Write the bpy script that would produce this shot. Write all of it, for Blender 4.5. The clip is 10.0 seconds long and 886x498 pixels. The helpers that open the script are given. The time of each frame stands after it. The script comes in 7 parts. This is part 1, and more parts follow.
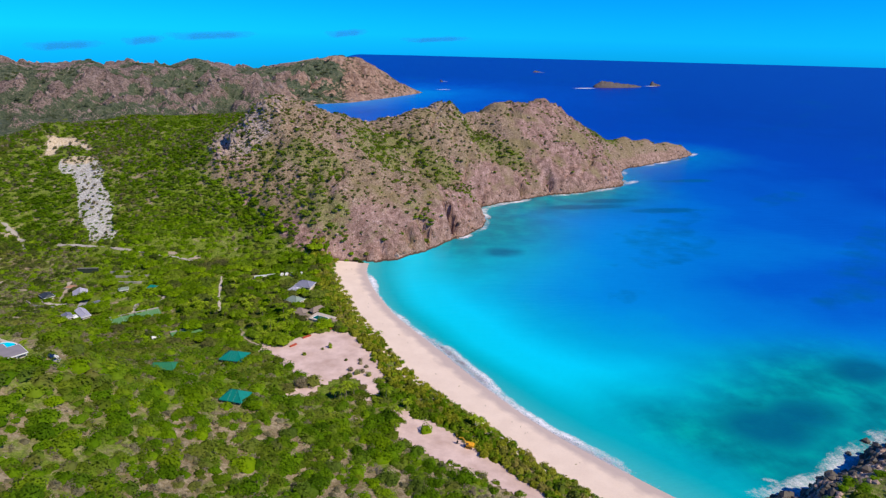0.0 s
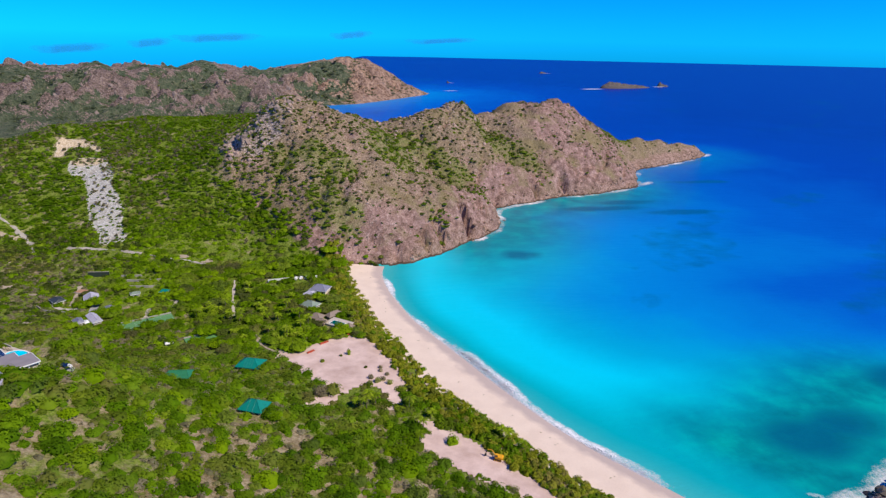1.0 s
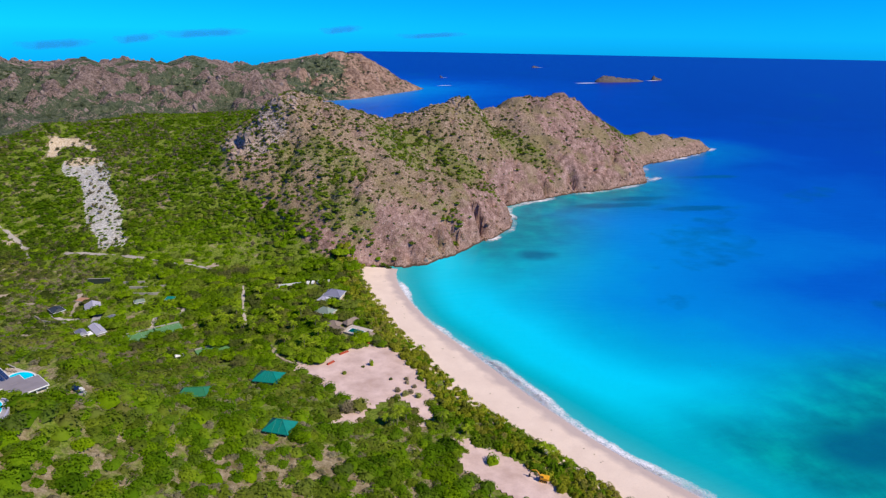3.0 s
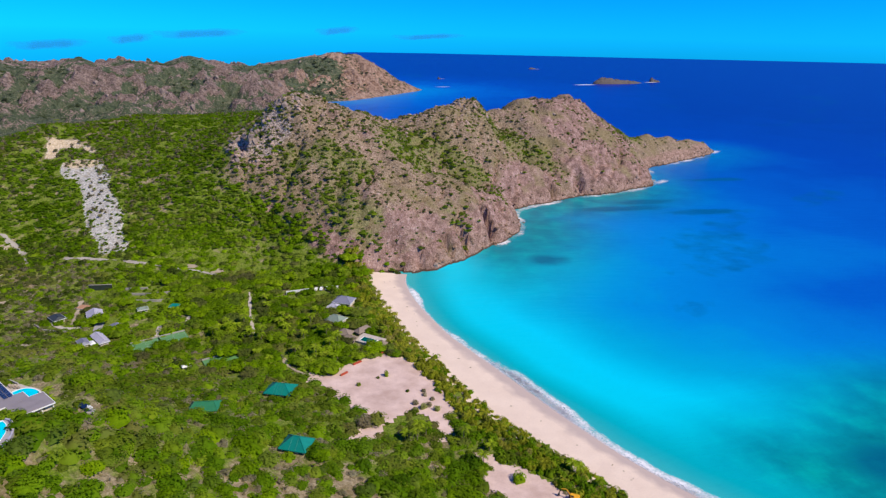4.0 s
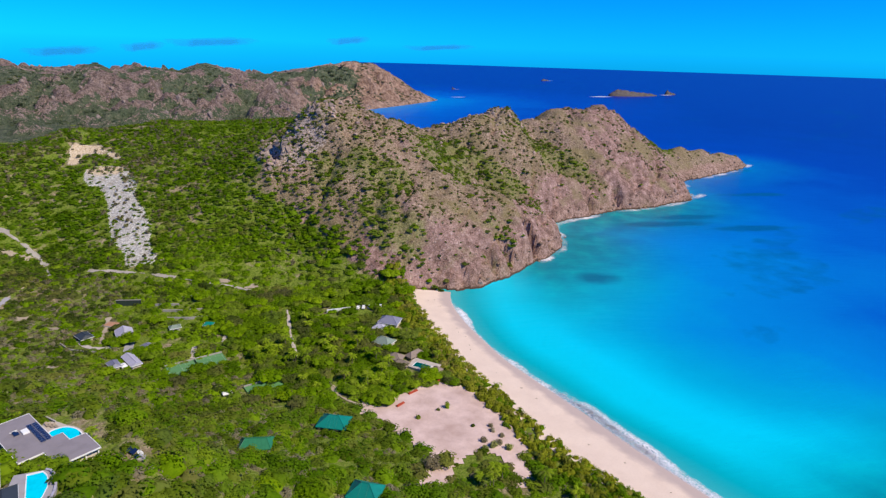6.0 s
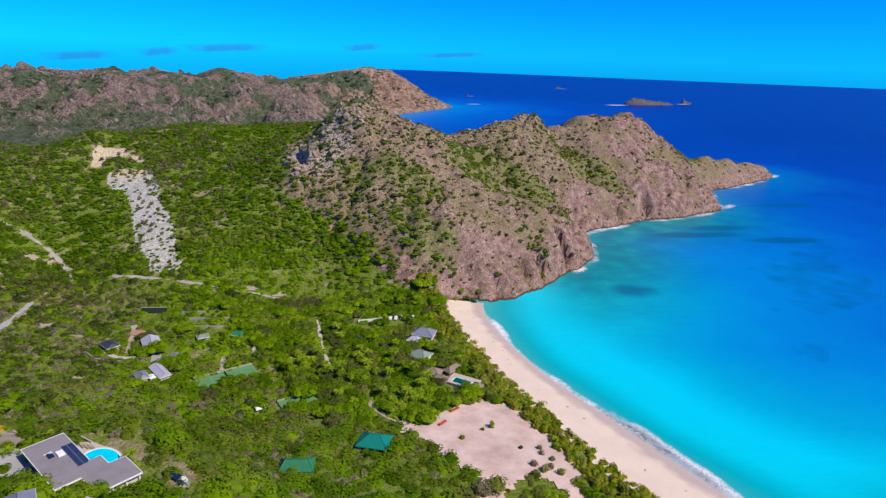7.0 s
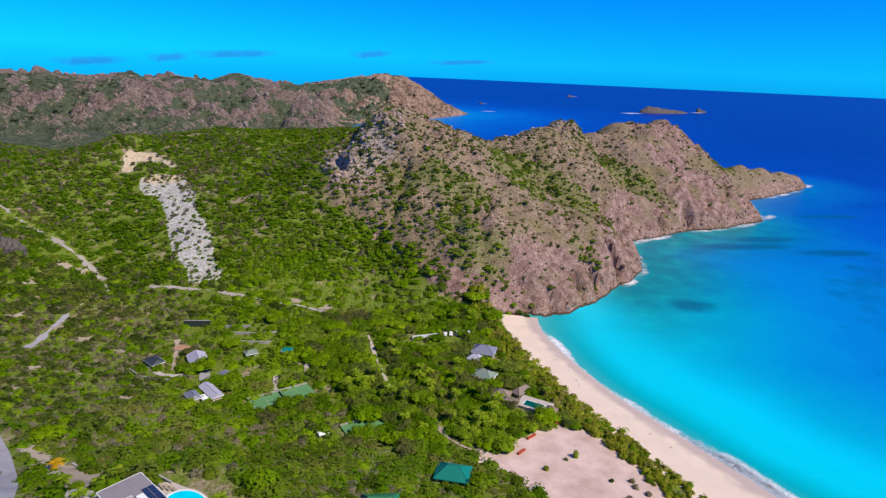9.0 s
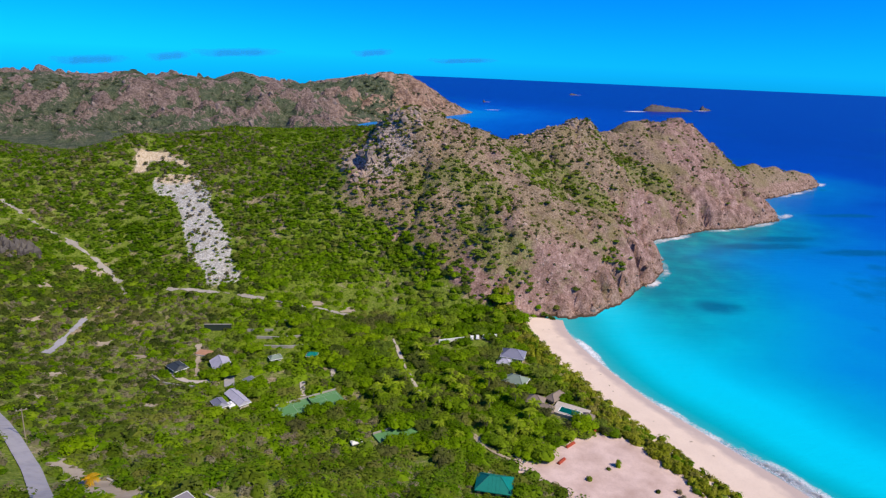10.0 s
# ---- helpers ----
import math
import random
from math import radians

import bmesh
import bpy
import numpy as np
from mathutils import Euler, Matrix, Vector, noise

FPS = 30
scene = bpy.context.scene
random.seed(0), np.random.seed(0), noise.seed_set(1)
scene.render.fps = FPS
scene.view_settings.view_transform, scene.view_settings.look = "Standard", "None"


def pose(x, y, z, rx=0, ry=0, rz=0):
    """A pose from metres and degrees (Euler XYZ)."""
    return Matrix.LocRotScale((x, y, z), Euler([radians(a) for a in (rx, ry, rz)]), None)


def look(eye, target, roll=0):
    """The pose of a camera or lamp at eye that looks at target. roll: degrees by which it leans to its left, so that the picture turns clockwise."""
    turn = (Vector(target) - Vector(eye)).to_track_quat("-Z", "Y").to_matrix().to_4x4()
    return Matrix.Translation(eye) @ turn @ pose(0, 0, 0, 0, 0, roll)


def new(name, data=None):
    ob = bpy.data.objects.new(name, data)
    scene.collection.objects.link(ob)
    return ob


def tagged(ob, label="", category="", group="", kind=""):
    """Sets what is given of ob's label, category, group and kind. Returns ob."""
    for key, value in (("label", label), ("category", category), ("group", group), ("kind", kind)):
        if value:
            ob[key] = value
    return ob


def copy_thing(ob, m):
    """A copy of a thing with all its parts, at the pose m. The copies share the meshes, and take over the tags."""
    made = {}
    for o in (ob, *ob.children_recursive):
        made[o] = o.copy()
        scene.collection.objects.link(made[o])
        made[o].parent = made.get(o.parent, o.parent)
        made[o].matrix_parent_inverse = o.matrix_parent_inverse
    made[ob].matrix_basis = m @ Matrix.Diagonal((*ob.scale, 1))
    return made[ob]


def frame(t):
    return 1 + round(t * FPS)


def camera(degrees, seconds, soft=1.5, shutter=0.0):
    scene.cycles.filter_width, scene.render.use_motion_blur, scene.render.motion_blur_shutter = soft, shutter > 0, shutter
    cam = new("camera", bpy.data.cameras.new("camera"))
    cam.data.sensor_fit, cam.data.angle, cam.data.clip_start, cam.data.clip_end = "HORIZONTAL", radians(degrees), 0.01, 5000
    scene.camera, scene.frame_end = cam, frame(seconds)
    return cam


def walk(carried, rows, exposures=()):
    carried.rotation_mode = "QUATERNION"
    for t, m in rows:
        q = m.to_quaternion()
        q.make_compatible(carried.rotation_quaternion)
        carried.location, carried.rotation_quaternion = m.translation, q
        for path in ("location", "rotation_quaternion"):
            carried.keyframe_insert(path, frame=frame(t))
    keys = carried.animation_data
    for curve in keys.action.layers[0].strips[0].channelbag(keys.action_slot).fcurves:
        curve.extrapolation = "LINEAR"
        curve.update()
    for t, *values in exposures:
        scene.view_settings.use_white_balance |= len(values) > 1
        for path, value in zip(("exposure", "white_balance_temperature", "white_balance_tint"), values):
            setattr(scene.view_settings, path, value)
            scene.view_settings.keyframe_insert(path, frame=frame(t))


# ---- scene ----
cam = camera(72.0, 10.0, soft=1.3)
# seconds, eye x y z, yaw, pitch, roll
ROWS = [
    (0, -0.01, 0.05, 154.45, -11.455, -19.231, 1.528),
    (0.5, -3.29, 5.50, 152.98, -11.221, -19.115, 1.391),
    (1, -6.75, 10.88, 151.80, -11.032, -19.083, 1.324),
    (1.5, -10.14, 16.18, 150.81, -10.829, -19.224, 1.264),
    (2, -13.33, 21.00, 150.36, -11.022, -19.387, 1.213),
    (2.5, -16.77, 25.54, 150.18, -11.561, -19.533, 1.103),
    (4, -28.35, 42.46, 148.75, -12.544, -19.384, 1.287),
    (4.5, -32.84, 49.13, 147.73, -12.631, -19.287, 1.349),
    (5, -37.79, 56.26, 146.60, -12.481, -19.109, 1.527),
    (5.5, -42.94, 63.38, 145.17, -12.323, -18.767, 1.682),
    (7, -60.55, 85.28, 140.48, -11.200, -17.787, 2.327),
    (7.5, -66.45, 91.54, 139.16, -10.806, -17.509, 2.472),
    (8, -72.55, 97.18, 138.14, -10.807, -17.305, 2.561),
    (8.5, -78.33, 102.49, 137.17, -10.931, -17.176, 2.569),
    (9, -84.09, 107.16, 136.28, -10.764, -17.133, 2.655),
    (9.5, -90.02, 111.98, 135.65, -10.783, -17.154, 2.661),
    (10, -95.63, 116.66, 134.91, -10.805, -17.254, 2.575),
]


def eye_pose(x, y, z, yaw, pitch, roll):
    a, b = radians(yaw), radians(pitch)
    way = Vector((-math.sin(a) * math.cos(b), math.cos(a) * math.cos(b), math.sin(b)))
    eye = Vector((x, y, z))
    return look(eye, eye + way * 10, roll)


walk(cam, [(t, eye_pose(*row)) for t, *row in ROWS], exposures=[(0.0, 0.0), (10.0, 0.0)])

# ---- sky and sun ----
SUN_UP, SUN_TURN = 47.0, 128.0          # elevation; compass turn of the sun seen from above, from +y clockwise
world = bpy.data.worlds.new("sky")
scene.world = world
world.use_nodes = True
wt = world.node_tree
wt.nodes.clear()
sky = wt.nodes.new("ShaderNodeTexSky")
sky.sky_type = "NISHITA"
sky.sun_disc = False
sky.sun_elevation = radians(SUN_UP)
sky.sun_rotation = radians(SUN_TURN)
sky.air_density, sky.dust_density, sky.ozone_density = 0.7, 0.0, 6.0
grade = wt.nodes.new("ShaderNodeMix")
grade.data_type, grade.blend_type = "RGBA", "MULTIPLY"
grade.inputs["Factor"].default_value = 1.0
grade.inputs["B"].default_value = (0.004, 0.49, 1.15, 1)
wb = wt.nodes.new("ShaderNodeBackground")
wb.inputs["Strength"].default_value = 0.15
wo = wt.nodes.new("ShaderNodeOutputWorld")
wt.links.new(sky.outputs["Color"], grade.inputs["A"])
wt.links.new(grade.outputs["Result"], wb.inputs["Color"])
wt.links.new(wb.outputs["Background"], wo.inputs["Surface"])

sun_data = bpy.data.lights.new("sun", "SUN")
sun_data.energy, sun_data.angle, sun_data.color = 5.0, radians(0.53), (1.0, 0.90, 0.70)
sun = new("sun", sun_data)
el, az = radians(SUN_UP), radians(SUN_TURN)
sun_dir = Vector((math.sin(az) * math.cos(el), math.cos(az) * math.cos(el), math.sin(el)))
sun.matrix_world = look(sun_dir * 300, (0, 0, 0))

# ---- materials ----
def nodes_of(name):
    m = bpy.data.materials.new(name)
    m.use_nodes = True
    nt = m.node_tree
    return m, nt, nt.nodes["Principled BSDF"]


def node(nt, kind, **inputs):
    n = nt.nodes.new(kind)
    for k, v in inputs.items():
        n.inputs[k.replace("_", " ")].default_value = v
    return n


def noise_tex(nt, scale, detail=4.0, rough=0.55, vec=None):
    n = node(nt, "ShaderNodeTexNoise", Scale=scale, Detail=detail, Roughness=rough)
    if vec is None:
        vec = nt.nodes.new("ShaderNodeNewGeometry").outputs["Position"]
    nt.links.new(vec, n.inputs["Vector"])
    return n.outputs["Fac"]


def ramp(nt, fac, stops, mode="LINEAR"):
    r = nt.nodes.new("ShaderNodeValToRGB")
    r.color_ramp.interpolation = mode
    e = r.color_ramp.elements
    while len(e) < len(stops):
        e.new(0.5)
    for i, (p, c) in enumerate(stops):
        e[i].position = p
        e[i].color = (*c, 1) if len(c) == 3 else c
    nt.links.new(fac, r.inputs["Fac"])
    return r.outputs["Color"]


def mix(nt, fac, a, b, how="MIX"):
    m = nt.nodes.new("ShaderNodeMix")
    m.data_type, m.blend_type = "RGBA", how
    for sock, v in (("Factor", fac), ("A", a), ("B", b)):
        s = m.inputs[sock]
        if hasattr(v, "is_output"):
            nt.links.new(v, s)
        elif sock == "Factor":
            s.default_value = v
        else:
            s.default_value = (*v, 1)
    return m.outputs["Result"]


def calc(nt, op, a, b=0.0, clamp=False):
    m = nt.nodes.new("ShaderNodeMath")
    m.operation, m.use_clamp = op, clamp
    for i, v in enumerate((a, b)):
        if hasattr(v, "is_output"):
            nt.links.new(v, m.inputs[i])
        else:
            m.inputs[i].default_value = v
    return m.outputs[0]


def attr(nt, name, out="Fac"):
    a = nt.nodes.new("ShaderNodeAttribute")
    a.attribute_name = name
    return a.outputs[out]


def bump(nt, bsdf, height, strength=0.5, distance=1.0):
    b = node(nt, "ShaderNodeBump", Strength=strength, Distance=distance)
    nt.links.new(height, b.inputs["Height"])
    nt.links.new(b.outputs["Normal"], bsdf.inputs["Normal"])


def plain(name, colour, rough=0.6, metal=0.0, spread=0.12, scale=1.5, dirt=None):
    """Paint, plaster, metal: one colour, with fine grain and broad stains."""
    m, nt, b = nodes_of(name)
    n1 = noise_tex(nt, scale * 6, 5)
    n2 = noise_tex(nt, scale * 0.35, 3)
    lo = tuple(c * (1 - spread) for c in colour)
    hi = tuple(min(1, c * (1 + spread)) for c in colour)
    c = mix(nt, n1, lo, hi)
    c = mix(nt, calc(nt, "MULTIPLY", ramp(nt, n2, [(0.45, (0, 0, 0)), (0.7, (1, 1, 1))]), 0.35), c, dirt or tuple(x * 0.6 for x in colour))
    nt.links.new(c, b.inputs["Base Color"])
    b.inputs["Roughness"].default_value, b.inputs["Metallic"].default_value = rough, metal
    bump(nt, b, n1, 0.15, 0.05)
    return m


def foliage(name, dark, mid, light, dry=None):
    """Leaves: colour by plant (tint), by leaf, and by broad patches of the slope."""
    m, nt, b = nodes_of(name)
    dark = tuple(0.8 * a + 0.2 * c for a, c in zip(dark, mid))
    light = tuple(0.8 * a + 0.2 * c for a, c in zip(light, mid))
    tint = attr(nt, "tint")
    isl = nt.nodes.new("ShaderNodeNewGeometry").outputs["Random Per Island"]
    patch = noise_tex(nt, 0.02, 3)
    own = nt.nodes.new("ShaderNodeObjectInfo").outputs["Random"]
    f = calc(nt, "ADD", calc(nt, "MULTIPLY", tint, 0.66), calc(nt, "MULTIPLY", isl, 0.34))
    f = calc(nt, "ADD", f, calc(nt, "MULTIPLY", calc(nt, "SUBTRACT", own, 0.5), 0.55), True)
    grain = calc(nt, "ADD", calc(nt, "MULTIPLY", noise_tex(nt, 0.9, 3, 0.7), 0.5), calc(nt, "MULTIPLY", noise_tex(nt, 2.6, 2, 0.7), 0.5))
    f = calc(nt, "ADD", f, calc(nt, "MULTIPLY", calc(nt, "SUBTRACT", grain, 0.5), 1.1), True)
    c = ramp(nt, f, [(0.0, dark), (0.5, mid), (1.0, light)])
    h = calc(nt, "FRACT", calc(nt, "ADD", calc(nt, "MULTIPLY", own, 7.31), calc(nt, "MULTIPLY", tint, 5.17)))
    c = mix(nt, ramp(nt, h, [(0.0, (0.6, 0.6, 0.6)), (0.16, (0.0, 0.0, 0.0))]), c, (0.15, 0.148, 0.055))
    c = mix(nt, ramp(nt, h, [(0.82, (0, 0, 0)), (1.0, (0.6, 0.6, 0.6))]), c, (0.285, 0.37, 0.02))
    broad = noise_tex(nt, 0.045, 4, 0.6)
    c = mix(nt, ramp(nt, broad, [(0.36, (0.55, 0.55, 0.55)), (0.47, (0, 0, 0))]), c, tuple(0.5 * a + 0.35 * b for a, b in zip(dark, mid)))
    c = mix(nt, ramp(nt, broad, [(0.53, (0, 0, 0)), (0.66, (0.5, 0.5, 0.5))]), c, tuple(0.75 * a + 0.25 * b for a, b in zip(light, (0.26, 0.24, 0.09))))
    if dry:
        k = ramp(nt, calc(nt, "ADD", patch, calc(nt, "MULTIPLY", calc(nt, "SUBTRACT", tint, 0.5), 0.35)), [(0.60, (0, 0, 0)), (0.72, (1, 1, 1))])
        c = mix(nt, calc(nt, "MULTIPLY", k, 0.7), c, dry)
    nt.links.new(c, b.inputs["Base Color"])
    b.inputs["Roughness"].default_value = 0.75
    b.inputs["Specular IOR Level"].default_value = 0.06
    thin = nt.nodes.new("ShaderNodeBsdfTranslucent")
    nt.links.new(c, thin.inputs["Color"])
    both = nt.nodes.new("ShaderNodeMixShader")
    both.inputs["Fac"].default_value = 0.42
    nt.links.new(b.outputs["BSDF"], both.inputs[1])
    nt.links.new(thin.outputs["BSDF"], both.inputs[2])
    nt.links.new(both.outputs["Shader"], nt.nodes["Material Output"].inputs["Surface"])
    return m


def ground_material():
    """Soil, rock and undergrowth; rock, scar: masks in plan; edges broken by noise."""
    m, nt, b = nodes_of("hillside_soil_and_rock")
    big = noise_tex(nt, 0.035, 5, 0.6)
    med = noise_tex(nt, 0.16, 6, 0.65)
    fine = noise_tex(nt, 0.9, 6, 0.7)
    soil = ramp(nt, calc(nt, "ADD", calc(nt, "MULTIPLY", med, 0.5), calc(nt, "MULTIPLY", fine, 0.5)), [(0.39, (0.13, 0.090, 0.036)), (0.5, (0.235, 0.182, 0.105)), (0.61, (0.38, 0.305, 0.20))])
    grass = ramp(nt, fine, [(0.36, (0.072, 0.112, 0.008)), (0.5, (0.135, 0.190, 0.016)), (0.64, (0.215, 0.245, 0.045))])
    low = mix(nt, ramp(nt, calc(nt, "ADD", calc(nt, "ADD", calc(nt, "MULTIPLY", big, 0.6), calc(nt, "MULTIPLY", attr(nt, "dry"), 0.16)), calc(nt, "MULTIPLY", med, 0.4)), [(0.525, (0, 0, 0)), (0.61, (1, 1, 1))]), grass, soil)
    rock = ramp(nt, calc(nt, "ADD", calc(nt, "MULTIPLY", med, 0.55), calc(nt, "MULTIPLY", fine, 0.45)),
                [(0.37, (0.068, 0.038, 0.031)), (0.45, (0.195, 0.113, 0.094)), (0.53, (0.305, 0.188, 0.165)), (0.62, (0.48, 0.33, 0.30))])
    tan = ramp(nt, fine, [(0.37, (0.085, 0.06, 0.03)), (0.5, (0.24, 0.176, 0.110)), (0.63, (0.43, 0.33, 0.24))])
    rock = mix(nt, ramp(nt, calc(nt, "ADD", big, calc(nt, "MULTIPLY", attr(nt, "dry"), 0.24)), [(0.50, (0, 0, 0)), (0.68, (0.9, 0.9, 0.9))]), rock, tan)
    # shade of cracks and clefts drawn as dark lines in the colour, no gaps
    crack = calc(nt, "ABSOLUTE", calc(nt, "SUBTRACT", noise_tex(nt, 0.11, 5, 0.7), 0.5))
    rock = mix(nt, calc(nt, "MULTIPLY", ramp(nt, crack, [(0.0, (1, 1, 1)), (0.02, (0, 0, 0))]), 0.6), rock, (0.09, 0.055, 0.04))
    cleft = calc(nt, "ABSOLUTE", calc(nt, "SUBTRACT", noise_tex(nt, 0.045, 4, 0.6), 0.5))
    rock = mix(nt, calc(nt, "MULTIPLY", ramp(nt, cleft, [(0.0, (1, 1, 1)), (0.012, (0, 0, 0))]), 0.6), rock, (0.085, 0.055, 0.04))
    grey = ramp(nt, fine, [(0.38, (0.07, 0.05, 0.04)), (0.5, (0.31, 0.24, 0.20)), (0.62, (0.58, 0.48, 0.42))])
    rock = mix(nt, ramp(nt, calc(nt, "ADD", attr(nt, "grey"), calc(nt, "MULTIPLY", calc(nt, "SUBTRACT", med, 0.5), 1.5)), [(0.4, (0, 0, 0)), (0.6, (1, 1, 1))]), rock, grey)
    fleck = noise_tex(nt, 1.5, 2, 0.6)
    rock = mix(nt, ramp(nt, fleck, [(0.60, (0, 0, 0)), (0.68, (0.35, 0.35, 0.35))]), rock, (0.56, 0.44, 0.38))
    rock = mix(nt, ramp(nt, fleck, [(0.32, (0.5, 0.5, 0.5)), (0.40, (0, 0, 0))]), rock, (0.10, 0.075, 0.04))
    # green cover on the rock slopes
    cover = ramp(nt, calc(nt, "ADD", calc(nt, "MULTIPLY", big, 0.7), calc(nt, "MULTIPLY", fine, 0.3)), [(0.52, (0, 0, 0)), (0.60, (1, 1, 1))])
    rock = mix(nt, calc(nt, "MULTIPLY", cover, 0.5), rock, (0.17, 0.145, 0.05))
    green = ramp(nt, fine, [(0.36, (0.055, 0.075, 0.012)), (0.5, (0.13, 0.155, 0.03)), (0.64, (0.25, 0.245, 0.08))])
    rock = mix(nt, ramp(nt, calc(nt, "ADD", attr(nt, "green"), calc(nt, "MULTIPLY", calc(nt, "SUBTRACT", med, 0.5), 1.6)), [(0.4, (0, 0, 0)), (0.85, (0.7, 0.7, 0.7))]), rock, green)
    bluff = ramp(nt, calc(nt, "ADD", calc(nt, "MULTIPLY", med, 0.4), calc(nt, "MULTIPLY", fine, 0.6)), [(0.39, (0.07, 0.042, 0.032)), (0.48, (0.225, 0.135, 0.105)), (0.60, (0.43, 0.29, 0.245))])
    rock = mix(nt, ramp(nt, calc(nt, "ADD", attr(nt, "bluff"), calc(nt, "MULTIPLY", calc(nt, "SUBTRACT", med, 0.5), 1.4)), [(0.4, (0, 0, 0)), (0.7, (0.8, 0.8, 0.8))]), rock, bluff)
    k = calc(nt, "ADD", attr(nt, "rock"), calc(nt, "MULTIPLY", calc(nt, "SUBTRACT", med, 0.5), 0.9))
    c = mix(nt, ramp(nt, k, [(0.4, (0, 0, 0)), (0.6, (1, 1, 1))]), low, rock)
    scar = ramp(nt, fine, [(0.36, (0.25, 0.23, 0.205)), (0.5, (0.47, 0.445, 0.41)), (0.64, (0.66, 0.635, 0.60))])
    runnel = calc(nt, "ADD", calc(nt, "MULTIPLY", med, 0.6), calc(nt, "MULTIPLY", noise_tex(nt, 0.35, 4, 0.7), 0.4))
    scar = mix(nt, ramp(nt, runnel, [(0.40, (0.85, 0.85, 0.85)), (0.50, (0, 0, 0))]), scar, (0.32, 0.28, 0.225))
    earth = ramp(nt, fine, [(0.35, (0.34, 0.24, 0.14)), (0.5, (0.56, 0.44, 0.30)), (0.65, (0.68, 0.57, 0.43))])
    scar = mix(nt, ramp(nt, calc(nt, "ADD", attr(nt, "dry"), calc(nt, "MULTIPLY", calc(nt, "SUBTRACT", med, 0.5), 1.2)), [(0.35, (0, 0, 0)), (0.65, (1, 1, 1))]), scar, earth)
    k = calc(nt, "ADD", attr(nt, "scar"), calc(nt, "MULTIPLY", calc(nt, "SUBTRACT", fine, 0.5), 0.9))
    c = mix(nt, ramp(nt, k, [(0.45, (0, 0, 0)), (0.55, (1, 1, 1))]), c, scar)
    # dark brown where the ground lies just above sea level, edge broken by noise
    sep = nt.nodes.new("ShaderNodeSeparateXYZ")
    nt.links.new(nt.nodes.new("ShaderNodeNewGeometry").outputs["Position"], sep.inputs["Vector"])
    above_sea = calc(nt, "ADD", calc(nt, "MULTIPLY", sep.outputs["Z"], 0.45), calc(nt, "MULTIPLY", calc(nt, "SUBTRACT", med, 0.5), 1.2))
    c = mix(nt, ramp(nt, above_sea, [(0.35, (1, 1, 1)), (0.62, (0, 0, 0))]), c, (0.075, 0.045, 0.03))
    nt.links.new(c, b.inputs["Base Color"])
    b.inputs["Roughness"].default_value = 0.9
    b.inputs["Specular IOR Level"].default_value = 0.2
    h = calc(nt, "ADD", calc(nt, "MULTIPLY", med, 2.0), fine)
    bump(nt, b, h, 0.65, 1.0)
    return m


def far_material():
    """The distant ridge: grey-green scrub with rock standing out of it, colours greyed for distance haze."""
    m, nt, b = nodes_of("distant_scrub_and_rock_hazed")
    n1, n2, n3 = noise_tex(nt, 0.022, 5, 0.65), noise_tex(nt, 0.09, 5, 0.7), noise_tex(nt, 0.35, 4, 0.7)
    green = ramp(nt, calc(nt, "ADD", calc(nt, "MULTIPLY", n2, 0.6), calc(nt, "MULTIPLY", n3, 0.4)), [(0.38, (0.06, 0.085, 0.05)), (0.5, (0.125, 0.155, 0.09)), (0.62, (0.23, 0.225, 0.15))])
    stone = ramp(nt, calc(nt, "ADD", calc(nt, "MULTIPLY", n2, 0.5), calc(nt, "MULTIPLY", n3, 0.5)), [(0.38, (0.095, 0.066, 0.060)), (0.48, (0.245, 0.172, 0.150)), (0.62, (0.46, 0.345, 0.30))])
    red = ramp(nt, n2, [(0.38, (0.25, 0.145, 0.10)), (0.62, (0.60, 0.40, 0.30))])
    stone = mix(nt, ramp(nt, attr(nt, "grey"), [(0.2, (0, 0, 0)), (0.9, (1, 1, 1))]), stone, red)
    k = calc(nt, "ADD", attr(nt, "rock"), calc(nt, "ADD", calc(nt, "MULTIPLY", calc(nt, "SUBTRACT", n2, 0.5), 1.7), calc(nt, "MULTIPLY", calc(nt, "SUBTRACT", n3, 0.5), 1.1)))
    c = mix(nt, ramp(nt, k, [(0.42, (0, 0, 0)), (0.58, (1, 1, 1))]), green, stone)
    nt.links.new(c, b.inputs["Base Color"])
    b.inputs["Roughness"].default_value = 0.95
    b.inputs["Specular IOR Level"].default_value = 0.1
    bump(nt, b, calc(nt, "ADD", calc(nt, "MULTIPLY", n2, 2.0), n3), 1.0, 7.0)
    return m


def sand_material(name, light, dark, wet=False):
    m, nt, b = nodes_of(name)
    n1, n2 = noise_tex(nt, 0.12, 4), noise_tex(nt, 1.6, 6, 0.7)
    c = mix(nt, ramp(nt, n1, [(0.35, (0, 0, 0)), (0.7, (1, 1, 1))]), light, dark)
    c = mix(nt, calc(nt, "MULTIPLY", ramp(nt, n2, [(0.5, (0, 0, 0)), (0.75, (1, 1, 1))]), 0.4), c, tuple(x * 0.75 for x in dark))
    if wet:
        k = ramp(nt, calc(nt, "ADD", attr(nt, "wet"), calc(nt, "MULTIPLY", calc(nt, "SUBTRACT", n1, 0.5), 0.25)), [(0.60, (0, 0, 0)), (0.72, (1, 1, 1))])
        c = mix(nt, k, c, (0.47, 0.37, 0.335))
    nt.links.new(c, b.inputs["Base Color"])
    b.inputs["Roughness"].default_value = 0.9
    bump(nt, b, n2, 0.3, 0.3)
    return m


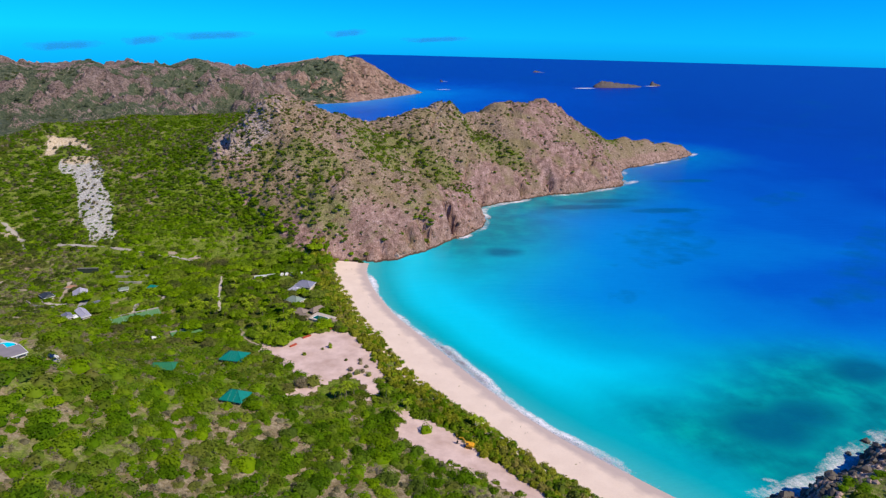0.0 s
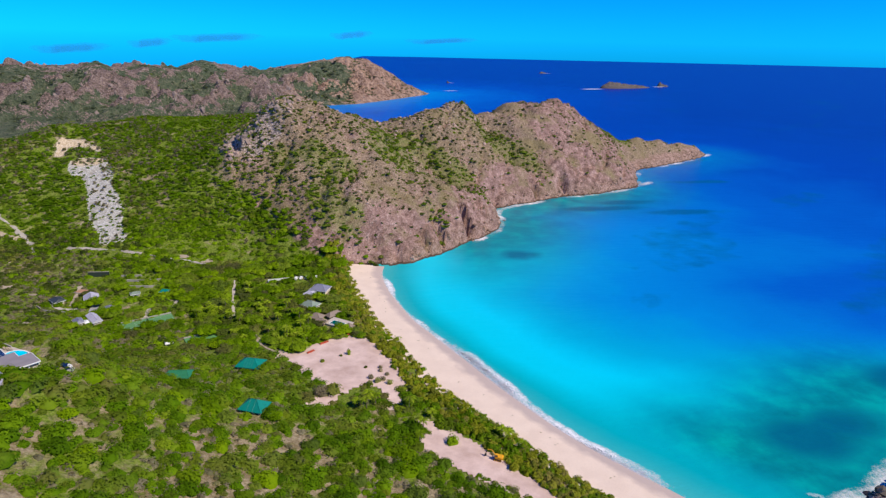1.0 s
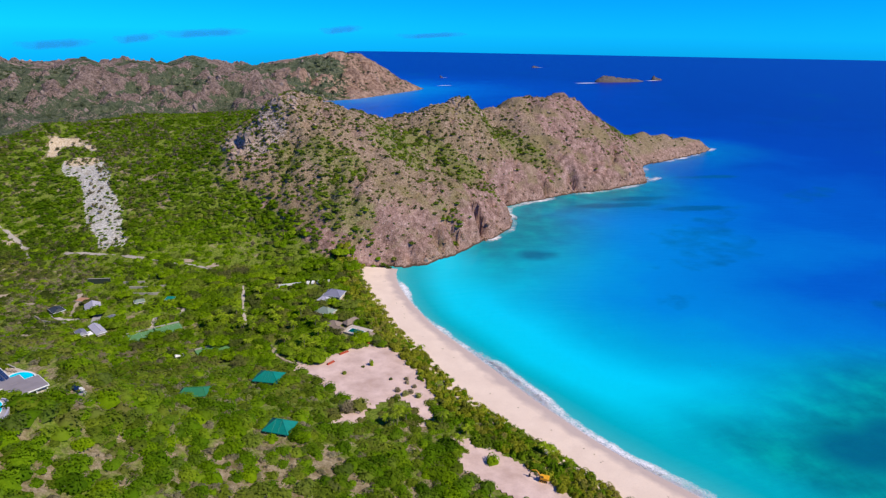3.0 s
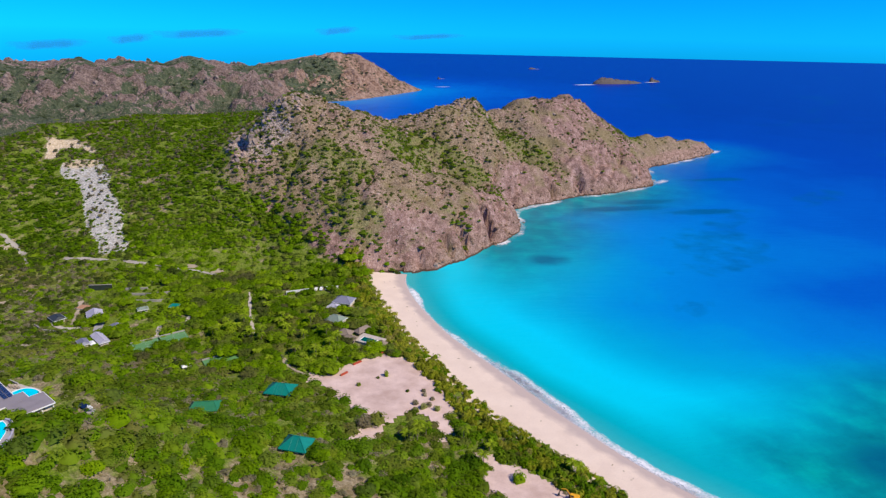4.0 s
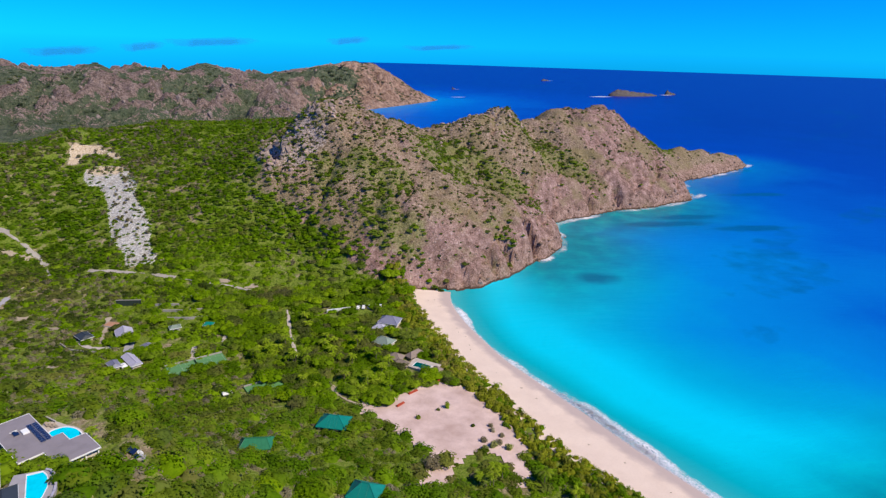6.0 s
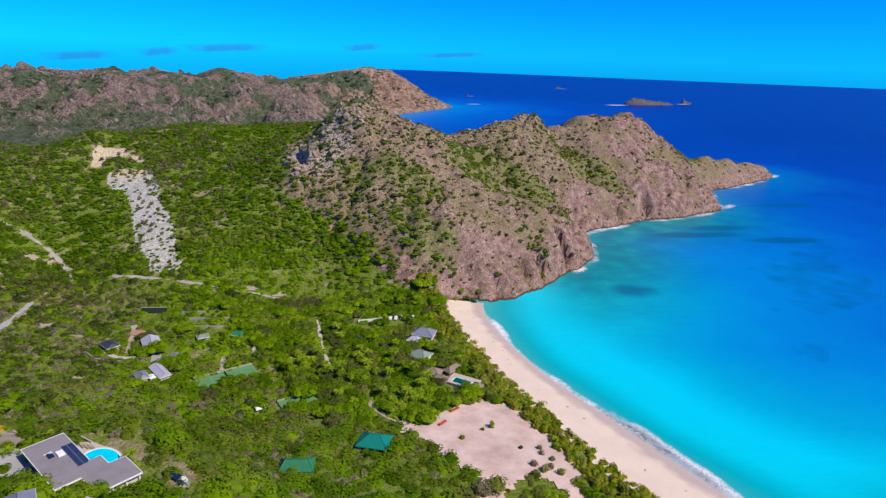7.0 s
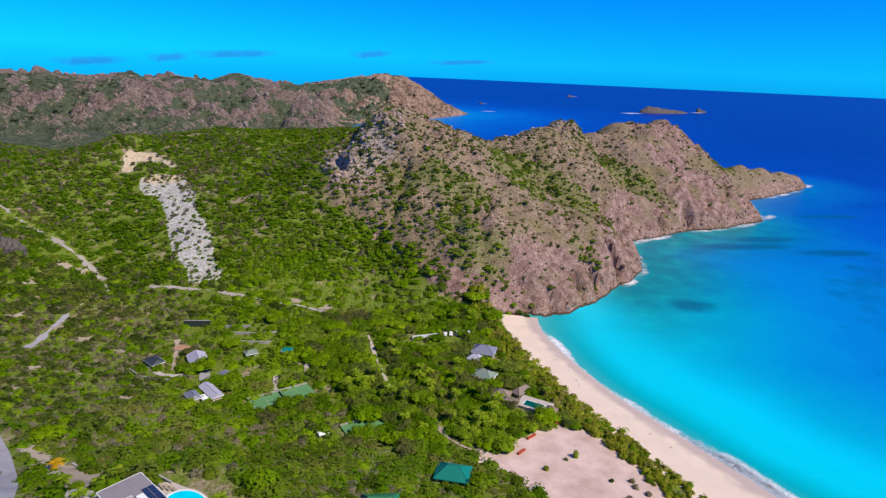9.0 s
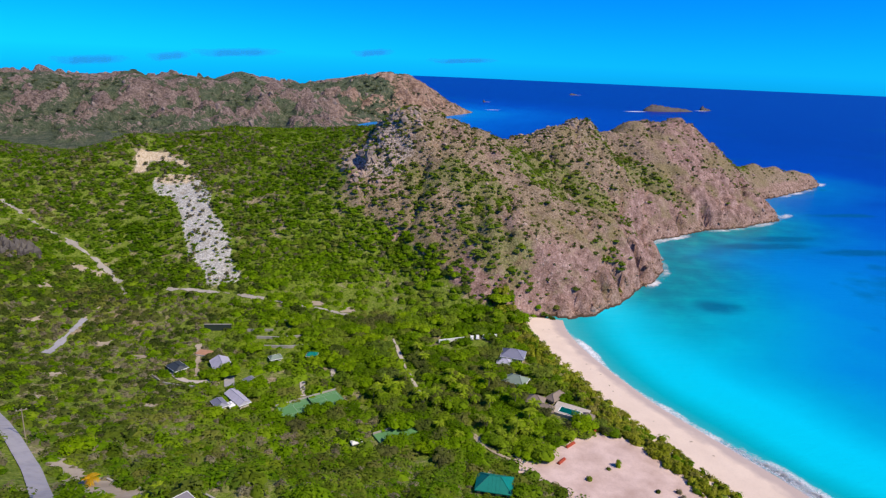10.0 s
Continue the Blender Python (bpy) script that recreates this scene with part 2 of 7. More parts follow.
def sea_material():
    """Shallow: how much pale sand shows through; teal: weed and rock bed; reef: dark patches."""
    m, nt, b = nodes_of("sea_water")
    pos = nt.nodes.new("ShaderNodeNewGeometry").outputs["Position"]
    big = noise_tex(nt, 0.012, 4, 0.55)
    mid = noise_tex(nt, 0.05, 5, 0.6)
    d = calc(nt, "ADD", attr(nt, "depth"), calc(nt, "MULTIPLY", calc(nt, "SUBTRACT", big, 0.5), calc(nt, "MULTIPLY", attr(nt, "depth"), 0.7)))
    c = ramp(nt, d, [(0.0, (0.05, 0.40, 0.42)), (0.010, (0.0, 0.36, 0.42)), (0.026, (0.0, 0.56, 0.73)), (0.052, (0.0, 0.565, 0.78)), (0.095, (0.0, 0.345, 0.59)),
                     (0.16, (0.0, 0.215, 0.59)), (0.32, (0.0, 0.095, 0.48)), (0.56, (0.0, 0.032, 0.345)), (1.0, (0.0, 0.014, 0.255))])
    c = mix(nt, attr(nt, "teal"), c, ramp(nt, mid, [(0.34, (0.0, 0.13, 0.165)), (0.5, (0.0, 0.20, 0.225)), (0.68, (0.0, 0.31, 0.29))]))
    k = ramp(nt, calc(nt, "ADD", attr(nt, "reef"), calc(nt, "MULTIPLY", calc(nt, "SUBTRACT", mid, 0.5), 0.8)), [(0.35, (0, 0, 0)), (0.7, (1, 1, 1))])
    c = mix(nt, calc(nt, "MULTIPLY", k, 0.75), c, (0.0, 0.085, 0.18))
    nt.links.new(c, b.inputs["Base Color"])
    b.inputs["Roughness"].default_value = 0.35
    b.inputs["Specular IOR Level"].default_value = 0.15
    mp = node(nt, "ShaderNodeMapping")
    mp.inputs["Scale"].default_value = (0.06, 0.22, 0.1)
    mp.inputs["Rotation"].default_value = (0, 0, radians(25))
    nt.links.new(pos, mp.inputs["Vector"])
    w = noise_tex(nt, 1.0, 6, 0.65, mp.outputs["Vector"])
    bump(nt, b, w, 0.25, 1.0)
    return m


def foam_material():
    m, nt, b = nodes_of("surf_foam")
    n1, n2 = noise_tex(nt, 0.28, 6, 0.75), noise_tex(nt, 1.1, 5, 0.7)
    f = calc(nt, "ADD", attr(nt, "foam"), calc(nt, "MULTIPLY", calc(nt, "SUBTRACT", calc(nt, "ADD", calc(nt, "MULTIPLY", n1, 0.65), calc(nt, "MULTIPLY", n2, 0.35)), 0.5), 1.45))
    a = ramp(nt, f, [(0.32, (0, 0, 0)), (0.82, (1, 1, 1))])
    b.inputs["Base Color"].default_value = (0.84, 0.83, 0.87, 1)
    b.inputs["Roughness"].default_value = 0.8
    nt.links.new(calc(nt, "MULTIPLY", a, 0.92), b.inputs["Alpha"])
    return m


M_GROUND = ground_material()
M_FAR = far_material()
M_SEA = sea_material()
M_FOAM = foam_material()
M_SAND = sand_material("beach_sand", (0.73, 0.58, 0.48), (0.665, 0.52, 0.43), wet=True)
M_CLEAR = sand_material("cleared_sandy_soil", (0.68, 0.505, 0.45), (0.47, 0.325, 0.275))
M_ROAD = plain("worn_concrete_road", (0.34, 0.32, 0.345), 0.9, spread=0.15)
M_DIRT = sand_material("dirt_track", (0.44, 0.36, 0.27), (0.30, 0.235, 0.165))
M_RUBBLE = sand_material("pale_rubble", (0.43, 0.385, 0.335), (0.28, 0.245, 0.205))
M_LEAF = foliage("shrub_leaves", (0.046, 0.096, 0.001), (0.130, 0.24, 0.002), (0.27, 0.42, 0.006), (0.20, 0.175, 0.055))
M_LEAF_DARK = foliage("tree_leaves", (0.050, 0.106, 0.001), (0.146, 0.262, 0.002), (0.31, 0.44, 0.005))
M_LEAF_LIME = foliage("hill_leaves", (0.064, 0.128, 0.002), (0.124, 0.232, 0.003), (0.235, 0.37, 0.006), (0.16, 0.145, 0.045))
M_LEAF_HILL = foliage("olive_scrub_leaves", (0.038, 0.065, 0.008), (0.085, 0.125, 0.016), (0.165, 0.20, 0.03), (0.13, 0.12, 0.05))
M_LEAF_ROCK = foliage("headland_leaves", (0.055, 0.10, 0.007), (0.13, 0.21, 0.013), (0.24, 0.33, 0.026), (0.16, 0.14, 0.05))
M_LEAF_OLIVE = foliage("beach_scrub_leaves", (0.052, 0.088, 0.005), (0.13, 0.190, 0.011), (0.25, 0.315, 0.025), (0.18, 0.15, 0.06))
M_HEDGE = foliage("beach_hedge_leaves", (0.12, 0.145, 0.008), (0.255, 0.28, 0.016), (0.42, 0.43, 0.035), (0.26, 0.21, 0.08))
M_BRUSH = foliage("grey_olive_brush", (0.095, 0.088, 0.046), (0.20, 0.182, 0.10), (0.33, 0.30, 0.19), (0.28, 0.22, 0.15))
M_TUFT = foliage("dark_rock_tufts", (0.045, 0.06, 0.012), (0.085, 0.105, 0.024), (0.15, 0.165, 0.045))
M_LEAF_SLOPE = foliage("south_slope_leaves", (0.040, 0.092, 0.002), (0.108, 0.215, 0.003), (0.235, 0.37, 0.008), (0.17, 0.155, 0.05))
# distance haze is mixed into this green; the grey agaves reuse it
M_LEAF_FAR = foliage("distant_leaves", (0.05, 0.075, 0.035), (0.09, 0.12, 0.06), (0.15, 0.18, 0.09))
M_TWIG = foliage("dry_twigs", (0.13, 0.11, 0.06), (0.28, 0.24, 0.145), (0.48, 0.41, 0.28))
M_PALM = foliage("palm_leaves", (0.10, 0.19, 0.005), (0.23, 0.34, 0.010), (0.40, 0.49, 0.03))
M_PALM_GOLD = foliage("dried_palm_leaves", (0.35, 0.19, 0.01), (0.62, 0.36, 0.01), (0.78, 0.52, 0.03))
M_BARK = plain("bark", (0.22, 0.17, 0.12), 0.9, spread=0.3)

M_ROCK = plain("grey_brown_rock", (0.40, 0.28, 0.225), 0.9, spread=0.45, scale=0.5, dirt=(0.08, 0.06, 0.05))
M_ROCK_DARK = plain("dark_wet_rock", (0.085, 0.07, 0.06), 0.7, spread=0.5, scale=0.5, dirt=(0.03, 0.028, 0.025))
M_ISLET = plain("bare_islet_rock", (0.105, 0.085, 0.078), 0.9, spread=0.6, scale=0.06, dirt=(0.06, 0.045, 0.04))
M_CRAG = plain("weathered_crag", (0.27, 0.205, 0.175), 0.9, spread=0.45, scale=0.5, dirt=(0.10, 0.075, 0.06))
M_CLIFF = plain("brown_cliff_rock", (0.25, 0.155, 0.105), 0.9, spread=0.45, scale=0.5, dirt=(0.06, 0.04, 0.03))
M_ROOF_GREY = plain("grey_shingle_roof", (0.25, 0.22, 0.235), 0.8, scale=1.0)
M_ROOF_TEAL = plain("teal_metal_roof", (0.0, 0.19, 0.15), 0.45, spread=0.1)
M_ROOF_GREEN = plain("green_metal_roof", (0.02, 0.17, 0.075), 0.5, spread=0.1)
M_ROOF_BLUE = plain("blue_grey_roof", (0.20, 0.20, 0.27), 0.6)
M_ROOF_LILAC = plain("pale_lilac_metal_roof", (0.42, 0.40, 0.49), 0.5)
M_ROOF_OLIVE = plain("grey_green_roof", (0.20, 0.25, 0.20), 0.7)
M_ROOF_DARK = plain("dark_slate_roof", (0.035, 0.045, 0.055), 0.6)
M_THATCH = plain("weathered_shingle_thatch", (0.24, 0.185, 0.15), 0.95, spread=0.35, scale=3)
M_WHITE = plain("white_paint", (0.80, 0.79, 0.77), 0.6, spread=0.04)
M_WALL = plain("cream_render", (0.62, 0.55, 0.46), 0.85, spread=0.08)
M_GLASS = plain("dark_window_glass", (0.03, 0.045, 0.06), 0.08, spread=0.1)
M_SOLAR = plain("solar_cell_panel", (0.010, 0.024, 0.075), 0.2, spread=0.2)
M_ALU = plain("aluminium", (0.6, 0.6, 0.62), 0.35, 1.0)
M_POOL = plain("pool_water_turquoise", (0.0, 0.66, 0.86), 0.08, spread=0.05)
M_POOL_GREEN = plain("pool_water_green", (0.0, 0.09, 0.06), 0.08, spread=0.1)
M_DECK = plain("pale_stone_deck", (0.50, 0.43, 0.37), 0.85)
M_COURT = plain("green_court_paint", (0.10, 0.245, 0.085), 0.85, spread=0.08, scale=0.6)
M_LINE = plain("worn_white_line_paint", (0.34, 0.42, 0.32), 0.8)
M_YELLOW = plain("excavator_yellow_paint", (0.75, 0.36, 0.01), 0.5)
M_BLACK = plain("black_rubber", (0.02, 0.02, 0.02), 0.8)
M_TERRACOTTA = plain("terracotta_paving", (0.42, 0.22, 0.13), 0.9, spread=0.25, scale=2)
M_RED = plain("rust_red_paint", (0.38, 0.06, 0.025), 0.7, spread=0.25)
M_TIMBER = plain("weathered_timber", (0.30, 0.24, 0.18), 0.9, spread=0.25, scale=3)
M_STONE = plain("grey_stone_wall", (0.36, 0.33, 0.30), 0.9, spread=0.3, scale=2)
M_NET = plain("dark_green_shade_net", (0.025, 0.04, 0.03), 0.9)



def cloud_material():
    m, nt, b = nodes_of("thin_cloud")
    gen = nt.nodes.new("ShaderNodeTexCoord").outputs["Generated"]
    mp = node(nt, "ShaderNodeMapping")
    mp.inputs["Scale"].default_value = (5.0, 1.0, 2.2)
    nt.links.new(gen, mp.inputs["Vector"])
    n = noise_tex(nt, 1.0, 5, 0.6, mp.outputs["Vector"])
    f = calc(nt, "ADD", attr(nt, "soft"), calc(nt, "MULTIPLY", calc(nt, "SUBTRACT", n, 0.5), 1.1))
    b.inputs["Base Color"].default_value = (0.02, 0.22, 0.56, 1)
    b.inputs["Roughness"].default_value = 1.0
    nt.links.new(calc(nt, "MULTIPLY", ramp(nt, f, [(0.25, (0, 0, 0)), (0.95, (1, 1, 1))]), 0.55), b.inputs["Alpha"])
    return m


M_CLOUD = cloud_material()

# ---- plan of the land (metres; x across, y ahead, z up) ----
BEACH_WATER = [(124, 150), (113, 164), (104, 178), (92.5, 193.5), (80.5, 214), (70.5, 238.5), (59.5, 266.5), (48, 295), (36.5, 322), (30, 350), (26, 375), (25, 398), (29, 411)]
BEACH_BACK = [(104, 144), (90, 160), (80, 175), (69, 194), (57.5, 217), (40, 246), (26.5, 291), (16.5, 322), (11, 350), (8.5, 370), (4.5, 398), (6, 412)]
CLIFF = [(29, 411), (49, 415), (63, 424), (78, 436), (98, 455), (110, 463), (122, 475), (136, 492), (141, 509), (138, 528), (147, 547), (170, 562), (193, 571), (229, 588), (262, 594), (297, 608), (330, 622),
         (345, 650), (362, 690), (376, 710), (425, 735), (485, 768), (524, 795)]
BACK_COAST = [(536, 808), (500, 826), (440, 815), (385, 800), (320, 812), (240, 795), (170, 765), (110, 735), (60, 740), (10, 800), (-80, 880), (-250, 930), (-700, 960), (-760, 960), (-760, -250), (420, -250), (400, 60), (330, 170), (262, 186)]
ROCK_POINT = [(240, 177), (223, 169.5), (208.5, 165.5), (195, 159), (180.5, 151), (168.5, 150.5), (158, 146.5), (150, 149), (140, 146)]
COAST = BEACH_WATER + CLIFF[1:] + BACK_COAST + ROCK_POINT

VALLEY = [(10, 285, 4), (-10, 268, 4), (15, 252, 4), (51, 193, 3), (30, 215, 3.5), (70, 165, 3), (-25, 282, 4), (-104, 335, 4), (-70, 308, 4), (-147, 380, 5), (-142, 350, 5), (-164, 385, 5), (-155, 412, 7),
          (-44, 372, 5), (-15, 345, 5), (-60, 345, 4.5), (-30, 320, 4.5), (-217, 388, 6), (-198, 396, 5), (-190, 350, 8), (-95, 300, 5), (-12, 405, 7), (-60, 400, 6), (-110, 400, 7), (-175, 330, 9)]
SOUTH_HILL = [(-38, 215, 17), (-72, 250, 16), (-48, 271, 7), (-42, 277, 5), (-92, 209, 43), (-101, 206, 45), (-118, 222, 44), (-106, 187, 50), (-130, 215, 48), (0, 164, 12), (-48, 157, 27), (-82, 145, 44),
              (39, 167, 6), (-26, 170, 17), (-70, 193, 31), (0, 200, 9), (-5, 230, 6), (0, 60, 34), (-100, 60, 70), (-170, 150, 76), (110, 80, 18), (200, 100, 16), (232, 150, 9), (190, 140, 8), (165, 141, 5)]
WEST_SIDE = [(-161, 248, 36), (-174, 265, 32), (-188, 286, 28), (-136, 252, 31), (-120, 262, 22), (-106, 272, 13), (-150, 290, 17), (-250, 260, 50), (-300, 330, 40), (-262, 400, 22), (-300, 450, 34), (-320, 200, 80), (-400, 420, 55),
             (-216, 462, 10), (-204, 440, 9), (-258, 510, 29), (-300, 540, 46), (-262, 466, 26), (-420, 560, 80)]
GREEN_HILL = [(-159, 437, 12), (-145, 430, 12), (-178, 522, 45), (-221, 578, 58), (-165, 478, 27), (-105, 583, 69), (-262, 575, 60), (-239, 605, 71), (-169, 628, 76), (-113, 642, 74), (-70, 640, 74), (-285, 610, 56), (-350, 620, 66),
              (-170, 720, 34), (-60, 720, 30), (-350, 760, 20), (-270, 700, 36), (-120, 480, 36), (-95, 440, 15), (-60, 440, 16), (-120, 530, 56)]
ROCK_HILL = [(-78, 512, 64), (-44, 552, 97), (-36, 562, 99), (-70, 560, 80), (9, 440, 36), (-6, 447, 43), (53, 480, 44), (-40, 470, 42), (-20, 500, 66), (20, 540, 78), (0, 588, 82), (40, 608, 76), (72, 620, 74), (98, 634, 79), (124, 652, 87), (140, 658, 82),
             (160, 656, 68), (195, 690, 80), (230, 708, 83), (262, 712, 83), (290, 722, 72), (320, 735, 55), (110, 560, 46), (100, 505, 26), (90, 484, 29), (112, 492, 17), (113, 528, 18), (95, 542, 28), (200, 620, 42), (260, 640, 38), (310, 665, 32), (30, 660, 50), (130, 710, 40), (260, 765, 40)]
HEADLAND = [(350, 752, 40), (400, 766, 31), (440, 776, 25), (480, 790, 17), (510, 798, 10), (120, 482, 9), (90, 462, 16), (132, 505, 9), (240, 600, 10), (310, 625, 10), (365, 725, 12)]
GULF = [(180, 300), (160, 420), (220, 480), (300, 560), (420, 660), (560, 760), (600, 850), (480, 900), (250, 900), (80, 860), (190, 210), (140, 190), (300, 260), (450, 400), (70, 380), (90, 290)]


def edge_distance(px, py, line, closed=True):
    """Distance of points to a line of points."""
    best = np.full(px.shape, 1e9)
    n = len(line)
    for i in range(n if closed else n - 1):
        ax, ay = line[i]
        bx, by = line[(i + 1) % n]
        dx, dy = bx - ax, by - ay
        k = np.clip(((px - ax) * dx + (py - ay) * dy) / (dx * dx + dy * dy + 1e-9), 0, 1)
        best = np.minimum(best, np.hypot(px - ax - k * dx, py - ay - k * dy))
    return best


def inside(px, py, poly):
    r = np.zeros(px.shape, bool)
    n = len(poly)
    for i in range(n):
        ax, ay = poly[i]
        bx, by = poly[(i + 1) % n]
        c = (ay > py) != (by > py)
        r ^= c & (px < (bx - ax) * (py - ay) / (by - ay + 1e-12) + ax)
    return r


def signed(px, py, poly):
    """Metres inside a polygon; negative outside."""
    d = edge_distance(px, py, poly)
    return np.where(inside(px, py, poly), d, -d)


def smooth(a, b, v):
    k = np.clip((v - a) / (b - a), 0, 1)
    return k * k * (3 - 2 * k)


LATTICE = np.random.RandomState(7).rand(256, 256)


def value_noise(x, y, size, octaves=4, gain=0.5):
    """Smooth noise, 0 to 1, with features of that size in metres."""
    out, amp, tot = np.zeros(np.shape(x)), 1.0, 0.0
    for o in range(octaves):
        u, v = x / size + 17.3 * o, y / size + 9.1 * o
        iu, iv = np.floor(u).astype(int), np.floor(v).astype(int)
        fu, fv = u - iu, v - iv
        fu, fv = fu * fu * (3 - 2 * fu), fv * fv * (3 - 2 * fv)
        g = lambda a, b: LATTICE[a % 256, b % 256]
        val = (g(iu, iv) * (1 - fu) + g(iu + 1, iv) * fu) * (1 - fv) + (g(iu, iv + 1) * (1 - fu) + g(iu + 1, iv + 1) * fu) * fv
        out += amp * val
        tot += amp
        amp *= gain
        size *= 0.5
    return out / tot


# relief: a smooth sheet through the plan's heights
def spread(line, step):
    pts = []
    for (ax, ay), (bx, by) in zip(line, line[1:]):
        k = max(1, int(math.hypot(bx - ax, by - ay) / step))
        pts += [(ax + (bx - ax) * i / k, ay + (by - ay) * i / k) for i in range(k)]
    return pts


KNOTS = [p for part in (VALLEY, SOUTH_HILL, WEST_SIDE, GREEN_HILL, ROCK_HILL, HEADLAND) for p in part]
KNOTS += [(x, y, 0.0) for x, y in spread(COAST[:len(BEACH_WATER) + len(CLIFF) + 8], 25)] + [(x, y, 0.0) for x, y in ROCK_POINT[::2]]
KNOTS += [(x, y, 2.6) for x, y in BEACH_BACK] + [(x, y, -12.0) for x, y in GULF]
KNOTS = np.array(KNOTS, float)


def fit_relief(pts):
    d = np.hypot(pts[:, 0:1] - pts[:, 0], pts[:, 1:2] - pts[:, 1])
    k = -np.sqrt(d * d + 36.0)
    n = len(pts)
    a = np.zeros((n + 1, n + 1))
    a[:n, :n], a[n, :n], a[:n, n] = k - np.eye(n) * 0.6, 1, 1
    return np.linalg.solve(a, np.r_[pts[:, 2], 0])


RELIEF = fit_relief(KNOTS)
ROCK_EDGE = [(6, 411), (-16, 409), (-32, 420), (-48, 444), (-64, 466), (-80, 488), (-86, 520), (-82, 545), (-66, 575), (-58, 600), (-40, 640), (-20, 760), (700, 1000), (700, 400), (200, 380), (40, 405)]
SCAR = [(-214, 553), (-208, 557), (-197, 555), (-185, 551), (-178, 536), (-172, 520), (-167, 503), (-158.5, 489), (-153.5, 472), (-148, 452), (-145, 441), (-161, 442), (-169, 458), (-177, 471), (-181, 486), (-186, 500), (-189, 511), (-200, 529), (-212, 537)]
SCAR_TOP = [(-232, 579), (-232, 587), (-220, 587), (-210, 586), (-207, 575.5), (-221, 577), (-221, 560), (-229, 563)]
SCAR_SIDE = [(-205, 578), (-199, 576), (-191, 567), (-195, 563), (-203, 570)]


GULLIES = [[(56, 588), (82, 577), (99, 563), (117, 551), (130, 541)], [(166, 635), (183, 622), (198, 609), (209, 597)], [(74, 453), (78, 449)], [(38, 537), (56, 552)], [(-20, 496), (-6, 487), (4, 480)], [(-10, 456), (-7, 453)], [(1, 434), (4, 432)], [(150, 640), (165, 622)], [(40, 520), (52, 512)], [(-42, 500), (-36, 494)], [(338, 740), (352, 748), (374, 757)]]
# clefts that the sea has cut into the foot of the headland, from the shore inland: line, depth
NOTCHES = [([(107, 455), (104.5, 462), (97, 480)], 19), ([(93.5, 443), (92, 449), (87, 460)], 5), ([(82, 429), (80, 435.5), (74, 450)], 10), ([(68, 420), (65.6, 426.5), (61, 438)], 8), ([(45.5, 407), (43, 413), (39, 423)], 8),
           ([(124, 473), (121, 481), (116, 493)], 6), ([(158, 538), (155, 546), (148, 560)], 13), ([(205, 564), (202, 572), (196, 584)], 12), ([(241, 581), (238, 589), (232, 603)], 12)]


def cleft_depth(px, py, line, deep):
    """A cut with a steep east wall and a gentler west side, shallower inland."""
    ys, xs = [p[1] for p in line], [p[0] for p in line]
    dx = px - np.interp(py, ys, xs) + 1.6 * (value_noise(px, py, 6, 2) - 0.5)
    shape = np.where(dx < 0, smooth(-9.0, -3.0, dx), smooth(2.6, 0.2, dx))
    return deep * shape * smooth(ys[-1] + 5, ys[-1] - 5, py) * smooth(ys[0] - 6, ys[0], py)


def raw_height(px, py):
    z = np.full(px.shape, RELIEF[-1])
    for (kx, ky, _), w in zip(KNOTS, RELIEF[:-1]):
        z -= w * np.sqrt((px - kx) ** 2 + (py - ky) ** 2 + 36.0)
    return z


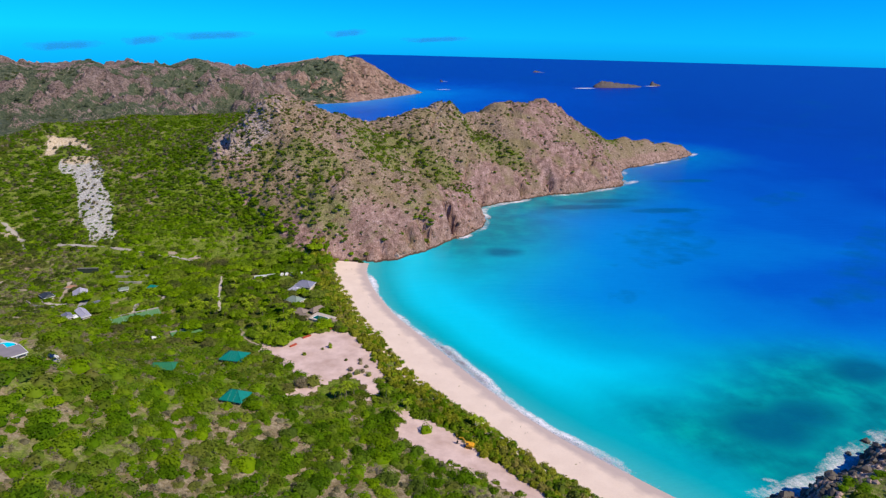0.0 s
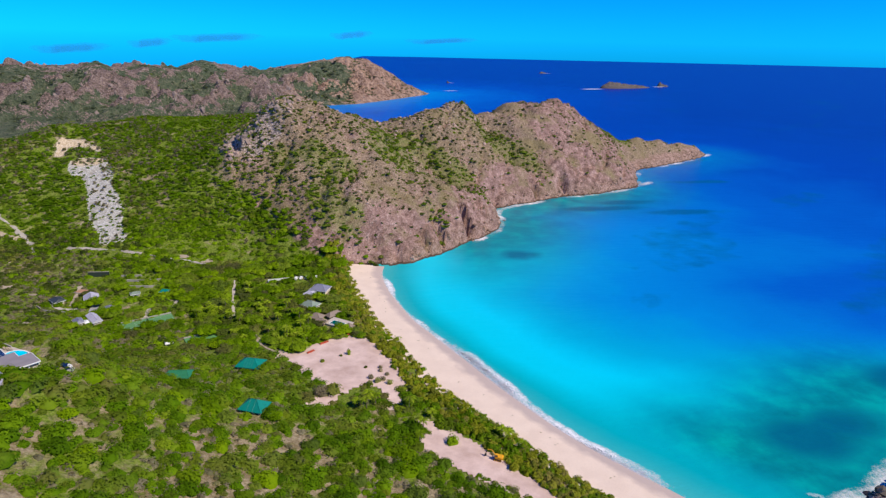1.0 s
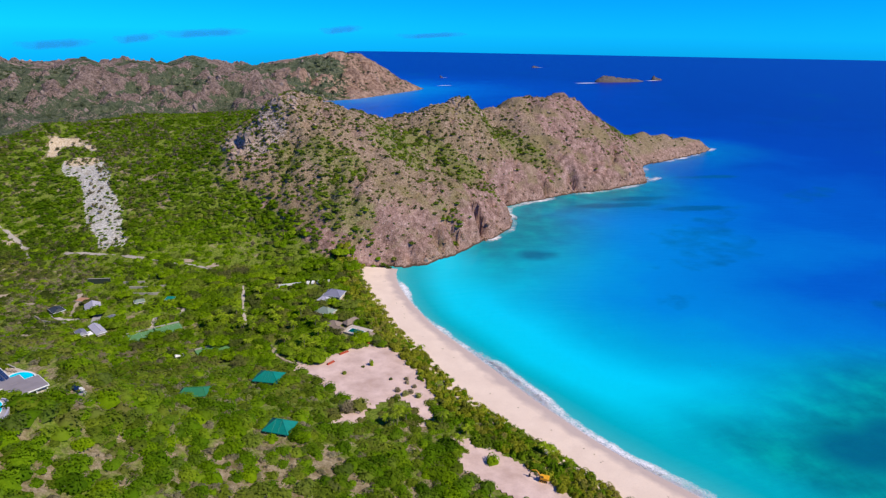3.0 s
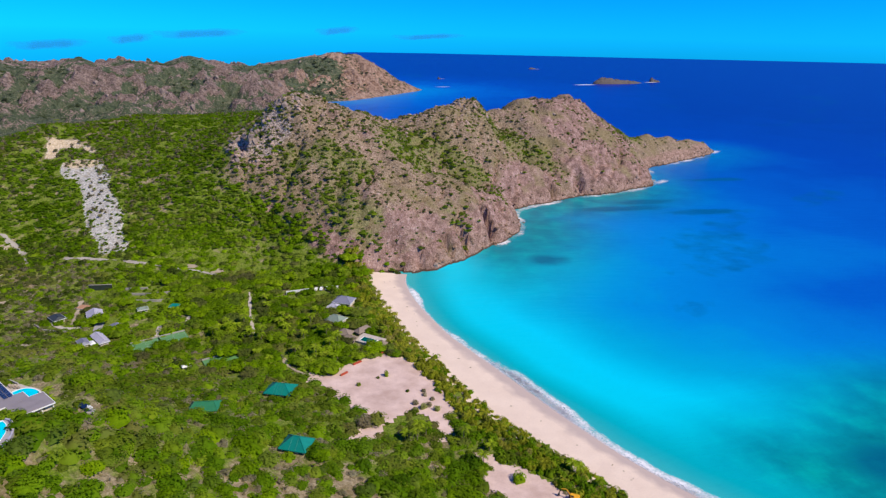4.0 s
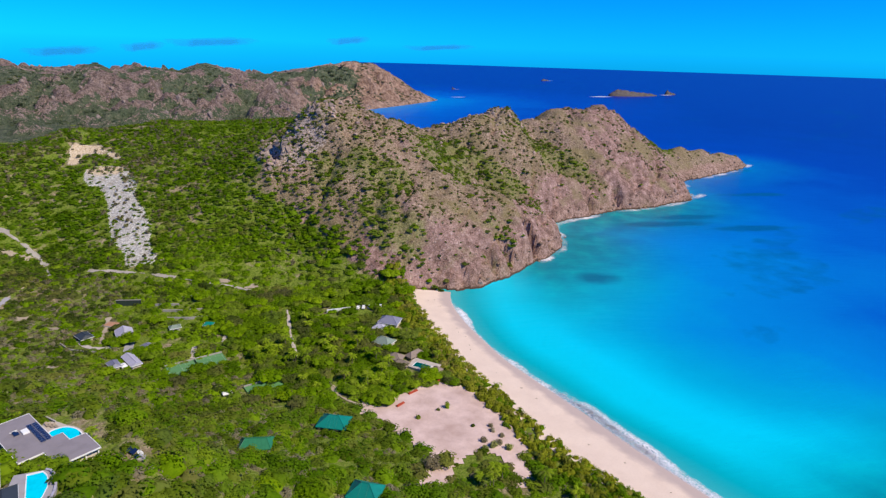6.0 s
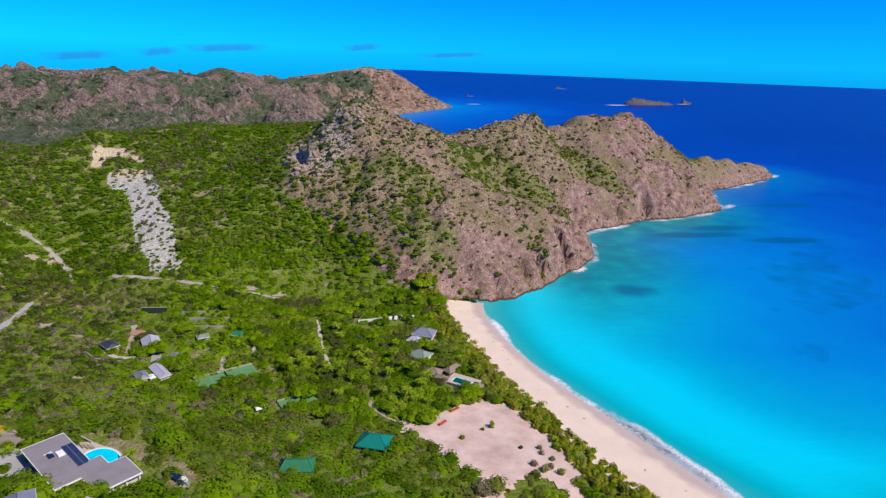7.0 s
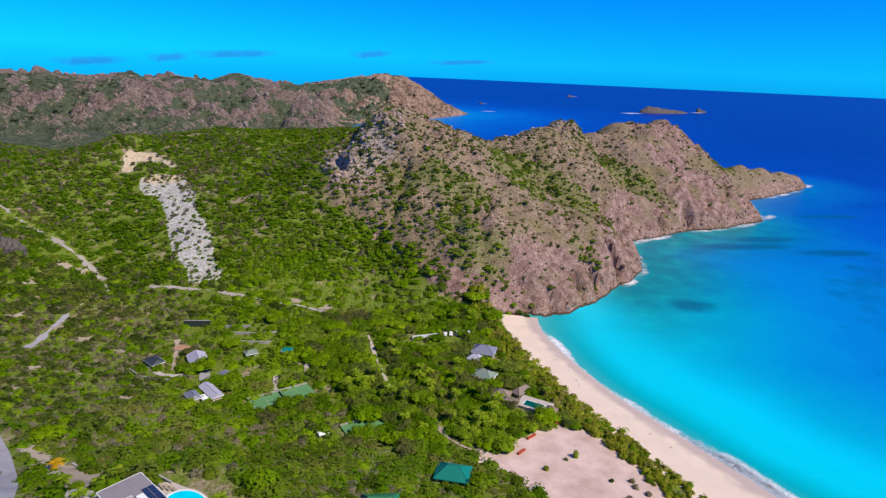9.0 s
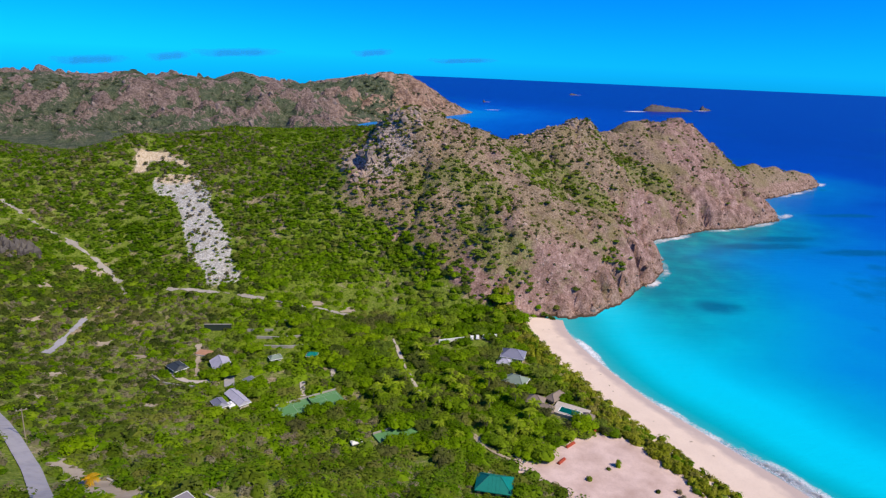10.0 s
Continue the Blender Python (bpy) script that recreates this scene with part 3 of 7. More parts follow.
def land_height(px, py):
    z = raw_height(px, py)
    coast = signed(px, py, COAST)
    coast = coast + 7 * (value_noise(px, py, 15, 4, 0.6) - 0.5) * smooth(16, 4, edge_distance(px, py, CLIFF[1:], False))
    rocky = smooth(-14, 14, signed(px, py, ROCK_EDGE) + 22 * (value_noise(px, py, 40, 3) - 0.5))
    shore_rock = np.minimum(edge_distance(px, py, CLIFF, False), edge_distance(px, py, ROCK_POINT, False))
    cliff = smooth(60, 10, shore_rock)
    beach = smooth(26, 6, edge_distance(px, py, BEACH_WATER, False)) * (1 - smooth(30, 10, edge_distance(px, py, CLIFF[1:], False)))
    z = np.maximum(z, np.where(coast > 0, 0.25 + np.minimum(coast * 0.08, 2.0), -30))
    rise = 7.5 * smooth(-1.0, 4.5, coast + 4 * (value_noise(px, py, 14, 3) - 0.5)) * cliff * (0.45 + 1.1 * value_noise(px, py, 38, 2)) * (1 - 0.6 * smooth(345, 390, px))
    z = np.where(coast > -2, z + rise * (1 - beach), z)
    clefts = np.abs(2 * value_noise(px * 0.8 - py * 0.6, (py * 0.8 + px * 0.6) * 0.5, 17, 3, 0.55) - 1)
    z -= np.where(coast > 0, 5 * smooth(0.15, 0.0, clefts) * cliff * (1 - smooth(330, 380, px)) * (1 - beach) * smooth(0, 3, coast), 0)
    ridges = 1 - np.abs(2 * value_noise(px * 0.86 + py * 0.5, (py * 0.86 - px * 0.5) * 0.62, 42, 5, 0.55) - 1)
    z += rocky * smooth(2, 30, coast) * (1 - 0.9 * smooth(280, 340, px)) * ((ridges - 0.72) * 14 + (1 - np.abs(2 * value_noise(px, py, 13, 4, 0.6) - 1) - 0.7) * 3.2 + (value_noise(px, py, 6, 2, 0.6) - 0.5) * 2.0)
    vale = np.min([edge_distance(px, py, g, False) for g in GULLIES[:2]], axis=0)
    z -= rocky * smooth(8, 40, coast) * 12 * smooth(34, 4, vale + 8 * (value_noise(px, py, 18, 3) - 0.5))
    for line, deep in NOTCHES:
        z = np.where(coast > 0, np.maximum(z - cleft_depth(px, py, line, deep), np.minimum(z, 1.2)), z)
    # narrow runnels down the rock slopes
    runs = np.abs(2 * value_noise(px * 0.94 - py * 0.34, (py * 0.94 + px * 0.34) * 0.34, 19, 3, 0.5) - 1)
    z -= rocky * smooth(5, 18, coast) * (1 - smooth(300, 350, px)) * 4.2 * smooth(0.16, 0.0, runs) * smooth(0.3, 0.55, value_noise(px + 40, py, 50, 2))
    cx, cy = (px + 78) * 0.9 + (py - 516) * 0.44, (py - 516) * 0.9 - (px + 78) * 0.44
    z -= 13 * smooth(1.0, 0.3, np.hypot(cx / 4.5, cy / 9))
    z += 7 * smooth(1.0, 0.2, np.hypot((cx - 7) / 6, cy / 11))
    upland = smooth(10, 45, z) * (1 - rocky)
    z += upland * (value_noise(px, py, 45, 4) - 0.5) * 6
    flat = np.maximum(smooth(0, 12, 22 - z) * (1 - rocky), beach)
    z += (1 - flat) * (value_noise(px, py, 9, 3) - 0.5) * 1.2
    z = np.where(coast < 0, np.minimum(z, -0.4 + 0.16 * coast), z)
    return z, coast, rocky


STEP = 2.5
GX = np.arange(-470, 560 + STEP, STEP)
GY = np.arange(-70, 860 + STEP, STEP)
MX, MY = np.meshgrid(GX, GY)
MZ, MCOAST, MROCK = land_height(MX, MY)
# house terrace and level ground under the villas and courts
for cx, cy, cz, rad in ((-103.4, 328.3, 4.0, 17), (-116, 216, 44.5, 19), (-110, 192, 49.6, 9), (-104, 333, 4.0, 22), (-76, 309, 4.0, 15), (-38, 217, 16.5, 8), (-72, 250, 15.5, 8), (-46, 273, 5.0, 9)):
    k = smooth(rad * 1.5, rad, np.hypot(MX - cx, MY - cy))
    MZ = MZ * (1 - k) + cz * k


BEACH_PLAN = BEACH_BACK + BEACH_WATER[::-1]
sand_in = signed(MX, MY, BEACH_PLAN) > -4
MZ = np.where(sand_in, np.minimum(MZ, 2.9 * np.clip(edge_distance(MX, MY, BEACH_WATER, False), 0, 28) / 28 - 0.9), MZ)


def ground_z(x, y):
    """Height of the land sheet."""
    x, y = np.asarray(x, float), np.asarray(y, float)
    u = np.clip((x - GX[0]) / STEP, 0, len(GX) - 1.001)
    v = np.clip((y - GY[0]) / STEP, 0, len(GY) - 1.001)
    i, j = u.astype(int), v.astype(int)
    a, b = u - i, v - j
    return (MZ[j, i] * (1 - a) + MZ[j, i + 1] * a) * (1 - b) + (MZ[j + 1, i] * (1 - a) + MZ[j + 1, i + 1] * a) * b


def gz(x, y):
    return float(ground_z(x, y))


def sheet(name, xs, ys, zz, keep, material, fields=(), shade=True, whole=False):
    """A grid mesh; keep: which corners carry faces."""
    ny, nx = zz.shape
    idx = np.arange(ny * nx).reshape(ny, nx)
    q = np.stack([idx[:-1, :-1], idx[:-1, 1:], idx[1:, 1:], idx[1:, :-1]], -1).reshape(-1, 4)
    k = keep.ravel()
    q = q[k[q].all(1)] if whole else q[k[q].any(1)]
    used = np.unique(q)
    remap = np.zeros(ny * nx, int)
    remap[used] = np.arange(len(used))
    xx, yy = (np.meshgrid(xs, ys) if xs.ndim == 1 else (xs, ys))
    co = np.stack([xx.ravel(), yy.ravel(), zz.ravel()], -1)[used]
    me = mesh_of(name, co, remap[q])
    for fname, values in fields:
        a = me.attributes.new(fname, "FLOAT", "POINT")
        a.data.foreach_set("value", values.ravel()[used].astype(np.float32))
    if shade:
        me.polygons.foreach_set("use_smooth", np.ones(len(q), bool))
    me.materials.append(material)
    return new(name, me)


def mesh_of(name, co, faces):
    """A mesh from arrays of corners and equal-sided faces."""
    me = bpy.data.meshes.new(name)
    n, s = faces.shape
    me.vertices.add(len(co))
    me.vertices.foreach_set("co", np.asarray(co, np.float32).ravel())
    me.loops.add(n * s)
    me.loops.foreach_set("vertex_index", faces.astype(np.int32).ravel())
    me.polygons.add(n)
    me.polygons.foreach_set("loop_start", np.arange(0, n * s, s, dtype=np.int32))
    me.update(calc_edges=True)
    me.validate()
    return me


def gully_at(x, y):
    """Where bushes gather on the rock slopes."""
    d = np.min([edge_distance(x, y, g, False) for g in GULLIES], axis=0)
    return smooth(22, 8, d + 14 * (value_noise(x, y, 16, 3) - 0.5))


def fringe_at(x, y):
    """Where the valley's scrub climbs into the rock."""
    d = edge_distance(x, y, ROCK_EDGE[1:9], False)
    return smooth(58, 6, d) * (0.35 + 0.65 * smooth(0.36, 0.56, value_noise(x, y, 24, 3)))


grey = smooth(34, 6, np.hypot((MX + 66), (MY - 528) * 0.8)) + 0.5 * smooth(60, 20, edge_distance(MX, MY, [(-44, 552), (30, 600), (124, 652)], False)) * value_noise(MX, MY, 25, 3)
grey = np.maximum(grey, smooth(40, 12, edge_distance(MX, MY, ROCK_POINT, False)) * 0.8)
rockmask = np.maximum(MROCK, smooth(16, 6, edge_distance(MX, MY, ROCK_POINT, False)))
rockmask = np.maximum(rockmask, smooth(12, 5, np.hypot(MX + 261, MY - 462)))
ragged = 9 * (value_noise(MX, MY, 11, 4, 0.6) - 0.5)
scar = np.max([smooth(-4, 4, signed(MX, MY, p) + k * ragged) for p, k in ((SCAR, 1.0), (SCAR_TOP, 0.4), (SCAR_SIDE, 0.4))], axis=0)
dryness = 0.6 * smooth(250, 190, MY) * smooth(120, 40, MX) + smooth(22, 58, MZ) * smooth(250, 170, MX) * MROCK + 0.9 * smooth(325, 365, MX) * MROCK + smooth(532, 556, MY) * scar
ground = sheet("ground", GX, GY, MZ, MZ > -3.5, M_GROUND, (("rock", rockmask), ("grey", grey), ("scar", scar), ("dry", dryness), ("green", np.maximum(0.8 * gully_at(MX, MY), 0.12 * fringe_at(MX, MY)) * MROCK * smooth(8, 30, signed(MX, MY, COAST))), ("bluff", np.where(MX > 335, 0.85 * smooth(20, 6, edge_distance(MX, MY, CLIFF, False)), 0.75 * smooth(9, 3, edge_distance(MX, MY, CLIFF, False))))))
tagged(ground, "dry scrubby hillsides, green valley floor and reddish rocky headland", "ground", kind="structure")

# outer land that closes the place south and west of the near sheet
OX = np.arange(-1500, 700, 22.0)
OY = np.arange(-700, 1000, 22.0)
QX, QY = np.meshgrid(OX, OY)
oz = 40 + 70 * value_noise(QX, QY, 260, 4) * smooth(-380, -700, QX) + 30 * smooth(80, -200, QY)
near_in = (QX > GX[0] + 8) & (QX < GX[-1] - 8) & (QY > GY[0] + 8) & (QY < GY[-1] - 8)
inner = ground_z(QX, QY)
edge = np.minimum(np.minimum(QX - GX[0], GX[-1] - QX), np.minimum(QY - GY[0], GY[-1] - QY))
oz = np.where(near_in, inner - 14, inner - 6 + (oz - inner) * smooth(0, -220, edge))
oz = oz * (1 - smooth(640, 860, QY)) + np.where(QY > 640, 2.0, 0.0)
sea_side = ((QX > 330) & (QY > 60)) | (QX > 520)
oz = np.where(sea_side, -20, oz)
outer = sheet("ground_outer", OX, OY, oz, (oz > -5) & ~near_in, M_GROUND, (("rock", oz * 0), ("grey", oz * 0), ("scar", oz * 0), ("dry", smooth(250, 190, QY) * smooth(120, 40, QX))))
tagged(outer, "scrub-covered hills that carry on behind the bay", "ground", kind="structure")

# ---- far hills across the second bay ----
FAR_RIDGE = [(-1500, 1500, 85), (-1100, 1500, 76), (-820, 1500, 70), (-708, 1500, 66), (-648, 1505, 75), (-612, 1540, 54), (-652, 1700, 69), (-564, 1560, 54), (-488, 1500, 87), (-452, 1560, 60), (-415, 1600, 79), (-365, 1640, 58), (-302, 1680, 85), (-230, 1660, 54), (-141, 1720, 62),
             (-86, 1760, 71), (-13, 1790, 85), (47, 1805, 95), (100, 1800, 95), (138, 1795, 76), (199, 1790, 40), (240, 1780, 18)]
FAR_FRONT = [(-700, 1300, 24), (-550, 1350, 26), (-420, 1400, 40), (-500, 1420, 52), (-291, 1300, 16), (-298, 1450, 44), (-360, 1500, 50), (-191, 1380, 26), (-210, 1480, 40), (-140, 1400, 30), (-46, 1500, 20), (-110, 1370, 22), (-560, 1150, 4), (-900, 1200, 30), (-1300, 1200, 50), (-400, 1150, 2), (-200, 1250, 4), (30, 1600, 36), (-60, 1620, 44), (60, 1700, 62)]
FAR_COAST = [(-1600, 1000), (-300, 1000), (-120, 1150), (-60, 1270), (-40, 1400), (-10, 1455), (69, 1495), (150, 1590), (220, 1680), (282, 1768), (290, 1790), (200, 1860), (60, 1950), (-200, 2000), (-700, 2100), (-1600, 2100)]
FKN = np.array(FAR_RIDGE + FAR_FRONT + [(x, y, 0) for x, y in spread(FAR_COAST[1:], 90)] + [(200, 1400, -20), (150, 1200, -20), (400, 1800, -20), (300, 1950, -20), (100, 2050, -20)], float)
FAR_RELIEF = fit_relief(FKN)


def far_height(px, py):
    z = np.full(px.shape, FAR_RELIEF[-1])
    for (kx, ky, _), w in zip(FKN, FAR_RELIEF[:-1]):
        z -= w * np.sqrt((px - kx) ** 2 + (py - ky) ** 2 + 36.0)
    c = signed(px, py, FAR_COAST)
    ridge = 1 - np.abs(2 * value_noise(px, py * 0.7, 105, 5, 0.62) - 1)
    lumps = value_noise(px, py, 46, 4, 0.65)
    crest = edge_distance(px, py, [(kx, ky) for kx, ky, _ in FAR_RIDGE], False)
    z = z + smooth(5, 60, c) * ((ridge - 0.85) * (10 + 36 * smooth(20, 120, crest)) + (lumps - 0.62) * (13 + 37 * smooth(25, 100, crest)))
    crag = 1 - np.abs(2 * value_noise(px * 0.8 + py * 0.25, py * 0.45, 26, 3, 0.6) - 1)
    z = z + smooth(5, 50, c) * smooth(0.45, 0.6, value_noise(px, py, 46, 4, 0.65)) * (crag - 0.6) * (4 + 15 * smooth(15, 70, crest))
    z = np.where(c > 0, np.maximum(z, 1.0) + 3 * smooth(0, 25, c), np.minimum(z, -1 + 0.1 * c))
    return z, c


FX, FY = np.arange(-1100, 320, 6.0), np.arange(990, 1960, 6.0)
PX, PY = np.meshgrid(FX, FY)
FZ, FC = far_height(PX, PY)
far_rock = 0.14 + 0.62 * smooth(0.47, 0.60, value_noise(PX, PY, 46, 4, 0.65)) + 0.5 * smooth(-20, 90, PX) - 0.7 * smooth(75, 25, np.hypot((PX + 10) * 0.8, PY - 1690)) - 0.35 * smooth(1330, 1200, PY)
far = sheet("far_hills", FX, FY, FZ, FZ > -3, M_FAR, (("rock", far_rock), ("grey", smooth(-160, 20, PX))))
tagged(far, "distant brown rocky ridge and headland with dark green scrub", "hills", kind="structure")

# ---- sea ----
SX = np.concatenate([np.linspace(-1500, -160, 10), np.arange(-100, 520, 5.0), np.geomspace(540, 5200, 40)])
SY = np.concatenate([np.linspace(-5200, 80, 12), np.arange(100, 830, 5.0), np.geomspace(850, 5200, 44)])
EX, EY = np.meshgrid(SX, SY)
EY = np.where(EY > 1900, 1900 + (EY - 1900) * (0.25 + 0.75 * smooth(-100, 340, EX)), EY)
to_beach = edge_distance(EX, EY, BEACH_WATER, False)
to_cliff = edge_distance(EX, EY, CLIFF + BACK_COAST[:8], False)
to_point = edge_distance(EX, EY, ROCK_POINT, False)
wide = 1.0 + 0.5 * smooth(330, 400, EY) + 1.0 * smooth(290, 190, EY)
to_far = edge_distance(EX, EY, FAR_COAST[1:12], False)
shore = np.minimum(to_beach / wide, np.minimum(to_cliff * (1.45 + 0.9 * smooth(250, 380, EX)) + 66 + 120 * smooth(250, 420, EX), np.minimum(to_point * 1.6 + 70, to_far * 0.9 + 130)))
depth = np.clip(shore / 800.0, 0, 1)
teal = 0.85 * smooth(105, 10, to_cliff) * (1 - 0.7 * smooth(280, 400, EX)) * smooth(25, 80, to_beach) + 0.95 * smooth(108, 40, to_point) * smooth(8, 45, to_beach)
reef = np.zeros(EX.shape)
for cx, cy, rx, ry in ((133, 420, 17, 12), (250, 540, 40, 8), (285, 560, 36, 8), (184, 190, 22, 14), (265, 226, 22, 12), (330, 520, 36, 8), (205, 196, 20, 12), (420, 640, 40, 8)):
    wob = 0.9 * (value_noise(EX, EY, 26, 3) - 0.5)
    reef = np.maximum(reef, 0.78 * smooth(2.1, 0.1, np.hypot((EX - cx) / rx, (EY - cy) / ry) + wob))
reef = np.maximum(reef, 0.45 * smooth(0.60, 0.75, value_noise(EX * 0.6 + EY * 0.4, EY * 2.2 - EX, 150, 3)) * smooth(60, 160, shore))
sea = sheet("water", EX, EY, EX * 0.0, EX > -1e9, M_SEA, fields=(("depth", depth), ("teal", np.clip(teal, 0, 1)), ("reef", reef)))
tagged(sea, "clear turquoise bay deepening to dark blue open sea", "sea", kind="structure")

# ---- beach, surf, clearings, roads ----
def resample(line, n):
    p = np.array(line, float)
    d = np.r_[0, np.cumsum(np.hypot(*np.diff(p, axis=0).T))]
    t = np.linspace(0, d[-1], n)
    q = np.stack([np.interp(t, d, p[:, 0]), np.interp(t, d, p[:, 1])], -1)
    for _ in range(6):
        q[1:-1] = 0.25 * q[:-2] + 0.5 * q[1:-1] + 0.25 * q[2:]
    return q


def strip(name, left, right, n, across, lift, material, field=None, level=None):
    """A sheet between two lines of the plan, laid on the land."""
    a, b = resample(left, n), resample(right, n)
    k = np.linspace(0, 1, across)[None, :]
    x = a[:, 0:1] * (1 - k) + b[:, 0:1] * k
    y = a[:, 1:2] * (1 - k) + b[:, 1:2] * k
    z = (ground_z(x, y) + lift) if level is None else x * 0 + level(k)
    f = ((field, np.broadcast_to(k, x.shape)),) if field else ()
    return sheet(name, x, y, z, x > -1e9, material, f)


def shifted(line, d):
    p = resample(line, len(line) * 6)
    g = np.gradient(p, axis=0)
    g /= np.hypot(*g.T)[:, None]
    return [(x + gy * d, y - gx * d) for (x, y), (gx, gy) in zip(p, g)]


beach = strip("beach", shifted(BEACH_BACK, -6), shifted(BEACH_WATER, 6.2), 180, 16, 0, M_SAND, "wet", level=lambda k: 3.0 * np.clip(1 - k / 0.84, 0, 1) ** 0.9 + 0.05 - 0.6 * smooth(0.80, 1.0, k))
tagged(beach, "curved pale pinkish sand beach, wet along the waterline", "beach", kind="structure")


def foam_band(name, line, inner, outer, strength, n, label, lean=1.0, fade=0.12, gusts=0.45):
    """A ragged band of foam; lean: above 1 it is thickest on the sea side."""
    a, b = shifted(line, inner), shifted(line, outer)
    pa, pb = resample(a, n), resample(b, n)
    wig = (value_noise(pa[:, 0], pa[:, 1], 22, 3) - 0.5)[:, None]
    k = np.linspace(0, 1, 9)[None, :]
    x = pa[:, 0:1] * (1 - k) + pb[:, 0:1] * k + wig * 7
    y = pa[:, 1:2] * (1 - k) + pb[:, 1:2] * k
    surge = (value_noise(pa[:, 0] + 90, pa[:, 1], 34, 3, 0.6) - 0.45)[:, None]
    ends = np.clip(np.minimum(np.arange(n), np.arange(n)[::-1]) / (fade * n), 0, 1)[:, None]
    prof = -0.5 * (1 - ends) + strength * np.clip(4 * k ** lean * (1 - k), 0, 1.2) ** 0.6 + 0 * x + wig * 0.5 + gusts * surge
    ob = sheet(name, x, y, x * 0 + 0.14, x > -1e9, M_FOAM, (("foam", prof),))
    return tagged(ob, label, "surf", kind="stuff")


foam_band("surf", BEACH_WATER, -2.0, 4.4, 0.66, 260, "white foam of small waves breaking along the sand")
foam_band("surf", BEACH_WATER[:8], -2.8, 7.4, 0.92, 200, "lacy foam washing up the near end of the sand", 1.2, 0.38)
foam_band("surf", CLIFF[1:], -2.5, 8, 0.38, 320, "white foam against the foot of the rocky headland", 1.0, 0.05, 1.1)
foam_band("surf", ROCK_POINT, -2, 12, 0.52, 160, "white surf breaking on dark boulders")

CLEARING = [(-37, 285), (-31, 289.5), (-25, 288), (-16, 295), (0, 300), (9, 297), (14, 290), (17, 280), (18.5, 272), (21, 262), (24, 253), (22, 246), (20, 238), (18.5, 230.5), (14, 231), (15, 240), (14, 247), (9, 250.5), (3, 251), (-2.5, 248), (-5, 241),
            (-9, 232.5), (-17, 229), (-19.5, 232.5), (-13.5, 241), (-12, 250), (-19, 262), (-26, 274), (-33, 280)]
CLEARING_2 = [(27, 225), (32, 219), (39, 212), (50, 196), (61, 180), (75, 160), (68, 156), (60, 168), (50, 177), (40, 186), (27, 197), (22, 207), (30, 212), (26, 220)]


def patch(name, poly, material, lift, step=1.6):
    p = np.array(poly, float)
    xs, ys = np.arange(p[:, 0].min() - 3, p[:, 0].max() + 3, step), np.arange(p[:, 1].min() - 3, p[:, 1].max() + 3, step)
    x, y = np.meshgrid(xs, ys)
    s = signed(x, y, poly) + 5 * (value_noise(x, y, 9, 3) - 0.5)
    return sheet(name, xs, ys, ground_z(x, y) + lift + 0.25 * (value_noise(x, y, 6, 3) - 0.5) * smooth(0, 4, s), s > 0, material)


tagged(patch("sandy_clearing", CLEARING, M_CLEAR, 0.3), "bare pinkish sandy clearing behind the beach", "clearing", kind="structure")
tagged(patch("sandy_clearing", CLEARING_2, M_CLEAR, 0.3), "bare sandy building plot with an excavator", "clearing", kind="structure")


FORECOURT = [(-139, 231), (-133.2, 231.4), (-131.6, 226), (-128, 219.5), (-126, 216.2), (-133, 215.2), (-139.5, 218), (-141.5, 224.5)]
SAND_YARD = [(-170.5, 273), (-164, 268), (-159, 263.5), (-152, 257), (-143, 250.5), (-137, 243), (-132, 236), (-133, 229.5), (-138, 231.5), (-142.5, 230), (-148, 236.5), (-153.5, 246), (-160, 256), (-166.5, 265.5)]
tagged(patch("forecourt", FORECOURT, M_ROAD, 0.3), "pale concrete forecourt beside the villa", "forecourt", kind="structure")
tagged(patch("sandy_yard", SAND_YARD, M_DIRT, 0.32), "sandy yard above the villa with palms", "yard", kind="structure")
BARE_SPOTS = [(-233, 467, 5), (-224, 466, 4), (-199.5, 391.6, 4), (-180, 376, 3.5), (-232, 407, 4.5), (-205, 355, 3.5), (-161, 330, 3), (-198, 329, 4), (-239, 440, 4), (-228, 440, 3.5), (-105, 420, 3), (-88, 414, 3.5)]
for cx, cy, r in BARE_SPOTS:
    ring = [(cx + 1.2 * r * math.cos(k * 0.7), cy + 0.7 * r * math.sin(k * 0.7)) for k in range(9)]
    tagged(patch("bare_ground", ring, M_DIRT, 0.25, 1.0), "pale bare earth between bushes", "ground", kind="structure")


def way(name, line, width, material, label, lift=0.3, worn=0.0):
    """A road or track laid on the land; worn: how far its edges are eaten away."""
    length = sum(math.hypot(b[0] - a[0], b[1] - a[1]) for a, b in zip(line, line[1:]))
    n, across = max(8, int(length / 0.7)), max(5, int(width / 0.5))
    a, b = resample(shifted(line, -width / 2), n), resample(shifted(line, width / 2), n)
    k = np.linspace(0, 1, across)[None, :]
    x, y = a[:, 0:1] * (1 - k) + b[:, 0:1] * k, a[:, 1:2] * (1 - k) + b[:, 1:2] * k
    keep = value_noise(x, y, 7, 4, 0.6) + 0.5 * (1 - np.abs(2 * k - 1)) > worn
    return tagged(sheet(name, x, y, ground_z(x, y) + lift, keep, material, whole=True), label, "road", kind="structure")


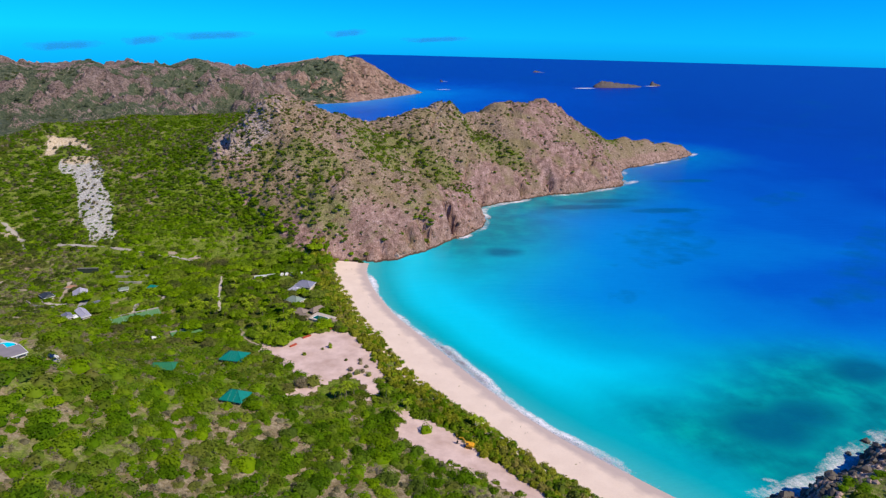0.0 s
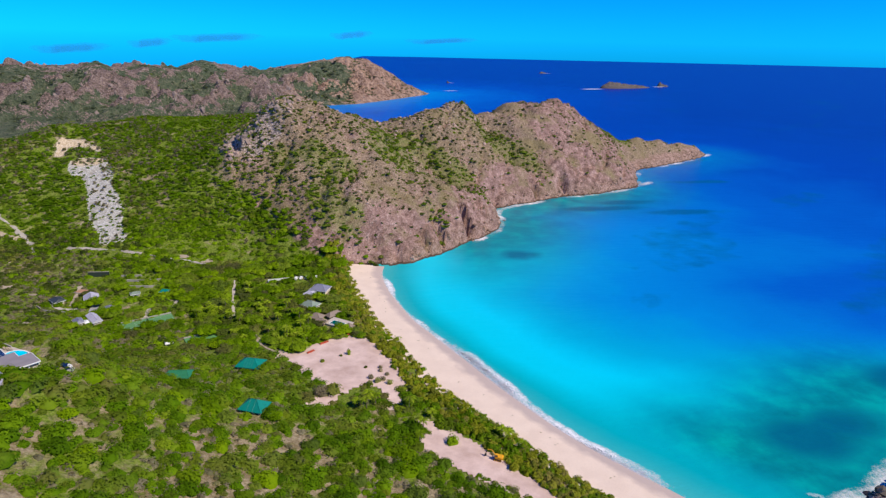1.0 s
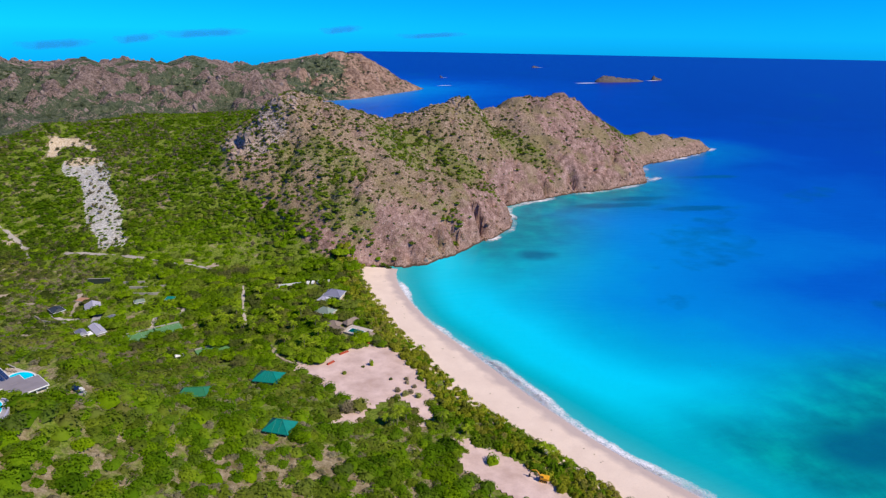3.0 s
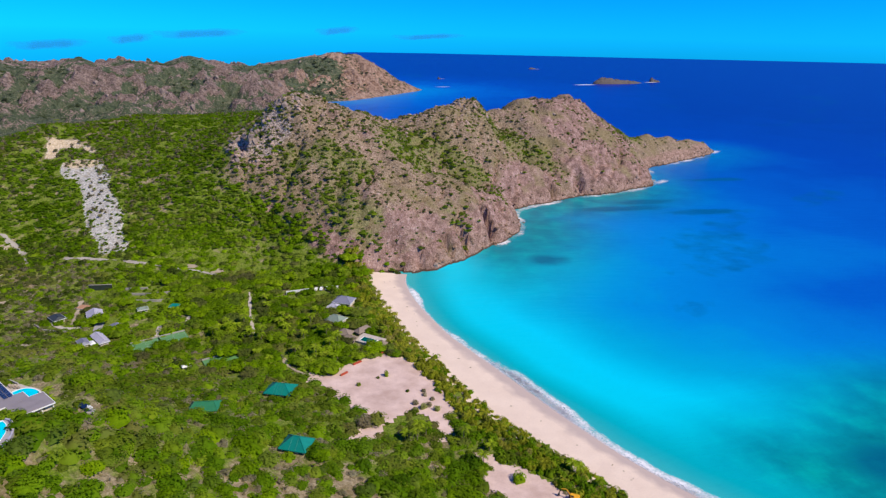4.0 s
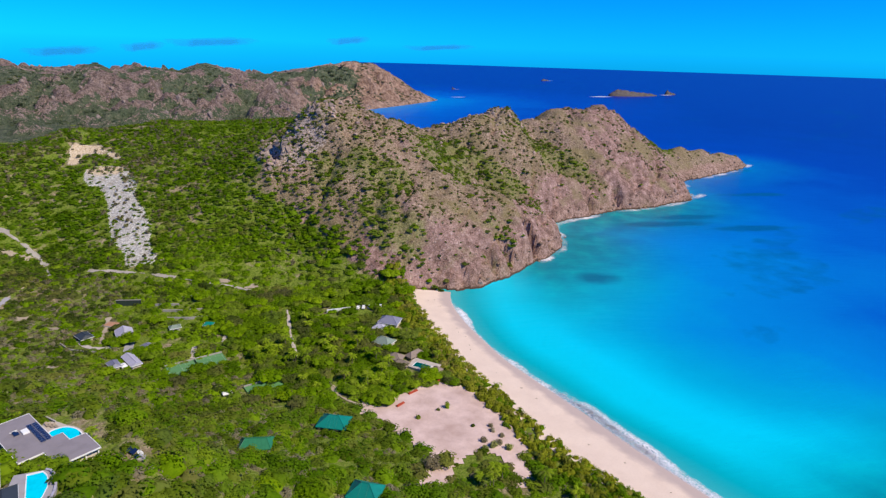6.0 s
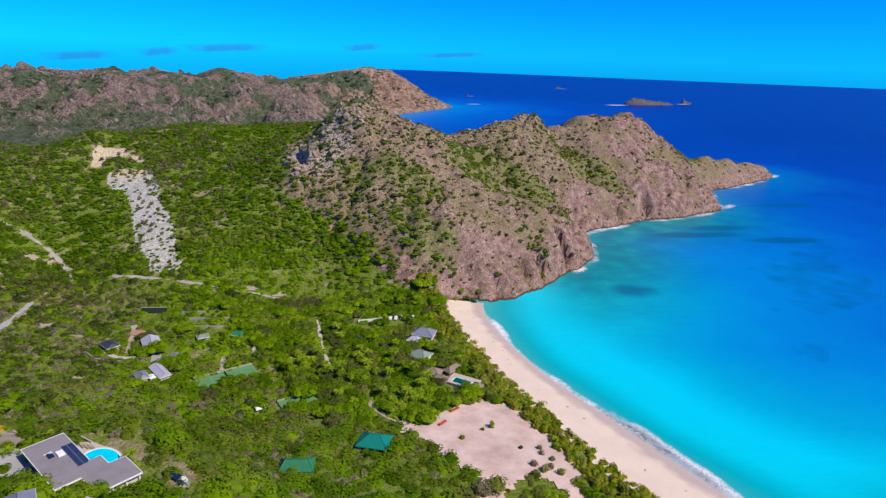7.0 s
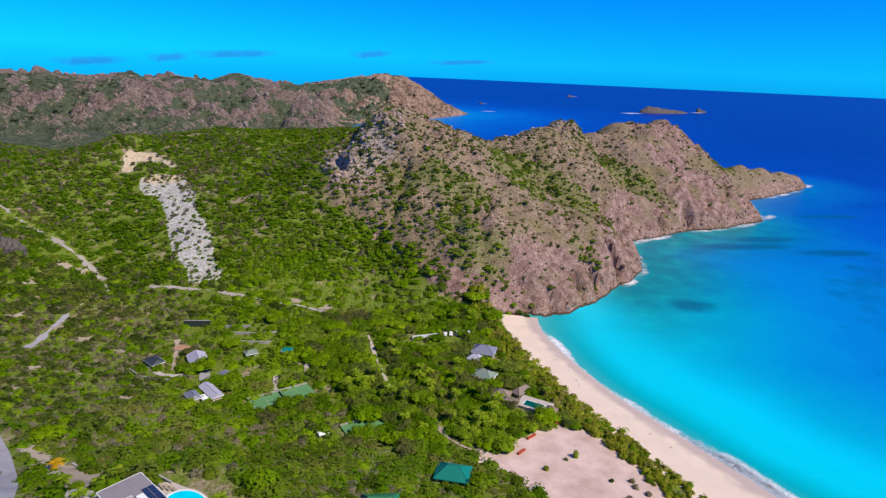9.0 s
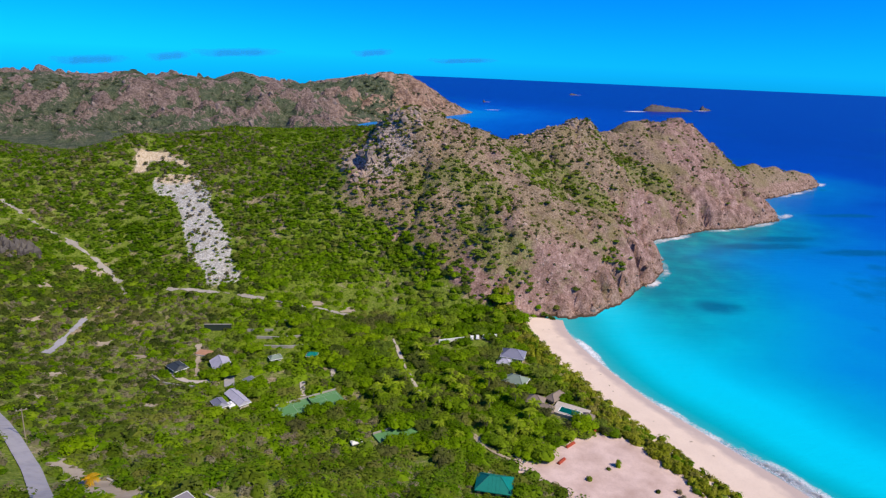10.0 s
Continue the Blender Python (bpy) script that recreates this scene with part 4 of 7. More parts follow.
ROAD_NEAR = [(-205, 310), (-193.5, 295), (-181.6, 278.4), (-171.6, 264), (-160.2, 243.8), (-152.4, 229), (-147.4, 216.5), (-144, 205)]
ROAD_FAR = [(-217, 378), (-216.5, 388), (-216, 400), (-213.5, 414)]
ROAD_UP = [(-203, 441), (-215, 465), (-229, 477), (-248, 492), (-271, 507), (-295, 522)]
SCAR_TRACK = [(-183, 443), (-169, 439), (-156, 434.6), (-143.6, 429), (-131, 424.5)]
SCAR_TRACK_END = [(-128, 423), (-115, 419), (-98, 413.5), (-80, 405.5)]
DRIVE = [(-156.5, 386), (-154.5, 376), (-153.5, 366), (-151, 356)]
GARDEN_BEND = [(-162, 360), (-157, 353), (-150, 350), (-143, 352)]
YARD = [(-139, 360), (-138, 352), (-137, 346)]
COURT_PATH = [(-108.4, 349), (-108.1, 343), (-107.6, 337)]
GARDEN_STUB = [(-95.5, 359), (-96.3, 352)]
GARDEN_PATH = [(-67, 384.5), (-65.3, 366), (-63.9, 352), (-61.8, 338), (-60.7, 331)]
SAND_PATH = [(-47, 309), (-44, 300), (-42, 294), (-36, 288)]
GULLY = [(-206, 443), (-211, 428), (-214, 414)]
way("road", ROAD_NEAR, 4.2, M_ROAD, "pale grey concrete lane on the scrub slope")
way("road", ROAD_FAR, 3.6, M_ROAD, "pale grey concrete lane through low scrub", worn=0.45)
way("road", ROAD_UP, 9.0, M_RUBBLE, "eroded rubble track climbing the hillside", worn=0.86)
way("road", SCAR_TRACK, 5.0, M_RUBBLE, "pale rubble bench below the rock scar", worn=0.74)
way("road", SCAR_TRACK_END, 3.4, M_RUBBLE, "overgrown end of the pale rubble bench", worn=0.74)
way("road", GARDEN_STUB, 2.0, M_DECK, "short pale garden path under trees", worn=0.4)
way("road", DRIVE, 3.0, M_DIRT, "sandy drive up to the main house", worn=0.55)
way("road", GARDEN_BEND, 2.6, M_DECK, "pale curved garden path")
way("road", YARD, 4.0, M_ROAD, "grey paved yard between the houses")
way("road", COURT_PATH, 2.2, M_DECK, "pale path leading to the tennis court")
way("road", GARDEN_PATH, 1.8, M_DECK, "pale garden path under palms", worn=0.5)
way("road", SAND_PATH, 3.0, M_DIRT, "sandy path into the clearing", worn=0.55)
way("road", GULLY, 2.2, M_DIRT, "washed-out dirt track by the lane", worn=0.65)
WAYS = [(ROAD_NEAR, 3.2), (ROAD_FAR, 2.4), (ROAD_UP, 1.2), (SCAR_TRACK, 1.8), (SCAR_TRACK_END, 0.8), (GARDEN_STUB, 2.2), (DRIVE, 1.6), (GARDEN_BEND, 2.2), (YARD, 3.0), (COURT_PATH, 2.4), (GARDEN_PATH, 2.4), (SAND_PATH, 2.4), (GULLY, 1.2)]

# ---- plants ----
def leaf_crown(rs, count, size, flat=0.75, hollow=0.35, lobes=5):
    """Corners and leaves of an uneven crown of leaf clumps, about 1 wide in radius, sitting on z=0."""
    lob = [(rs.uniform(-0.55, 0.55), rs.uniform(-0.55, 0.55), rs.uniform(0.25, 0.7), rs.uniform(0.4, 0.62)) for _ in range(lobes)]
    co, fa = [], []
    for i in range(count):
        lx, ly, lz, lr = lob[i % lobes]
        v = rs.normal(size=3)
        v /= np.linalg.norm(v)
        v[2] = abs(v[2]) if rs.rand() < 0.8 else v[2]
        c = np.array([lx, ly, lz * flat]) + v * lr * np.array([1, 1, flat]) * rs.uniform(1 - hollow, 1.05)
        c[2] = max(c[2], 0.02)
        nrm = v + np.array([0, 0, 0.55]) + rs.normal(size=3) * 0.24
        nrm /= np.linalg.norm(nrm)
        t = np.cross(nrm, rs.normal(size=3))
        t /= np.linalg.norm(t)
        b = np.cross(nrm, t)
        s = size * rs.uniform(0.6, 1.3)
        k = len(co)
        for (p, q) in ((-1, -0.75), (0.95, -0.7), (0.05, 1.15)):
            co.append(c + t * p * s * rs.uniform(0.7, 1.1) + b * q * s * rs.uniform(0.7, 1.1))
        fa.append((k, k + 1, k + 2))
    return np.array(co), np.array(fa)


def lobed_core(rs, rings, sides, flat, squash=0.78):
    """An uneven dome under the leaves."""
    co, fa = [], []
    ph = rs.uniform(0, 6.28, 4)
    for i in range(rings + 1):
        e = (i / rings) * math.pi / 2
        for j in range(sides):
            a = 2 * math.pi * j / sides
            r = squash * (1 + 0.16 * math.sin(2 * a + ph[0]) + 0.13 * math.sin(3 * a + ph[1] + 2 * e) + 0.10 * math.sin(5 * a + ph[2] + 3 * e))
            co.append((r * math.cos(e) * math.cos(a), r * math.cos(e) * math.sin(a), r * math.sin(e) * flat * 1.15))
    for i in range(rings):
        for j in range(sides):
            k = (j + 1) % sides
            a, b, c, d = i * sides + j, i * sides + k, (i + 1) * sides + k, (i + 1) * sides + j
            fa += [(a, b, c), (a, c, d)]
    return np.array(co), np.array(fa)


def bush(rs, leaves, size, rings, sides, flat=0.8, lobes=5):
    c, f = leaf_crown(rs, leaves, size, flat, hollow=0.09, lobes=lobes)
    d, g = lobed_core(rs, rings, sides, flat)
    return np.concatenate([c, d]), np.concatenate([f, g + len(c)])


RS = np.random.RandomState(11)
BIG = [bush(RS, 440, 0.092, 4, 11, lobes=9) for _ in range(5)]
NEAR = [bush(RS, 135, 0.125, 2, 8) for _ in range(8)]
SHRUBS = [bush(RS, 66, 0.165, 2, 7) for _ in range(8)]
SMALL = [bush(RS, 27, 0.24, 1, 7, lobes=4) for _ in range(8)]
TINY = [bush(RS, 17, 0.30, 1, 6, lobes=3) for _ in range(8)]
BARE = [leaf_crown(RS, 70, 0.15, 0.9, hollow=0.8) for _ in range(5)]


def scatter(name, spots, templates, material, label, category, rs, round_off=True):
    """Many plants as one mesh: spots of x, y, z, radius, height."""
    if name.endswith("scrub"):
        spots = spots[off_the_ways(spots[:, 0], spots[:, 1], 0.35 * spots[:, 3])]
    co, fa, tint, at = [], [], [], 0
    for (x, y, z, r, h) in spots:
        c, f = templates[rs.randint(len(templates))]
        a = rs.uniform(0, 2 * math.pi)
        ca, sa = math.cos(a), math.sin(a)
        p = np.empty_like(c)
        p[:, 0] = x + r * (c[:, 0] * ca - c[:, 1] * sa)
        p[:, 1] = y + r * (c[:, 0] * sa + c[:, 1] * ca)
        p[:, 2] = z - 0.12 * h + h * c[:, 2]
        co.append(p)
        fa.append(f + at)
        tint.append(np.full(len(c), rs.rand()))
        at += len(c)
    me = mesh_of(name, np.concatenate(co), np.concatenate(fa))
    a = me.attributes.new("tint", "FLOAT", "POINT")
    a.data.foreach_set("value", np.concatenate(tint).astype(np.float32))
    me.polygons.foreach_set("use_smooth", np.full(len(me.polygons), round_off))
    me.materials.append(material)
    return tagged(new(name, me), label, category, kind="stuff")


ROOMS = []          # plan circles kept free of scrub: x, y, radius
for cx, cy, r in ((-118, 220, 12), (-107, 214, 6), (-125, 223, 8), (-113, 193, 8.5), (-38, 219, 4.2), (-71, 250, 4.2), (-45, 273, 5.0), (-26, 374, 6.5), (-41, 371, 4.5), (-66, 288.5, 5.5), (-137, 361, 3), (-152.5, 377, 4), (-129, 349, 3.5), (-14, 360, 7), (-19.5, 338, 6), (-13, 322, 6), (-5, 312.5, 8), (-143, 364, 5.0), (-132.5, 334.5, 4.5), (-138, 329.5, 3.5), (-160.4, 362.5, 3.8), (-151, 396, 5), (-88, 302.5, 3.5), (-95, 210.5, 3.6), (-99.5, 212, 2.5), (-121, 196.5, 5), (-114.6, 189.4, 5), (-134, 224, 5), (-106, 371, 3.5), (-122, 370, 3.5), (-126, 396, 4.5), (-117, 397, 4.5)):
    ROOMS.append((cx, cy, r))
for cx, cy, r in BARE_SPOTS:
    ROOMS.append((cx, cy, r * 0.6))
COURT_1 = [(-117.6, 329.6), (-94.8, 339.9), (-91.2, 331.5), (-113.8, 321)]
COURT_2 = [(-81.8, 307.2), (-67, 313.3), (-64.6, 307.5), (-79.2, 301.5)]


def free_of_scrub(x, y, grow=0.0):
    ok = (MCOAST_AT(x, y) > 3) & (signed(x, y, BEACH_PLAN) < 0.3)
    for poly in (CLEARING, CLEARING_2, COURT_1, COURT_2, FORECOURT, SAND_YARD):
        ok &= signed(x, y, poly) < 0.5 - grow
    for line, w in WAYS:
        ok &= edge_distance(x, y, line, False) > w + grow
    for cx, cy, r in ROOMS:
        ok &= np.hypot(x - cx, y - cy) > r + grow
    return ok


def off_the_ways(x, y, r):
    """True where a bush of radius r leaves the courts and the main roads open."""
    ok = x > -1e9
    for poly in (COURT_1, COURT_2):
        ok &= signed(x, y, poly) < -0.6 * r
    for line, w in WAYS[:4]:
        ok &= edge_distance(x, y, line, False) > w + r
    return ok


def by_beach(x, y):
    return edge_distance(x, y, shifted(BEACH_BACK, -7), False) < 8.5


def MCOAST_AT(x, y):
    return signed(x, y, COAST)


def spots_in(rs, n, x0, x1, y0, y1, chance):
    x, y = rs.uniform(x0, x1, n), rs.uniform(y0, y1, n)
    ok = (rs.rand(n) < chance(x, y)) & free_of_scrub(x, y)
    return x[ok], y[ok]


def in_sight(x, y):
    """The stretch of the plan that lies ahead of the flight line."""
    return (y > 120 + 0.0 * x) & (x > -0.62 * y - 40) & (x < 300 + 0.5 * y)


def rocky_at(x, y):
    return smooth(-14, 14, signed(x, y, ROCK_EDGE) + 22 * (value_noise(x, y, 40, 3) - 0.5))


DRY_PATCHES = [(-87, 162, 4), (-79, 165, 3.2), (-83, 186, 2.6), (-64, 163, 3.4), (-61, 193, 4.4), (-45, 173, 5), (-37, 204, 3.8), (-18, 207, 4.5), (-49, 157, 4.4), (-62, 174, 3.6), (-69, 148, 4), (-76, 209, 3.2),
               (-30, 180, 4), (-12, 190, 4), (10, 180, 4), (-25, 160, 4.5)]


def bare_at(x, y):
    """Patchy dry ground, most on the south slope."""
    spot = np.max([smooth(1.2, 0.75, np.hypot(x - cx, y - cy) / r + 0.9 * (value_noise(x, y, 9, 3) - 0.5)) for cx, cy, r in DRY_PATCHES], axis=0)
    n = value_noise(x, y, 30, 4, 0.6)
    south = np.maximum(smooth(245, 195, y), 0.9 * smooth(-50, -90, x) * smooth(312, 280, y) * smooth(0.38, 0.55, value_noise(x, y, 50, 2)))
    return np.maximum(spot, smooth(0.57, 0.63, n) * (0.24 + 0.1 * south))


def grow_scrub():
    rs = np.random.RandomState(3)
    # low dry brush between the bushes
    x, y = spots_in(rs, 15500, -330, 130, 120, 460, lambda x, y: in_sight(x, y) * (1 - rocky_at(x, y)) * (0.14 + 0.30 * bare_at(x, y)) * (1 - 0.7 * smooth(285, 300, y) * smooth(-150, -120, x)))
    S = np.stack([x, y, ground_z(x, y), 0.9 + 1.2 * rs.rand(len(x)), 0.6 + 0.8 * rs.rand(len(x))], -1)
    scatter("dry_scrub", S, BARE, M_TWIG, "low grey-brown dry bushes among the scrub", "shrubs", rs)
    # grey-olive brush that fills the dry patches
    x, y = spots_in(rs, 10500, -260, 130, 125, 320, lambda x, y: in_sight(x, y) * ~by_beach(x, y) * (0.10 + 0.36 * smooth(-45, -75, x) * smooth(205, 225, y) + 0.95 * bare_at(x, y) * smooth(0.30, 0.42, value_noise(x + 70, y, 14, 3))))
    r = 0.9 + 1.3 * rs.rand(len(x))
    S = np.stack([x, y, ground_z(x, y), r, r * rs.uniform(0.6, 0.95, len(x))], -1)
    scatter("dry_scrub", S, SHRUBS, M_BRUSH, "grey-olive half-dry brush between the green bushes", "shrubs", rs)
    # near slope
    x, y = spots_in(rs, 9200, -260, 270, 125, 292, lambda x, y: in_sight(x, y) * (1 - 0.97 * bare_at(x, y)) * (1 - 0.25 * smooth(235, 185, y)) * ~by_beach(x, y) * np.where(x > 125, 0.8 * smooth(9, 16, MCOAST_AT(x, y)), 1))
    r = 1.3 + 0.5 * smooth(-45, -75, x) + 1.9 * rs.rand(len(x)) ** 2 + 1.3 * smooth(0.48, 0.68, value_noise(x, y, 20, 2))
    S = np.stack([x, y, ground_z(x, y), r, r * rs.uniform(0.5, 0.85, len(x))], -1)
    dull = rs.rand(len(x)) < 0.18 + 0.35 * smooth(0.45, 0.6, value_noise(x + 300, y, 35, 3)) + 0.26 * smooth(-55, -80, x) * smooth(205, 225, y)
    scatter("scrub", S[~dull], NEAR, M_LEAF_SLOPE, "dense green tropical scrub on the near slope", "shrubs", rs)
    scatter("scrub", S[dull], NEAR, M_LEAF_OLIVE, "dull olive tropical scrub on the near slope", "shrubs", rs)
    # valley floor and its sides
    x, y = spots_in(rs, 7200, -330, 60, 292, 470, lambda x, y: in_sight(x, y) * ~by_beach(x, y) * (1 - rocky_at(x, y)) * (1 - 0.8 * bare_at(x, y)))
    k = signed(x, y, SCAR) < -1
    x, y = x[k], y[k]
    r = 1.5 + 2.0 * rs.rand(len(x)) ** 2 + 1.2 * smooth(0.45, 0.7, value_noise(x, y, 22, 2))
    S = np.stack([x, y, ground_z(x, y), r, r * rs.uniform(0.5, 0.85, len(x))], -1)
    dull = rs.rand(len(x)) < 0.10 + 0.55 * smooth(-135, -185, x + 40 * (value_noise(x, y, 45, 3) - 0.5))
    scatter("scrub", S[~dull], SHRUBS, M_LEAF, "dense green tropical scrub on the valley floor", "shrubs", rs)
    scatter("scrub", S[dull], SHRUBS, M_LEAF_HILL, "dull olive scrub on the dry west side of the valley", "shrubs", rs)
    x, y = spots_in(rs, 3600, -300, -120, 300, 440, lambda x, y: in_sight(x, y) * (1 - rocky_at(x, y)) * smooth(-130, -175, x) * (0.15 + 0.6 * smooth(0.45, 0.6, value_noise(x + 90, y, 26, 3))))
    r = 0.9 + 1.2 * rs.rand(len(x))
    S = np.stack([x, y, ground_z(x, y), r, r * rs.uniform(0.7, 1.1, len(x))], -1)
    scatter("dry_scrub", S, TINY, M_BRUSH, "grey half-dry brush on the west side of the valley", "shrubs", rs)
    # low hedge of scrub at the back of the beach
    x, y = spots_in(rs, 15000, -20, 120, 140, 415, lambda x, y: by_beach(x, y) * 0.9)
    r = (0.8 + 1.2 * rs.rand(len(x)) ** 1.5 + 0.5 * smooth(260, 200, y)) * (1 + 0.3 * smooth(260, 310, y))
    S = np.stack([x, y, ground_z(x, y) + 0.7, r, r * rs.uniform(0.8, 1.4, len(x))], -1)
    fresh = rs.rand(len(x)) < 0.25 + 0.5 * smooth(250, 190, y) * smooth(0.40, 0.55, value_noise(x, y, 18, 2))
    scatter("scrub", S[~fresh], SHRUBS, M_HEDGE, "dense olive-green scrub along the back of the beach", "shrubs", rs)
    scatter("scrub", S[fresh], SHRUBS, M_LEAF_LIME, "fresh green scrub along the back of the beach", "shrubs", rs)
    # green hill behind
    x, y = spots_in(rs, 15500, -400, 40, 440, 700, lambda x, y: (1 - rocky_at(x, y)) * 0.95)
    k = ((signed(x, y, SCAR) < -1.5) | (rs.rand(len(x)) < 0.19 + 0.3 * smooth(505, 465, y) + 0.6 * smooth(6, 0, signed(x, y, SCAR) + 10 * (value_noise(x, y, 9, 2) - 0.5)))) & (signed(x, y, SCAR_TOP) < -1.5) & (signed(x, y, SCAR_SIDE) < -1.0)
    x, y = x[k], y[k]
    r = 1.3 + 0.5 * rs.rand(len(x)) + (0.3 + 2.3 * rs.rand(len(x)) ** 2) * (signed(x, y, SCAR) < -1)
    S = np.stack([x, y, ground_z(x, y), r, r * rs.uniform(0.42, 0.64, len(x))], -1)
    west = rs.rand(len(x)) < 0.75 * smooth(-170, -225, x + 30 * (value_noise(x, y, 40, 2) - 0.5))
    scatter("scrub", S[~west], SMALL, M_LEAF_LIME, "bright green scrub covering the hill behind the valley", "shrubs", rs)
    scatter("scrub", S[west], SMALL, M_LEAF_SLOPE, "darker dull green scrub on the west end of the hill", "shrubs", rs)
    x, y = spots_in(rs, 2800, -330, -20, 430, 690, lambda x, y: (1 - rocky_at(x, y)) * smooth(0.40, 0.58, value_noise(x + 50, y, 40, 3)))
    r = 0.9 + 1.2 * rs.rand(len(x))
    S = np.stack([x, y, ground_z(x, y) + 0.5, r, r * rs.uniform(0.9, 1.4, len(x))], -1)
    scatter("dry_scrub", S, TINY, M_BRUSH, "grey-brown dry bushes on the green hill", "shrubs", rs)
    # rock hill and headland
    x, y = spots_in(rs, 30000, -130, 530, 405, 800, lambda x, y: rocky_at(x, y) * np.minimum(1, 0.085 + 0.17 * smooth(0.42, 0.62, value_noise(x, y, 48, 4)) + 0.16 * smooth(480, 530, y) * smooth(170, 110, x) + 0.62 * gully_at(x, y) + 0.5 * fringe_at(x, y)) * np.maximum(0.45 * smooth(6, 16, MCOAST_AT(x, y)) + 0.55 * smooth(14, 50, MCOAST_AT(x, y)), 0.9 * gully_at(x, y)))
    r = 1.0 + 2.2 * rs.rand(len(x)) ** 2.6 + 1.1 * np.maximum(gully_at(x, y), fringe_at(x, y)) * rs.rand(len(x))
    S = np.stack([x, y, ground_z(x, y), r, r * rs.uniform(0.42, 0.68, len(x))], -1)
    green = rs.rand(len(x)) < 0.34 + 0.6 * gully_at(x, y) + 0.5 * fringe_at(x, y)
    scatter("scrub", S[~green], SMALL, M_LEAF_HILL, "sparse dark olive bushes on the rocky headland", "shrubs", rs)
    scatter("scrub", S[green], SMALL, M_LEAF_ROCK, "green bushes in the gullies of the rocky headland", "shrubs", rs)
    # low dry tufts on the rock
    x, y = spots_in(rs, 48000, -130, 530, 405, 800, lambda x, y: rocky_at(x, y) * (0.13 + 0.12 * smooth(470, 530, y) * smooth(170, 110, x) + 0.34 * smooth(0.40, 0.60, value_noise(x, y, 26, 4))) * (0.4 * smooth(6, 16, MCOAST_AT(x, y)) + 0.6 * smooth(14, 60, MCOAST_AT(x, y))))
    r = 0.7 + 1.3 * rs.rand(len(x)) ** 2.2
    S = np.stack([x, y, ground_z(x, y), r, r * rs.uniform(0.6, 1.0, len(x))], -1)
    olive = rs.rand(len(x)) < 0.6
    scatter("scrub", S[olive], TINY, M_TUFT, "low olive tufts on the rocky slopes", "shrubs", rs)
    scatter("dry_scrub", S[~olive], TINY, M_BRUSH, "low dry grey-brown tufts on the rocky slopes", "shrubs", rs)
    # the slope under and behind the flight line
    x, y = rs.uniform(-330, 150, 2000), rs.uniform(-66, 132, 2000)
    r = 1.2 + 2.2 * rs.rand(2000) ** 2
    k = MCOAST_AT(x, y) > 4
    S = np.stack([x, y, ground_z(x, y), r, r * 0.8], -1)[k]
    scatter("scrub", S, TINY, M_LEAF_SLOPE, "green scrub on the slope below the flight line", "shrubs", rs)
    # far ridge
    n = 4800
    x, y = rs.uniform(-1100, 250, n), rs.uniform(1150, 1850, n)
    z, c = far_height(x, y)
    k = (c > 12) & (rs.rand(n) < 0.9 * smooth(0.56, 0.46, value_noise(x, y, 46, 4, 0.65)) + 0.04)
    S = np.stack([x, y, z - 0.8, 3 + 4.5 * rs.rand(n), 2.0 + 1.8 * rs.rand(n)], -1)[k]
    scatter("scrub", S, TINY, M_LEAF_FAR, "dark green scrub on the distant ridge", "shrubs", rs)


grow_scrub()


def rock_lump(rs):
    """A broken angular stone of about 1 m radius."""
    bm = bmesh.new()
    bmesh.ops.create_icosphere(bm, subdivisions=1, radius=1.0)
    for v in bm.verts:
        n = noise.noise(v.co * 1.1 + Vector((rs.rand() * 0.05, 0, 0)) + Vector((rs.off, 0, 0)))
        v.co *= 0.8 + 0.55 * n
    for _ in range(7):
        d = Vector(rs.normal(size=3)).normalized()
        h = rs.uniform(0.5, 0.75)
        for v in bm.verts:
            k = v.co.dot(d)
            if k > h:
                v.co -= d * (k - h)
    bmesh.ops.triangulate(bm, faces=bm.faces)
    bm.verts.ensure_lookup_table()
    co = np.array([v.co[:] for v in bm.verts])
    fa = np.array([[v.index for v in f.verts] for f in bm.faces])
    bm.free()
    return co, fa


class Dice(np.random.RandomState):
    off = 0.0


def stones():
    out = []
    for i in range(6):
        d = Dice(20 + i)
        d.off = 7.3 * i
        out.append(rock_lump(d))
    return out


STONES = stones()


def strew(name, S, material, label, rs):
    return scatter(name, S, STONES, material, label, "rocks", rs, False)


